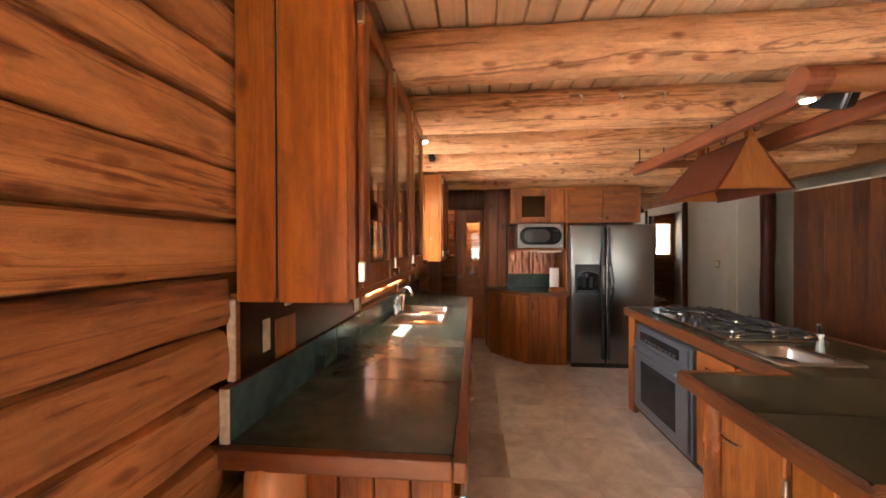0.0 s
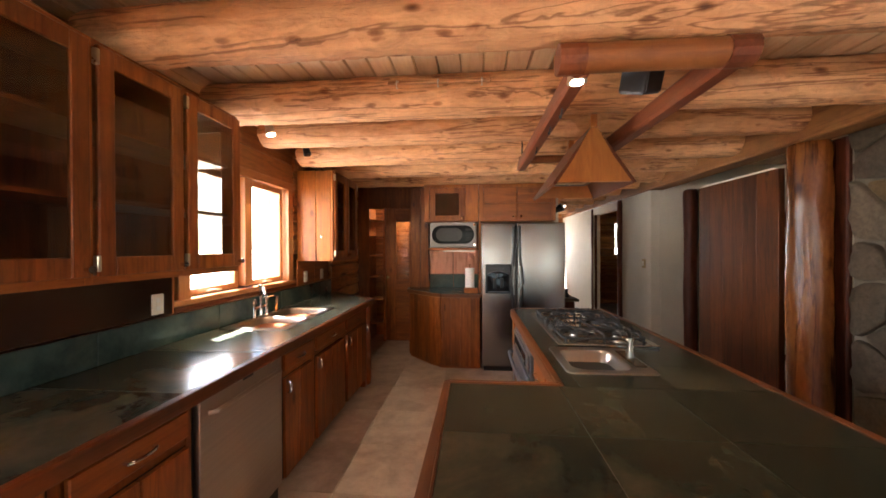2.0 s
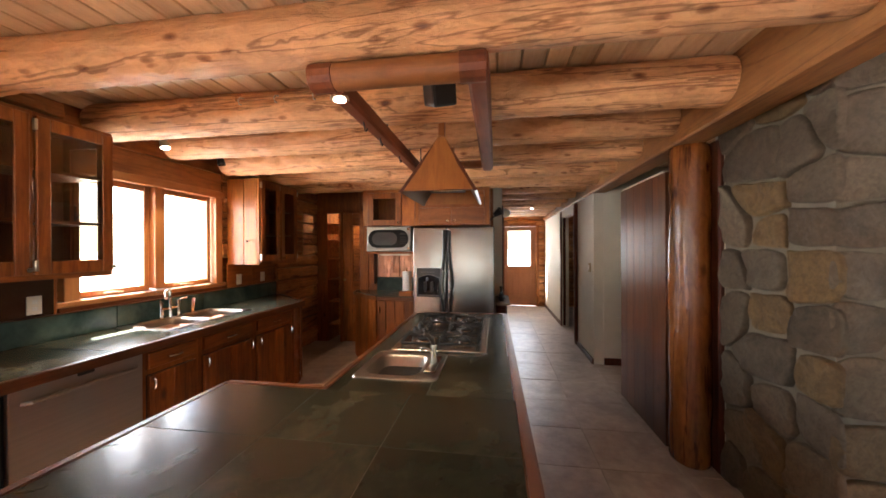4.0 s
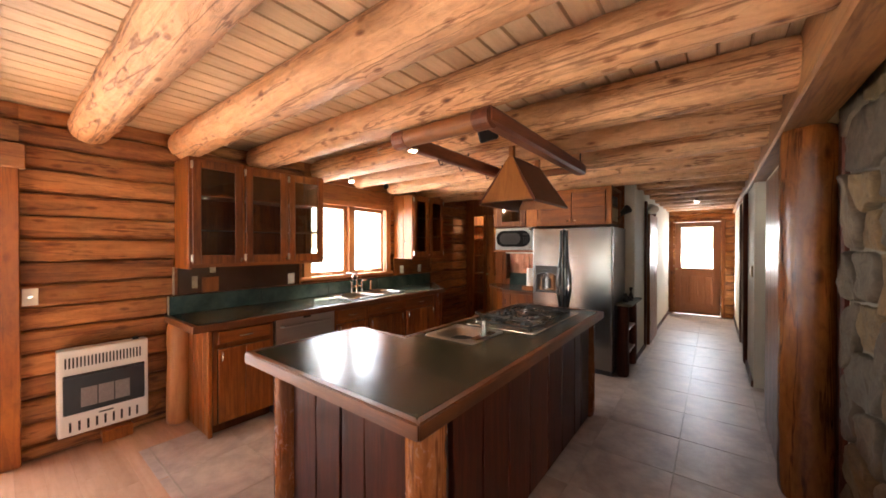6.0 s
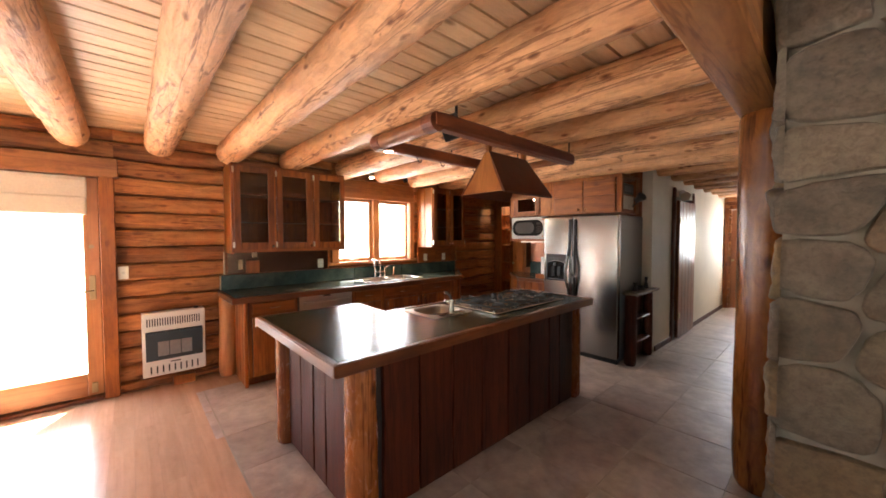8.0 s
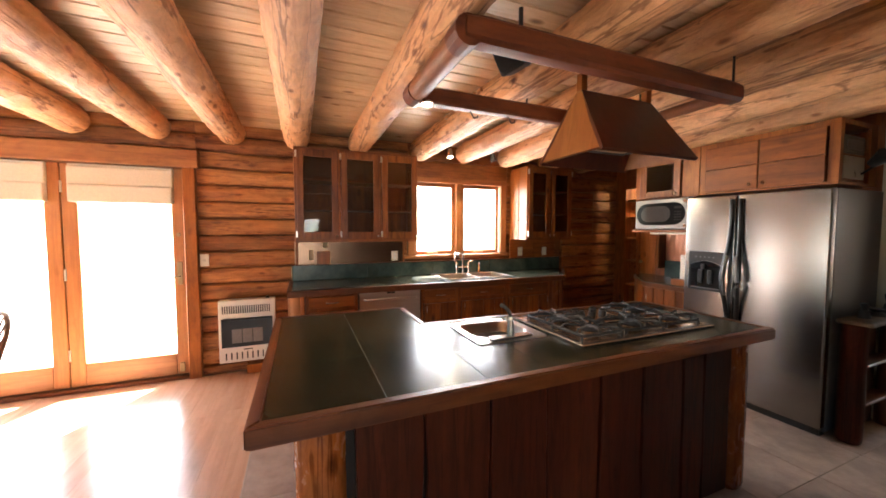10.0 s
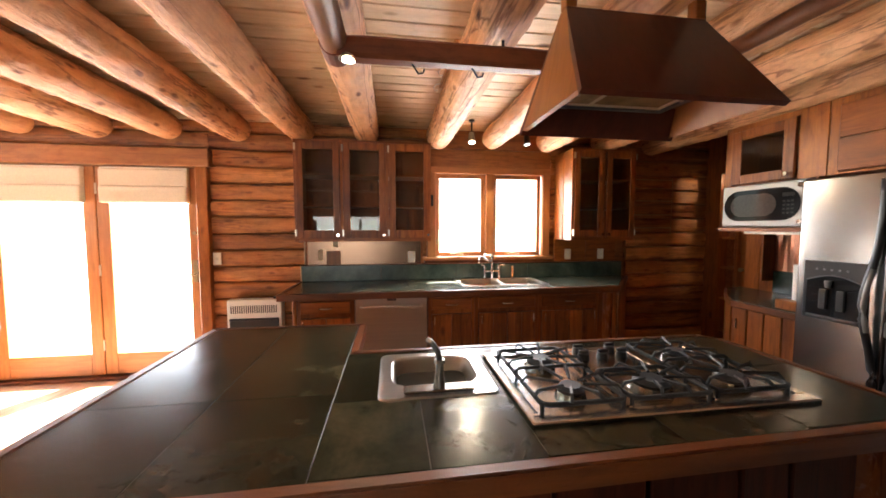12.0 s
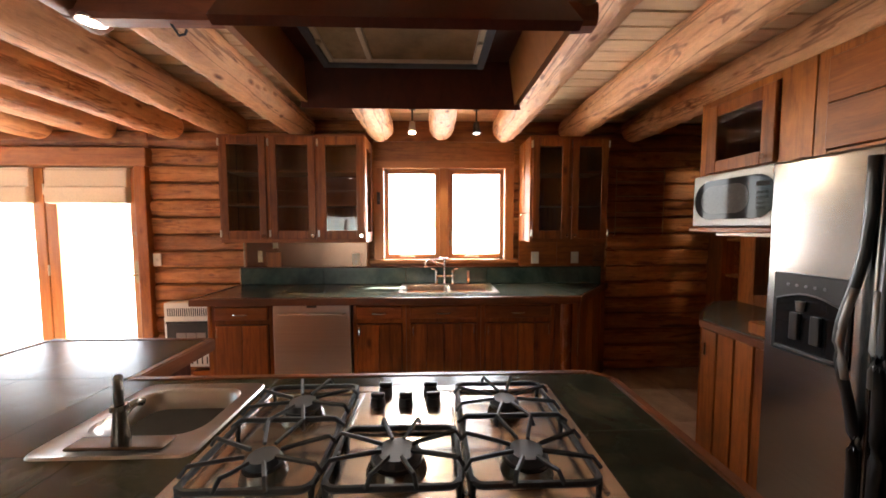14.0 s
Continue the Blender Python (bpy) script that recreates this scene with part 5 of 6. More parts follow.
def grate(y0, y1, x0, x1, burners):
    r, z = 0.028, 0.936
    loop = [(px, py, z) for px, py in round_loop(x0, x1, y0, y1, r)]
    g = part("grate", pipe(loop + loop[:2], 0.0075, 6), IRON, ck, "black cast iron pan grate", 50)
    if len(burners) > 1:
        mid = (x0 + x1) / 2
        part("bar", pipe([(mid, y0 - 0.01, z), (mid, y0 + 0.012, 0.954), (mid, y1 - 0.012, 0.954), (mid, y1 + 0.01, z)], 0.0068, 6), IRON, g)
    for x in (x0 + 0.012, (x0 + x1) / 2, x1 - 0.012):
        for y in (y0 + 0.004, y1 - 0.004):
            part("foot", tube((x, y, 0.9046), (x, y, z + 0.006), 0.006, 0.008, 6), IRON, g)
    for bx, by in burners:
        lo, hi = bx - 0.122, bx + 0.122
        for ex, ey in ((bx - 0.05, y0), (bx + 0.05, y0), (bx - 0.05, y1), (bx + 0.05, y1), (lo, by - 0.045), (lo, by + 0.045), (hi, by - 0.045), (hi, by + 0.045)):
            ex = min(max(ex, x0), x1)
            w = Vector((ex - bx, ey - by)).normalized()
            part("finger", pipe([(ex + w.x * 0.012, ey + w.y * 0.012, z + 0.006), (ex - w.x * 0.004, ey - w.y * 0.004, 0.962), (bx + w.x * 0.075, by + w.y * 0.075, 0.958), (bx + w.x * 0.036, by + w.y * 0.036, 0.955)], 0.0052, 5), IRON, g)


grate(2.295, 2.565, 1.575, 2.03, [(1.70, 2.43), (1.94, 2.43)])
grate(2.585, 2.865, 1.82, 2.03, [(1.93, 2.725)])
grate(2.885, 3.155, 1.575, 2.03, [(1.70, 3.02), (1.94, 3.02)])

# ---- hood and hanging frame ----
hd = thing("range_hood", (1.79, 2.74, 1.85), "red-brown wooden pyramid range hood with recessed filter", "range hood")
HX0, HX1, HY0, HY1, HZ = 1.545, 2.02, 2.40, 3.09, 1.85
RX, RY0, RY1, RZ = 1.80, 2.45, 2.98, 2.19


def plate(a, b, c, d, t=0.02):
    """A flat board of four corners, with thickness inwards."""
    bm = bmesh.new()
    f = bm.faces.new([bm.verts.new(p) for p in (a, b, c, d)])
    f.normal_update()
    n = f.normal.copy()
    mid = sum((Vector(p) for p in (a, b, c, d)), Vector()) / 4
    if n.dot(Vector((1.79, 2.74, 1.9)) - mid) < 0:
        n = -n
    r = bmesh.ops.extrude_face_region(bm, geom=[f])
    bmesh.ops.translate(bm, verts=[v for v in r["geom"] if isinstance(v, bmesh.types.BMVert)], vec=n * t)
    return bm


e, zt = 0.02, HZ
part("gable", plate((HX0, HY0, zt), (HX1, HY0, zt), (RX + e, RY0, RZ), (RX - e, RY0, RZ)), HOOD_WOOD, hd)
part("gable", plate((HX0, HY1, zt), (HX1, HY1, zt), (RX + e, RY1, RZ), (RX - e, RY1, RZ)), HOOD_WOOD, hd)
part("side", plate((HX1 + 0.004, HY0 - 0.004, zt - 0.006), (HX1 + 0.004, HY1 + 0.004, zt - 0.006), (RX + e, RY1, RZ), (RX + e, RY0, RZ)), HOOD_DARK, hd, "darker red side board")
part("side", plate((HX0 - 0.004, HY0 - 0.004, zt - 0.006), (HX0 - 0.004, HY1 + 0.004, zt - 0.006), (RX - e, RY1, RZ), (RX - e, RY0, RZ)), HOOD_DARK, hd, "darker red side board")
FZ = 1.93
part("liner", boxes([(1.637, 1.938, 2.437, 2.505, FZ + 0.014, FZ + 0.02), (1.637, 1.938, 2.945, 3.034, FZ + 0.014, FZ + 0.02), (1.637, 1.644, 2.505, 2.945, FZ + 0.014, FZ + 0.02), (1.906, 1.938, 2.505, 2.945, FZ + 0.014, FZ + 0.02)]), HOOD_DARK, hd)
fan = part("fan_box", boxes([(1.645, 1.905, 2.495, 2.515, FZ - 0.012, FZ + 0.024), (1.645, 1.905, 2.94, 2.96, FZ - 0.012, FZ + 0.024), (1.645, 1.66, 2.515, 2.94, FZ - 0.012, FZ + 0.024), (1.89, 1.905, 2.515, 2.94, FZ - 0.012, FZ + 0.024)], 0.002), FAN_GREY, hd, "blue-grey steel fan housing")
part("filter_frame", boxes([(1.660, 1.89, 2.515, 2.53, FZ - 0.004, FZ + 0.008), (1.660, 1.89, 2.925, 2.94, FZ - 0.004, FZ + 0.008), (1.660, 1.674, 2.53, 2.925, FZ - 0.004, FZ + 0.008), (1.875, 1.89, 2.53, 2.925, FZ - 0.004, FZ + 0.008),
                            (1.674, 1.875, 2.625, 2.64, FZ - 0.003, FZ + 0.008)], 0.002), CREAM, fan, "pale filter frame")
part("filter", box(1.674, 1.875, 2.641, 2.924, FZ + 0.002, FZ + 0.007), FILTER, fan, "greasy metal mesh filter")
part("light_cover", box(1.674, 1.875, 2.531, 2.624, FZ + 0.001, FZ + 0.007), PALE_TAN, fan, "yellowed lamp cover beside the filter")
for y_ in (2.522, 2.932):
    part("catch", tube((1.78, y_, FZ - 0.012), (1.78, y_, FZ - 0.003), 0.007, 0.007, 10), NICKEL, fan)
part("ridge", box(RX - 0.021, RX + 0.021, RY0 + 0.004, RY1 - 0.004, RZ - 0.012, RZ + 0.004, 0.002), HOOD_DARK, hd)
for y in (RY0 + 0.02, RY1 - 0.02):
    part("hanger", box(RX - 0.02, RX + 0.02, y - 0.02, y + 0.02, RZ + 0.004, CEIL, 0.003), HOOD_WOOD, hd)

pr = thing("pot_rack", (1.78, 2.5, 2.2), "hanging frame of dark red logs over the island", "pot rack")
part("crossbar", timber((1.40, 1.645, 2.19), (2.08, 1.645, 2.19), 0.055, 51, 14, 0.1, 0.06), FRAME_LOG_X, pr, "lighter red log", True)
def squared(x, y0, y1, z, w, h, seed):
    """A hand-squared timber along y with rounded, slightly wandering edges."""
    bm = bmesh.new()
    rings, n = [], 18
    for i in range(n + 1):
        y = y0 + (y1 - y0) * i / n
        end = 0.9 if i in (0, n) else 1.0
        row = []
        for k in range(16):
            a = 2 * math.pi * (k + 0.5) / 16
            c, sn = math.cos(a), math.sin(a)
            q = max(abs(c), abs(sn)) ** 0.88
            wob = 1 + 0.035 * noise.noise(Vector((y * 3 + seed, c, sn)))
            row.append(bm.verts.new((x + w / 2 * c / q * wob * end, y, z + h / 2 * sn / q * wob * end)))
        rings.append(row)
    for a, b in zip(rings, rings[1:]):
        for k in range(16):
            bm.faces.new((a[k], a[(k + 1) % 16], b[(k + 1) % 16], b[k]))
    bm.faces.new(rings[0])
    bm.faces.new(rings[-1][::-1])
    return bm


part("side_rail", squared(1.485, 1.66, 3.36, 2.165, 0.075, 0.088, 3), FRAME_LOG, pr, "", 22)
part("side_rail", squared(2.068, 1.63, 3.32, 2.203, 0.092, 0.105, 8), FRAME_LOG, pr, "", 22)
part("crossbar", timber((1.46, 3.32, 2.215), (2.09, 3.32, 2.215), 0.035, 54, 12, 0.1, 0.06), FRAME_LOG_X, pr, "", True)
for x in (1.44, 2.05):
    part("collar", tube((x - 0.05, 1.645, 2.19), (x + 0.05, 1.645, 2.19), 0.059, segs=14), FRAME_LOG, pr, "dark wrapped collar")
for x, y in ((1.485, 2.34), (2.065, 2.34), (1.485, 2.90), (2.065, 2.90), (1.485, 3.30), (2.065, 3.30), (1.48, 1.66), (2.05, 1.66)):
    part("hanger", tube((x, y, 2.22), (x, y, 2.49), 0.006, segs=6), IRON, pr)
for y in (1.95, 2.2, 2.6):
    part("hook", pipe([(1.485, y, 2.13), (1.485, y + 0.02, 2.10), (1.485, y + 0.03, 2.085), (1.485, y + 0.05, 2.09), (1.485, y + 0.055, 2.105)], 0.004, 6), IRON, pr)


def puck(x, y, z, name, watts, label):
    p = thing(name, (x, y, z), label, "spotlight", "lamps")
    part("housing", tube((x, y, z), (x, y, z + 0.03), 0.04, 0.035, 18), NICKEL, p)
    part("lens", tube((x, y, z - 0.004), (x, y, z + 0.001), 0.025, 0.025, 18), BULB, p)
    lamp = new("lamp_light", bpy.data.lights.new("lamp_light", "SPOT"))
    lamp.data.energy, lamp.data.color, lamp.data.spot_size, lamp.data.spot_blend, lamp.data.shadow_soft_size = watts / 6, (1.0, 0.8, 0.55), radians(110), 0.6, 0.03
    lamp.matrix_world = look((x, y, z - 0.02), (x, y, 0))
    return p


puck(1.48, 1.70, 2.125, "rack_spotlight", 9, "lit puck light under the log rack")
puck(2.81, 7.05, 2.235, "hall_light", 8, "lit flush light on a hall beam")
wl = thing("wall_lamp", (2.25, 6.24, 2.08), "white tilted flood lamp on the hall wall", "lamp")
part("arm", tube((2.20, 6.24, 2.10), (2.26, 6.24, 2.10), 0.012), WHITE_MET, wl)
part("shade", tube((2.25, 6.27, 2.13), (2.31, 6.16, 2.06), 0.04, 0.07, 16), WHITE_MET, wl)
part("lens", tube((2.3105, 6.159, 2.0595), (2.3125, 6.1555, 2.0575), 0.06, 0.06, 16), CREAM, wl)
pk = thing("speaker", (1.86, 1.98, 2.3), "small black loudspeaker tilted on a bracket under the ceiling", "speaker")
TILT = Matrix.Translation((1.865, 1.975, 2.275)) @ Euler((radians(24), radians(-14), radians(28))).to_matrix().to_4x4()
for nm, b_, mt, lab in (("box", (-0.062, 0.062, -0.065, 0.075, -0.085, 0.085, 0.014), BLACK, ""), ("grille", (-0.052, 0.052, -0.071, -0.064, -0.074, 0.074, 0.003), IRON, "dark speaker grille")):
    bm = box(*b_, segs=2)
    bmesh.ops.transform(bm, matrix=TILT, verts=bm.verts)
    part(nm, bm, mt, pk, lab)
part("bracket", pipe([(1.865, 2.0, 2.30), (1.865, 2.03, 2.38), (1.865, 2.03, 2.488)], 0.011, 8), BLACK, pk)
cc_ = thing("cable_coil", (1.80, 1.645, 2.245), "pale yellow cable coil lying on the log rack", "cable")
part("coil", pipe([(1.80 + 0.075 * math.cos(k * 0.42), 1.645 + 0.045 * math.sin(k * 0.42), 2.252 + 0.0012 * k) for k in range(31)], 0.007, 6), LINEN, cc_, smooth=True)
# spots over the window
for y, lit in ((2.64, True), (3.20, False)):
    s = thing("track_spot", (-0.40, y, 2.3), "small lit spotlight over the window" if lit else "small black unlit spotlight over the window", "spotlight", "window spots")
    part("base", tube((-0.40, y, 2.49), (-0.40, y, 2.475), 0.03, segs=14), BLACK, s)
    part("stem", tube((-0.40, y, 2.476), (-0.40, y, 2.36), 0.008, segs=8), BLACK, s)
    part("head", tube((-0.41, y, 2.37), (-0.385, y, 2.275), 0.024, 0.034, 14), BLACK if not lit else NICKEL, s)
    part("lens", tube((-0.385, y, 2.276), (-0.384, y, 2.271), 0.029, 0.029, 14), BULB if lit else SCREEN, s)
lw = new("lamp_light", bpy.data.lights.new("lamp_light", "SPOT"))
lw.data.energy, lw.data.color, lw.data.spot_size, lw.data.shadow_soft_size = 2.6, (1.0, 0.8, 0.55), radians(120), 0.03
lw.matrix_world = look((-0.38, 2.64, 2.25), (0.5, 3.5, 0))
hr = thing("hook_rail", (0.87, 2.2, 2.4), "pine rail with small hooks on a beam", "hook rail")
part("rail", box(0.58, 1.16, 2.19, 2.215, 2.385, 2.41, 0.004), BEAM_X, hr)
for x in (0.64, 0.87, 1.11):
    part("hook", pipe([(x, 2.19, 2.395), (x, 2.16, 2.385), (x, 2.145, 2.365), (x, 2.155, 2.345), (x, 2.17, 2.35)], 0.005, 6), NICKEL, hr)

# ---- refrigerator wall ----
fr = thing("refrigerator", (1.64, 4.7, 0), "stainless steel side-by-side refrigerator with black handles", "refrigerator")
FX0, FX1, FM, FY = 1.16, 2.115, 1.565, 4.34
part("cabinet", box(FX0 + 0.004, FX1 - 0.002, FY + 0.072, 5.09, 0.03, 1.735, 0.006), GREY_SIDE, fr, "dark grey painted sides")
part("grille", box(FX0 + 0.02, FX1 - 0.02, FY + 0.05, FY + 0.12, 0.0, 0.06), BLACK, fr)
dl = part("freezer_door", box(FX0, FM - 0.006, FY, FY + 0.068, 0.065, 1.74, 0.014, segs=3), STEEL_Z, fr, "", 40)
dR = part("fridge_door", box(FM + 0.006, FX1, FY, FY + 0.068, 0.065, 1.74, 0.014, segs=3), STEEL_Z, fr, "", 40)
for x, d, s in ((FM - 0.03, dl, -1), (FM + 0.03, dR, 1)):
    pts = []
    for i in range(25):
        z = 0.12 + 1.58 * i / 24
        bow = math.exp(-((z - 1.05) / 0.23) ** 2)
        pts.append((x + s * 0.030 * bow, FY - 0.012 - 0.050 * bow, z))
    hn = part("handle", pipe(pts, 0.017, 8), BLACK, d, "long black bowed handle", True)
    part("grip", pipe([(px - s * 0.012, py - 0.008, pz) for px, py, pz in pts[12:18]], 0.0125, 8), MW_STEEL, hn, "silver grip plate", True)
ds = part("dispenser", boxes([(1.205, 1.495, FY - 0.012, FY - 0.001, 0.92, 1.26), ], 0.005), BLACK, dl, "black water and ice dispenser")
arch = [(1.225, 0.945), (1.475, 0.945), (1.475, 1.145)] + [(1.475 - 0.25 * k / 8, 1.145 + 0.035 * math.sin(math.pi * k / 8)) for k in range(1, 8)] + [(1.225, 1.145)]
bm = slab(arch, 0.0, 0.001)
bmesh.ops.transform(bm, matrix=Matrix.Translation((0, FY - 0.0125, 0)) @ Matrix.Rotation(math.pi / 2, 4, "X"), verts=bm.verts)
part("recess", bm, SCREEN, ds)
part("lip", pipe([(x_, FY - 0.013, z_) for x_, z_ in arch[2:]], 0.004, 6), GREY_SIDE, ds)
part("drip_tray", box(1.235, 1.465, FY - 0.028, FY - 0.0125, 0.935, 0.945, 0.002), GREY_SIDE, ds)
for k in range(5):
    part("key", tube((1.27 + 0.035 * k, FY - 0.012, 1.212), (1.27 + 0.035 * k, FY - 0.0145, 1.212), 0.007, 0.006, 10), GREY_SIDE, ds)
for x_ in (1.295, 1.375):
    part("paddle", box(x_, x_ + 0.034, FY - 0.03, FY - 0.0138, 0.985, 1.10, 0.006, segs=2), BLACK, ds)
part("spigot", tube((1.335, FY - 0.026, 1.11), (1.335, FY - 0.026, 1.15), 0.012, 0.016), GREY_SIDE, ds)

oc = thing("fridge_cabinet", (1.6, 4.8, 1.77), "redwood cabinet over the refrigerator with two doors", "cabinet")
part("carcass", boxes([(1.135, 2.06, 4.57, 5.11, 1.775, 1.795), (1.135, 2.06, 4.57, 5.11, 2.20, 2.235), (1.135, 1.16, 4.57, 5.11, 1.795, 2.20), (1.16, 2.04, 5.09, 5.11, 1.795, 2.2), (2.04, 2.06, 4.57, 4.60, 1.795, 2.20), (2.04, 2.06, 5.0, 5.11, 1.795, 2.2)], 0.002), CAB_Z, oc)
part("face_frame", boxes([(1.135, 1.19, 4.552, 4.569, 1.775, 2.235), (2.0, 2.06, 4.552, 4.569, 1.775, 2.235), (1.19, 2.0, 4.553, 4.569, 2.19, 2.235), (1.19, 2.0, 4.553, 4.569, 1.775, 1.79)], 0.002), CEDAR_Z, oc)
for x0, x1, hx in ((1.195, 1.592, 1.55), (1.60, 1.995, 1.645)):
    d = part("door", boxes([(x0, x1, 4.532, 4.551, 1.793, 1.99), (x0, x1, 4.532, 4.551, 1.993, 2.188)], 0.004), CAB_X, oc)
    part("knob", tube((hx, 4.532, 1.83), (hx, 4.505, 1.83), 0.007, 0.014, 10), CHROME, d)
rdo = thing("radio", (1.98, 4.78, 1.80), "old dark radio stacked in the cabinet's open side", "radio")
part("case", box(1.93, 2.05, 4.60, 4.96, 1.797, 2.0, 0.006), CAB_X, rdo)
part("front", box(2.05, 2.056, 4.63, 4.93, 1.82, 1.98), NICKEL, rdo)
cs = thing("stereo", (1.98, 4.78, 2.01), "small black stereo lying on the radio", "stereo")
part("case", box(1.92, 2.052, 4.62, 4.94, 2.002, 2.13, 0.006), BLACK, cs)
part("panel", box(2.052, 2.057, 4.66, 4.90, 2.03, 2.10), GREY_SIDE, cs)
cl = thing("clamp_lamp", (2.14, 4.85, 1.9), "small black clamp lamp on the cabinet side", "lamp")
part("arm", pipe([(2.06, 4.88, 1.86), (2.12, 4.86, 1.90), (2.15, 4.83, 1.93)], 0.008, 6), BLACK, cl)
part("shade", tube((2.12, 4.84, 1.92), (2.20, 4.80, 1.97), 0.03, 0.055, 14), BLACK, cl)

mc = thing("microwave_cabinet", (0.8, 4.8, 1.77), "redwood cabinet with a small glazed door over the microwave", "cabinet")
part("carcass", boxes([(0.46, 1.13, 4.57, 5.10, 1.775, 1.795), (0.46, 1.13, 4.57, 5.10, 2.20, 2.235), (0.46, 0.48, 4.57, 5.10, 1.795, 2.2), (1.11, 1.13, 4.57, 5.10, 1.795, 2.2), (0.48, 1.11, 5.08, 5.10, 1.795, 2.2)], 0.002), CAB_Z, mc)
part("face_frame", boxes([(0.46, 0.52, 4.552, 4.569, 1.775, 2.235), (0.97, 1.13, 4.552, 4.569, 1.775, 2.235), (0.52, 0.97, 4.553, 4.569, 2.195, 2.235)], 0.002), CEDAR_Z, mc)
d = part("door", boxes([(0.525, 0.60, 4.532, 4.551, 1.785, 2.19), (0.89, 0.965, 4.532, 4.551, 1.785, 2.19), (0.60, 0.89, 4.532, 4.551, 2.12, 2.19), (0.60, 0.89, 4.532, 4.551, 1.785, 1.855)], 0.004), CAB_Z, mc)
p = part("pane", box(0.595, 0.895, 4.54, 4.544, 1.85, 2.125), CAB_GLASS, d)
p.visible_shadow = False
part("knob", tube((0.93, 4.532, 1.82), (0.93, 4.505, 1.82), 0.007, 0.014, 10), CHROME, d)
mw = thing("microwave", (0.82, 4.65, 1.45), "silver microwave oven with an oblong dark glass front", "microwave")
part("case", box(0.54, 1.105, 4.47, 4.90, 1.455, 1.765, 0.01, segs=2), MW_STEEL, mw)
part("front", box(0.543, 1.102, 4.452, 4.4695, 1.458, 1.762, 0.008, segs=2), MW_STEEL, mw)


def stadium(x0, x1, zc, r, y0, y1, turn=15):
    """An upright plate with round ends, across x."""
    bm = bmesh.new()
    ring = []
    for cx, a0 in ((x1 - r, -90), (x0 + r, 90)):
        for k in range(180 // turn + 1):
            a = radians(a0 + turn * k)
            ring.append(bm.verts.new((cx + r * math.cos(a), y0, zc + r * math.sin(a))))
    f = bm.faces.new(ring)
    r = bmesh.ops.extrude_face_region(bm, geom=[f])
    bmesh.ops.translate(bm, verts=[v for v in r["geom"] if isinstance(v, bmesh.types.BMVert)], vec=(0, y1 - y0, 0))
    return bm


wd = part("window", stadium(0.562, 1.078, 1.612, 0.112, 4.4515, 4.447), MW_GLASS, mw, "oblong black glass front")
part("mesh_screen", stadium(0.615, 0.935, 1.612, 0.08, 4.4468, 4.4455), MESH_PANE, wd, "grey mesh behind the door glass")
part("clock", box(0.972, 1.045, 4.4455, 4.4468, 1.66, 1.685), GAP_BLACK, wd)
for k in range(3):
    for n in range(4):
        part("key", box(0.975 + 0.025 * k, 0.991 + 0.025 * k, 4.446, 4.4468, 1.545 + 0.026 * n, 1.557 + 0.026 * n), GAP_BLACK, wd)
part("dial", tube((1.078, 4.452, 1.728), (1.078, 4.438, 1.728), 0.019, 0.016, 18), CHROME, mw)
part("button", tube((1.078, 4.452, 1.492), (1.078, 4.442, 1.492), 0.016, 0.014, 18), CHROME, mw, "round chrome door button")
sh = thing("microwave_shelf", (0.8, 4.6, 1.42), "redwood shelf carrying the microwave", "shelf")
part("board", box(0.50, 1.13, 4.46, 5.11, 1.425, 1.453, 0.004), CAB_X, sh)
part("lamp_strip", box(0.70, 1.08, 4.475, 4.54, 1.405, 1.424, 0.003), CREAM, sh)
nb = thing("niche_boards", (0.5, 5.1, 0.9), "upright redwood boards lining the counter niche", "wall panel")
for x0 in (0.20, 0.33):
    part("board", box(x0, x0 + 0.127, 5.085, 5.115, 0.0, 2.45, 0.004), CAB_Z, nb)
part("board", box(1.135, 1.155, 4.47, 5.11, 0.91, 1.77, 0.003), CAB_Z, nb)
part("board", box(0.45, 0.46, 4.95, 5.08, 1.0, 2.2, 0.003), CAB_Z, nb)
cpn = thing("copper_panels", (0.8, 5.09, 1.1), "shiny creased copper sheets behind the small counter", "wall panel")
for x0, x1 in ((0.46, 0.78), (0.79, 1.13)):
    bm = bmesh.new()
    nx = 14
    cols = []
    for i in range(nx + 1):
        x = x0 + (x1 - x0) * i / nx
        cols.append([bm.verts.new((x, 5.075 - 0.014 * noise.noise(Vector((x * 17, j * 0.5, 2))) - 0.003 * (i % 2), 1.09 + 0.34 * j / 6)) for j in range(7)])
    for a, b in zip(cols, cols[1:]):
        for j in range(6):
            bm.faces.new((a[j], b[j], b[j + 1], a[j + 1]))
    bmesh.ops.solidify(bm, geom=bm.faces[:], thickness=0.003)
    part("sheet", bm, COPPER, cpn)
PTS = [(0.20, 5.08), (0.22, 4.90), (0.36, 4.745), (0.53, 4.57), (0.68, 4.45), (1.14, 4.45), (1.14, 5.08)]


def grown(points, d):
    c = Vector((0.75, 4.75))
    return [tuple(c + (Vector(p) - c) * (1 + d)) for p in points]


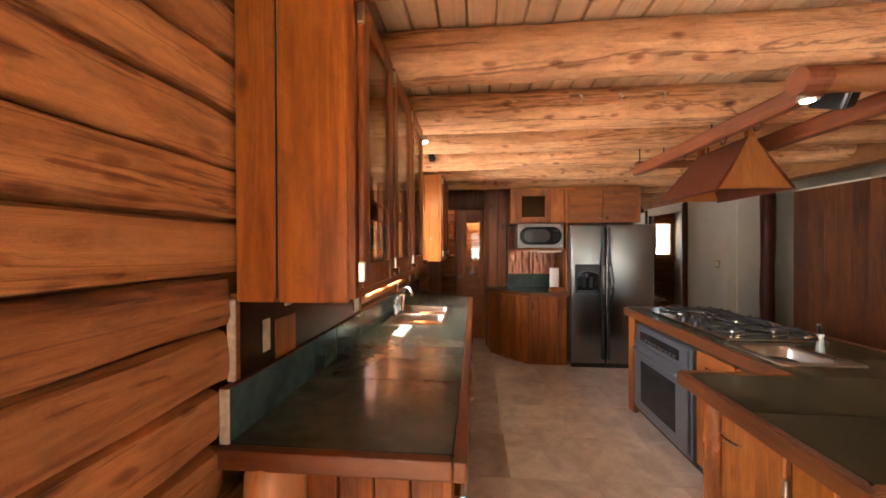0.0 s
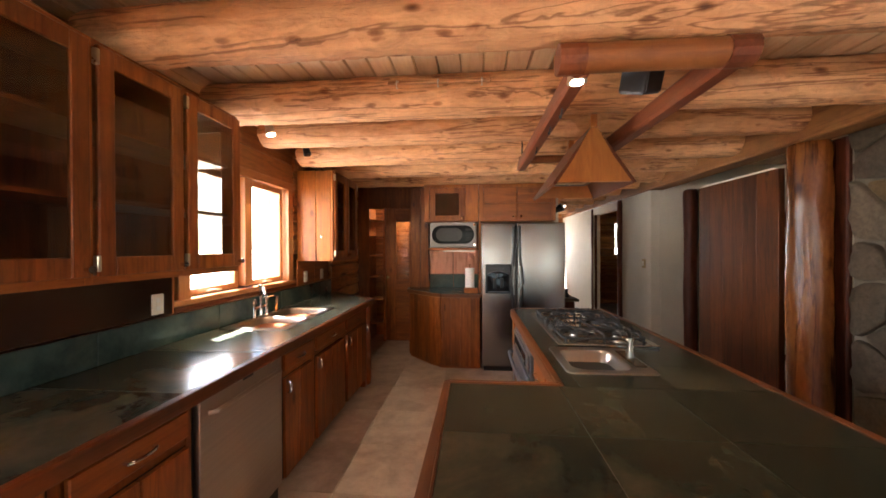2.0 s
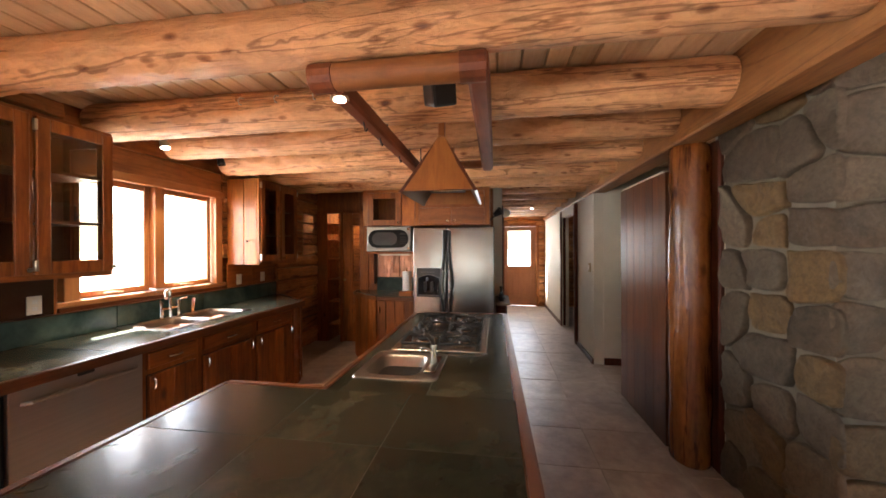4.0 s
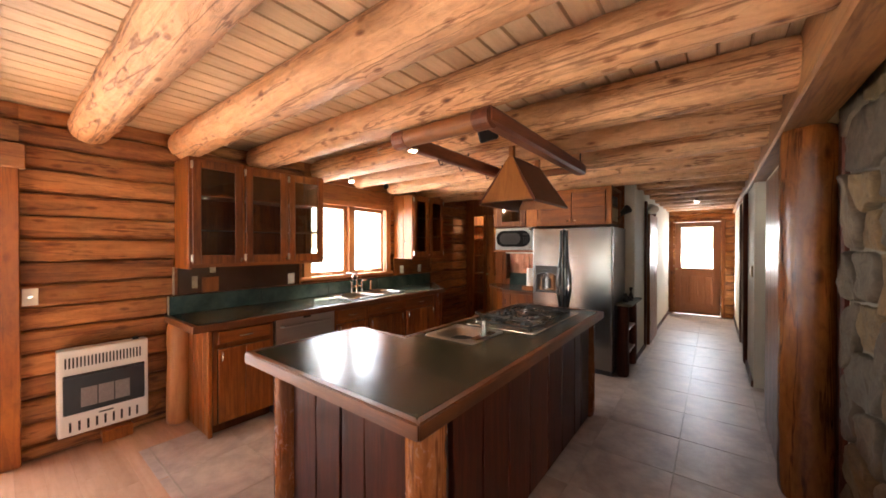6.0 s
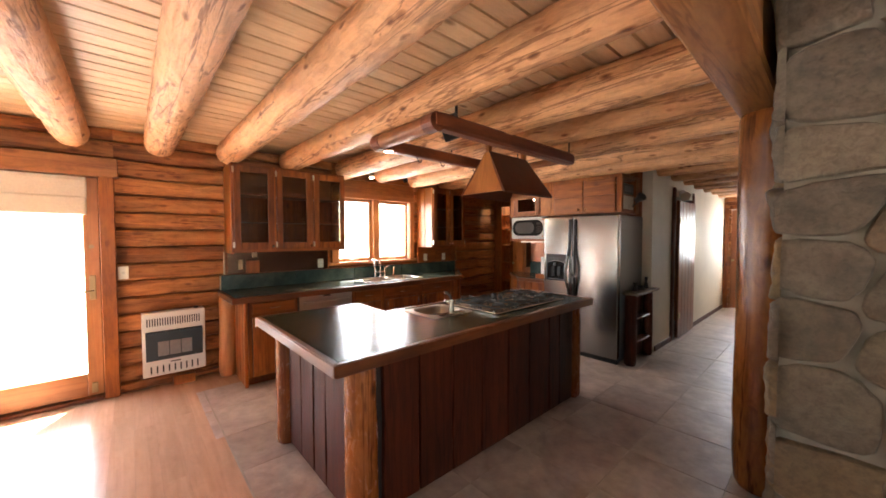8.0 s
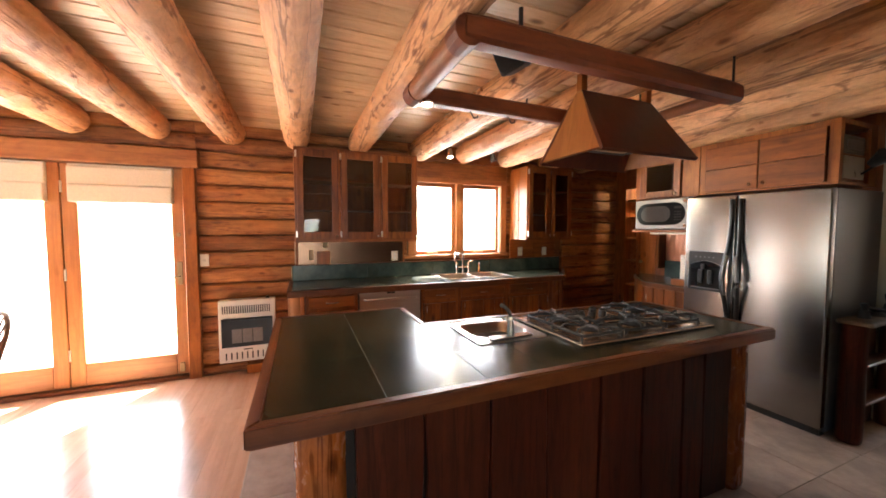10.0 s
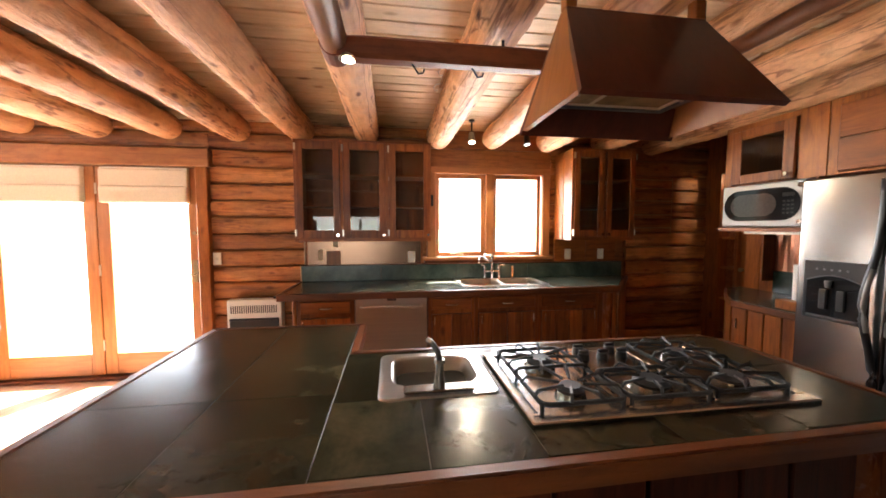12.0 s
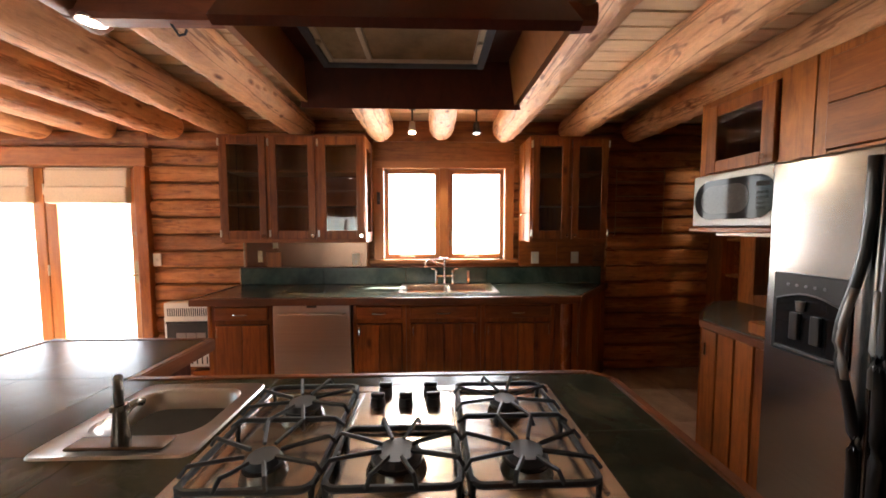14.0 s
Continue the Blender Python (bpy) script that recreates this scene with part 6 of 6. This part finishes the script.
cc = thing("round_corner_cabinet", (0.7, 4.7, 0), "redwood corner cabinet with faceted curved plank front", "cabinet")
part("body", slab(PTS, 0.0, 0.855), CAB_Z, cc)
for (a, b), n in zip(zip(PTS[:5], PTS[1:6]), (1, 2, 2, 2, 4)):
    a, b = Vector(a), Vector(b)
    nr = Vector(((b - a).y, -(b - a).x)).normalized()
    nr = nr if nr.dot(Vector((0.75, 4.75)) - a) < 0 else -nr
    for k in range(n):
        p, q = a.lerp(b, k / n + 0.008), a.lerp(b, (k + 1) / n - 0.008)
        o = nr * 0.02
        part("plank", slab([tuple(p), tuple(q), tuple(q + o), tuple(p + o)], 0.03, 0.85, 0.003), CAB_Z, cc)
part("handle", tube((0.72, 4.425, 0.70), (0.72, 4.425, 0.77), 0.007), CHROME, cc)
cct = thing("small_countertop", (0.7, 4.7, 0.86), "small slate tile counter with faceted redwood edge", "countertop")
part("edge", slab(grown(PTS, 0.10), 0.856, 0.897, 0.006), TRIM_X, cct)
part("tile", slab(grown(PTS, 0.03), 0.8975, 0.903), COUNTER, cct)
part("splash", box(0.46, 0.79, 5.06, 5.082, 0.904, 1.088, 0.002), SPLASH, cct)
part("splash", box(0.793, 1.13, 5.06, 5.082, 0.904, 1.088, 0.002), SPLASH, cct)
pt = thing("paper_towel", (1.02, 4.62, 0.905), "white paper towel roll on a wooden stand", "paper towel")
part("stand", tube((1.02, 4.60, 0.9035), (1.02, 4.60, 0.925), 0.075, 0.07, 20), CEDAR_Z, pt)
part("roll", tube((1.02, 4.60, 0.925), (1.02, 4.60, 1.20), 0.058, 0.058, 24), PAPER, pt, "", 40)
part("rod", tube((1.02, 4.60, 1.20), (1.02, 4.60, 1.25), 0.008), CEDAR_Z, pt)
bx = thing("wooden_block", (1.05, 4.43, 0.9), "reddish wooden block on the small counter", "block")
part("block", box(0.95, 1.12, 4.46, 4.54, 0.9035, 0.965, 0.006), CEDAR_Z, bx)
pe = thing("hall_stand", (2.19, 4.8, 0), "narrow redwood stand with stone top beside the refrigerator", "stand")
part("top", box(2.125, 2.30, 4.44, 5.16, 0.815, 0.845, 0.008), STONE, pe)
part("post", timber((2.20, 4.50, 0), (2.20, 4.50, 0.814), 0.065, 71, 12, 0.08, 0.14), DARK_Z, pe, "dark log post", True)
part("post", timber((2.20, 5.06, 0), (2.20, 5.06, 0.814), 0.055, 72, 12, 0.08, 0.14), DARK_Z, pe, "dark log post", True)
part("back", box(2.13, 2.15, 4.56, 5.0, 0.02, 0.81, 0.003), DARK_Z, pe)
for z in (0.25, 0.52):
    part("shelf", box(2.152, 2.25, 4.57, 4.99, z, z + 0.02, 0.003), CAB_Y, pe)
for i, (y, hgt, r) in enumerate(((4.62, 0.10, 0.035), (4.80, 0.05, 0.06), (4.98, 0.14, 0.03))):
    o = thing("ornament", (2.2, y, 0.846), "small dark ornament on the hall stand", "ornament", "stand ornaments")
    part("base", tube((2.2, y, 0.8465), (2.2, y, 0.846 + hgt * 0.5), r, r * 0.6, 12), IRON, o)
    part("top", tube((2.2, y, 0.846 + hgt * 0.5), (2.2, y, 0.846 + hgt), r * 0.35, r * 0.7, 12), IRON, o)

# ---- pantry corner ----
pdoor = thing("pantry_door", (-0.06, 5.6, 0), "dark redwood door with a tall narrow glass pane", "door")
part("stile", box(-0.29, -0.13, 5.59, 5.63, 0.01, 2.06, 0.004), CAB_Z, pdoor)
part("stile", box(0.075, 0.155, 5.59, 5.63, 0.01, 2.06, 0.004), CAB_Z, pdoor)
part("rail", box(-0.13, 0.075, 5.59, 5.63, 1.86, 2.06, 0.004), CAB_X, pdoor)
part("rail", box(-0.13, 0.075, 5.59, 5.63, 0.01, 0.98, 0.004), CAB_X, pdoor)
p = part("pane", box(-0.135, 0.08, 5.607, 5.613, 0.975, 1.865), PANE, pdoor)
part("knob", tube((-0.25, 5.59, 1.0), (-0.25, 5.55, 1.0), 0.012, 0.022), BRASS, pdoor)
pj = thing("trim_pantry", (-0.3, 5.58, 0), "redwood posts round the pantry door and shelves", kind="structure")
for x0, x1 in ((0.157, 0.20), (-0.33, -0.292)):
    part("post", box(x0, x1, 5.555, 5.66, 0, 2.08, 0.005), CEDAR_Z if x0 > 0 else CAB_Z, pj)
part("lintel", box(-0.56, 0.157, 5.60, 5.66, 2.062, 2.12, 0.004), CAB_X, pj)
psf = thing("pantry_shelves", (-0.45, 5.7, 0), "open pantry shelves of warm pine, half lit", "shelf")
for z in (0.25, 0.62, 0.98, 1.32, 1.62, 1.88):
    part("shelf", box(-0.56, -0.335, 5.64, 6.0, z, z + 0.025, 0.003), LOG_X, psf)
part("back", box(-0.56, -0.335, 6.0, 6.02, 0, 2.08), LOG_X, psf)
part("side", box(-0.575, -0.561, 5.63, 6.0, 0, 2.08), LOG_X, psf)
# Added fill light, kept out of view, for the warm glow on the shelves.
pl = new("pantry_fill", bpy.data.lights.new("pantry_fill", "POINT"))
pl.data.energy, pl.data.color, pl.data.shadow_soft_size = 1.1, (1.0, 0.75, 0.45), 0.04
pl.location = (-0.05, 5.95, 2.10)
# Glowing body added to go with the fill light.
bulb = thing("pantry_fill_glow", (-0.05, 5.95, 2.15), "added glowing body of the unseen pantry fill light", "bulb")
part("bulb", tube((-0.05, 5.95, 2.13), (-0.05, 5.95, 2.2), 0.025, 0.015), BULB, bulb)
wr = thing("wire_rack", (-0.66, 4.85, 1.2), "thin wire rack hung on the log wall", "rack")
for z in (1.23, 1.45, 1.60, 1.76, 1.90, 2.0):
    part("bar", tube((-0.70, 4.62, z), (-0.70, 5.10, z), 0.005, segs=6), BRASS, wr)
for y in (4.62, 5.10):
    part("upright", pipe([(-0.76, y, 1.36), (-0.70, y, 1.38), (-0.70, y, 2.02), (-0.76, y, 2.03)], 0.005, 6), BRASS, wr)

# ---- small things along the log wall ----
ht = thing("wall_heater", (-0.66, 0.54, 0.13), "white gas wall heater with dark glass front and slots", "heater")
part("case", box(-0.72, -0.612, 0.29, 0.79, 0.135, 0.755, 0.012, segs=2), WHITE_MET, ht)
part("window", box(-0.614, -0.604, 0.315, 0.765, 0.29, 0.575, 0.004), BLACK, ht, "black radiant panel")
for k in range(3):
    part("plaque", box(-0.604, -0.6, 0.405 + 0.092 * k, 0.491 + 0.092 * k, 0.33, 0.47, 0.002), PLAQUE, ht, "pale ceramic plaque")
part("visor", box(-0.606, -0.585, 0.318, 0.762, 0.555, 0.572, 0.004), BLACK, ht)
# Slots are black pieces on the case, their inner shade put in as colour.
for k in range(22):
    part("slot", box(-0.613, -0.6105, 0.325 + 0.0195 * k, 0.334 + 0.0195 * k, 0.625, 0.70), GAP_BLACK, ht)
for k in range(9):
    part("slot", box(-0.613, -0.6105, 0.345 + 0.046 * k, 0.357 + 0.046 * k, 0.165, 0.235), GAP_BLACK, ht)
part("badge", box(-0.613, -0.610, 0.50, 0.58, 0.255, 0.265), GAP_BLACK, ht)
part("knob", tube((-0.66, 0.72, 0.755), (-0.66, 0.72, 0.775), 0.02, 0.018), BLACK, ht)
vb = thing("vent_block", (-0.68, 0.66, 0), "small wooden block under the heater", "block")
part("block", box(-0.70, -0.63, 0.52, 0.70, 0.0, 0.09, 0.005), CEDAR_Z, vb)


def wall_plate(p, size, ax, label, holes):
    w = thing("wall_plate", p, label, "outlet" if holes else "switch", "wall plates")
    x, y, z = p
    if ax == "x":
        part("plate", box(x, x + 0.008, y - size[0] / 2, y + size[0] / 2, z - size[1] / 2, z + size[1] / 2, 0.003), CREAM, w)
        for s in ((-0.022, 0.022) if holes else (0.0,)):
            part("socket", box(x + 0.008, x + 0.010, y - 0.012, y + 0.012, z + s - 0.012, z + s + 0.012), WHITE_MET if holes else NICKEL, w)
    else:
        part("plate", box(x - size[0] / 2, x + size[0] / 2, y, y + 0.008, z - size[1] / 2, z + size[1] / 2, 0.003), CREAM, w)
        for s in (-0.02, 0.02):
            part("socket", box(x - 0.012 + s, x + 0.012 + s, y + 0.008, y + 0.010, z - 0.02, z + 0.02), GREY_SIDE, w)


wall_plate((-0.724, 2.07, 1.145), (0.075, 0.115), "x", "cream double outlet on the redwood boards", True)
wall_plate((-0.726, 3.83, 1.155), (0.075, 0.115), "x", "cream outlet on the redwood boards", True)
wall_plate((-0.726, 4.23, 1.155), (0.075, 0.115), "x", "cream outlet on the redwood boards", True)
wall_plate((-0.724, 0.175, 1.15), (0.075, 0.12), "x", "cream light switch on the log wall", False)
wall_plate((1.22, 1.683, 0.60), (0.12, 0.08), "y", "cream outlet on the island side", True)
sw = thing("hall_switch", (3.36, 5.3, 1.23), "brass-framed light switch on the white wall", "switch")
part("plate", box(3.355, 3.369, 5.13, 5.21, 1.17, 1.29, 0.003), BRASS, sw)
part("toggle", box(3.348, 3.356, 5.155, 5.185, 1.2, 1.26, 0.002), CREAM, sw)

# Reflections on the glossy sheet, laid on as pale tan pieces.
tp = thing("sheet_glints", (-0.7235, 1.15, 1.12), "pale flat pieces standing in for glints on the shiny sheet", "paper")
part("scrap", slab([(-0.7235, 1.13), (-0.7235, 1.165), (-0.7205, 1.17), (-0.7205, 1.125)], 1.12, 1.23), PALE_TAN, tp)
part("scrap", slab([(-0.7235, 1.27), (-0.7235, 1.32), (-0.7205, 1.315), (-0.7205, 1.28)], 1.255, 1.31), PALE_TAN, tp)
kh = thing("key_hook", (-0.73, 2.29, 1.72), "small black iron hook beside the window", "hook")
part("plate", box(-0.745, -0.73, 2.275, 2.305, 1.68, 1.80, 0.003), BLACK, kh)
part("hook", pipe([(-0.73, 2.29, 1.72), (-0.70, 2.29, 1.71), (-0.695, 2.29, 1.735)], 0.005, 6), BLACK, kh)

# ---- windsor chair ----
chair = thing("windsor_chair", (0.60, -0.87, 0), "dark wooden hoop-back windsor chair by the french doors", "chair")
bm = bmesh.new()
bmesh.ops.create_cone(bm, cap_ends=True, segments=24, radius1=0.21, radius2=0.225, depth=0.04, matrix=Matrix.Translation((0.60, -0.87, 0.44)))
bmesh.ops.bevel(bm, geom=[e for e in bm.edges if abs(e.verts[0].co.z - e.verts[1].co.z) < 1e-4], offset=0.012, segments=2, affect="EDGES")
part("seat", bm, CHAIR_WOOD, chair, "", 40)
hoop = []
for k in range(25):
    a = math.pi * k / 24
    zz = 0.46 + 0.53 * math.sin(a) ** 0.75
    hoop.append((0.60 - 0.20 * math.cos(a) * (1 + 0.12 * math.sin(a)), -0.72 + 0.20 * (zz - 0.46) / 0.53, zz))
part("hoop", pipe(hoop, 0.013, 8), CHAIR_WOOD, chair, "bent hoop back", True)
for k in range(9):
    u = -0.15 + 0.0375 * k
    top = 0.46 + 0.53 * (1 - (abs(u) / 0.21) ** 2) ** 0.45
    part("spindle", tube((0.60 + u * 0.75, -0.72, 0.46), (0.60 + u * 1.1, -0.72 + 0.20 * (top - 0.46) / 0.53, top), 0.007, 0.005, 8), CHAIR_WOOD, chair)
legs = {}
for sx in (-1, 1):
    for sy in (-1, 1):
        a, b = Vector((0.60 + sx * 0.13, -0.87 + sy * 0.12, 0.43)), Vector((0.60 + sx * 0.19, -0.87 + sy * 0.20, 0.0))
        legs[sx, sy] = (a, b)
        bm = None
        for t0, t1, r0, r1 in ((0.0, 0.25, 0.013, 0.019), (0.25, 0.3, 0.012, 0.012), (0.3, 0.60, 0.020, 0.014), (0.60, 0.67, 0.022, 0.022), (0.67, 1.0, 0.018, 0.011)):
            bm = tube(a.lerp(b, t0), a.lerp(b, t1), r0, r1, 10, bm)
        part("leg", bm, CHAIR_WOOD, chair, "turned splayed leg", 40)
for sx in (-1, 1):
    part("stretcher", tube(legs[sx, -1][0].lerp(legs[sx, -1][1], 0.55), legs[sx, 1][0].lerp(legs[sx, 1][1], 0.55), 0.009, segs=8), CHAIR_WOOD, chair)
part("stretcher", tube((0.44, -0.87, 0.19), (0.76, -0.87, 0.19), 0.010, segs=8), CHAIR_WOOD, chair)

# ---- windows of the living room: window_2 seen only mirrored, the south ones assumed ----
# Unseen south windows, the second added as a bright reflection for the refrigerator.
for nm, xs, z0, zs in (("window_3", (-0.2, 0.37, 0.97, 1.57, 2.14), 0.9, (0.9, 1.62, 2.04)), ("window_4", (3.3, 4.07, 4.84), 0.9, (0.9, 2.04))):
    w = thing(nm, (xs[0], -4.1, z0), "assumed wide wooden window with upright bars, out of view", kind="structure")
    for x in xs:
        part("mullion", box(x, x + 0.06, -4.14, -4.02, z0, zs[-1] + 0.06, 0.004), FIR_Z, w)
    for z in zs:
        part("rail", box(xs[0], xs[-1] + 0.06, -4.13, -4.03, z, z + 0.06), FIR_Y, w)
w = thing("window_2", (7.1, 0.6, 0.5), "wooden window with upright bars", kind="structure")
for y in (-0.4, 0.22, 0.9, 1.52):
    part("mullion", box(7.02, 7.16, y, y + 0.08, 0.5, 1.8, 0.004), FIR_Z, w)
for z in (0.5, 1.28, 1.74):
    part("rail", box(7.05, 7.15, -0.4, 1.6, z, z + 0.06), FIR_Y, w)

# ---- outdoors ----
setting("ground", boxes([(-400, 400, -400, 400, -0.6, -0.25)]), GROUND, "pale dry ground round the house")


def leafy(name, x, y, h, seed):
    t = thing(name, (x, y, -0.25), "green leafy tree beyond the terrace", "tree", "trees outside")
    rnd = random.Random(seed)
    part("trunk", timber((x, y, -0.25), (x + 0.2, y + 0.1, h * 0.75), 0.12, seed, 10, 0.3, 0.15, taper=0.7), DARK_Z, t, "", True)
    bm = bmesh.new()
    for k in range(2200):
        th, ph, rr = rnd.uniform(0, 6.283), rnd.uniform(-1, 1), rnd.random() ** 0.5
        c = Vector((x + h * 0.33 * rr * math.cos(th) * (1 - ph * ph) ** 0.5, y + h * 0.33 * rr * math.sin(th) * (1 - ph * ph) ** 0.5, h * 0.50 + h * 0.48 * rr * ph))
        s = rnd.uniform(0.10, 0.24)
        q = Euler((rnd.uniform(0, 6), rnd.uniform(0, 6), rnd.uniform(0, 6))).to_matrix()
        vs = [bm.verts.new(c + q @ Vector(v) * s) for v in ((-0.6, 0, 0), (0, -0.35, 0.08), (0.6, 0, 0), (0, 0.35, 0.08))]
        bm.faces.new(vs)
    part("crown", bm, LEAF, t)


for i, (x, y, h) in enumerate(((11.5, 1.2, 5), (12.2, -1.6, 5.5), (12.8, 3.6, 6))):
    leafy("tree", x, y, h, 200 + i)

# ---- floor pieces ----
def shared_piece(name, mesh, parent, x, y, z=0.0, turn=0):
    ob = new(name, mesh)
    ob.parent = parent
    ob.location = (x, y, z)
    ob.rotation_euler = (0, 0, turn)
    return ob


def piece_mesh(name, w, l, t, material, bev=0.004):
    bm = box(-w / 2, w / 2, -l / 2, l / 2, -t, 0.0)
    bmesh.ops.bevel(bm, geom=[e for e in bm.edges if e.verts[0].co.z > -0.001 and e.verts[1].co.z > -0.001], offset=bev, segments=1, affect="EDGES")
    me = bpy.data.meshes.new(name)
    bm.to_mesh(me)
    bm.free()
    me.materials.append(material)
    return me


TX, TY = 0.52, 0.53
tile_me = piece_mesh("tile", TX - 0.004, TY - 0.004, 0.02, FLOOR_TILE, 0.002)
for i in range(-3, 9):
    for j in range(-5, 12):
        x, y = 0.745 + TX * (i + 0.5), 3.31 + TY * (j + 0.5)
        if x - TX / 2 < -0.85 or y - TY / 2 < 0.6 or (x < -0.3 and y < 1.1):
            continue
        shared_piece("tile", tile_me, floor, x, y, 0.0006 * math.sin(i * 7 + j * 3), math.pi * ((i * 3 + j) % 2))
PW, PL = 0.125, 1.22
plank_me = piece_mesh("plank", PL - 0.0004, PW - 0.0004, 0.02, LAMINATE, 0.0005)
for j in range(38):
    y = 0.655 - PW * j
    for i in range(5):
        shared_piece("plank", plank_me, floor, -0.8 + PL * (i + 0.5) - (j * 0.47 % 1) * 0.6, y, 0.0003 * (j % 3))
short_me = piece_mesh("plank", 0.503, 0.1185, 0.02, LAMINATE, 0.0005)
for k in range(4):
    shared_piece("plank", short_me, floor, -0.5475, 0.776 + 0.119 * k, 0.0003 * (k % 3))
setting("floor_rest", boxes([(4.6, 7.0, -4.0, 0.71, -0.02, -0.003), (3.9, 7.0, 0.71, 9.5, -0.02, -0.003)]), LAMINATE, "wood floor of the living room")
tagged(part("floor_trim", boxes([(-0.29, 4.6, 0.716, 0.728, -0.02, 0.002), (-0.296, -0.286, 0.728, 1.05, -0.02, 0.002)], 0.001), FLOOR_GROUT, None, "thin strip between planks and tiles"), kind="structure")
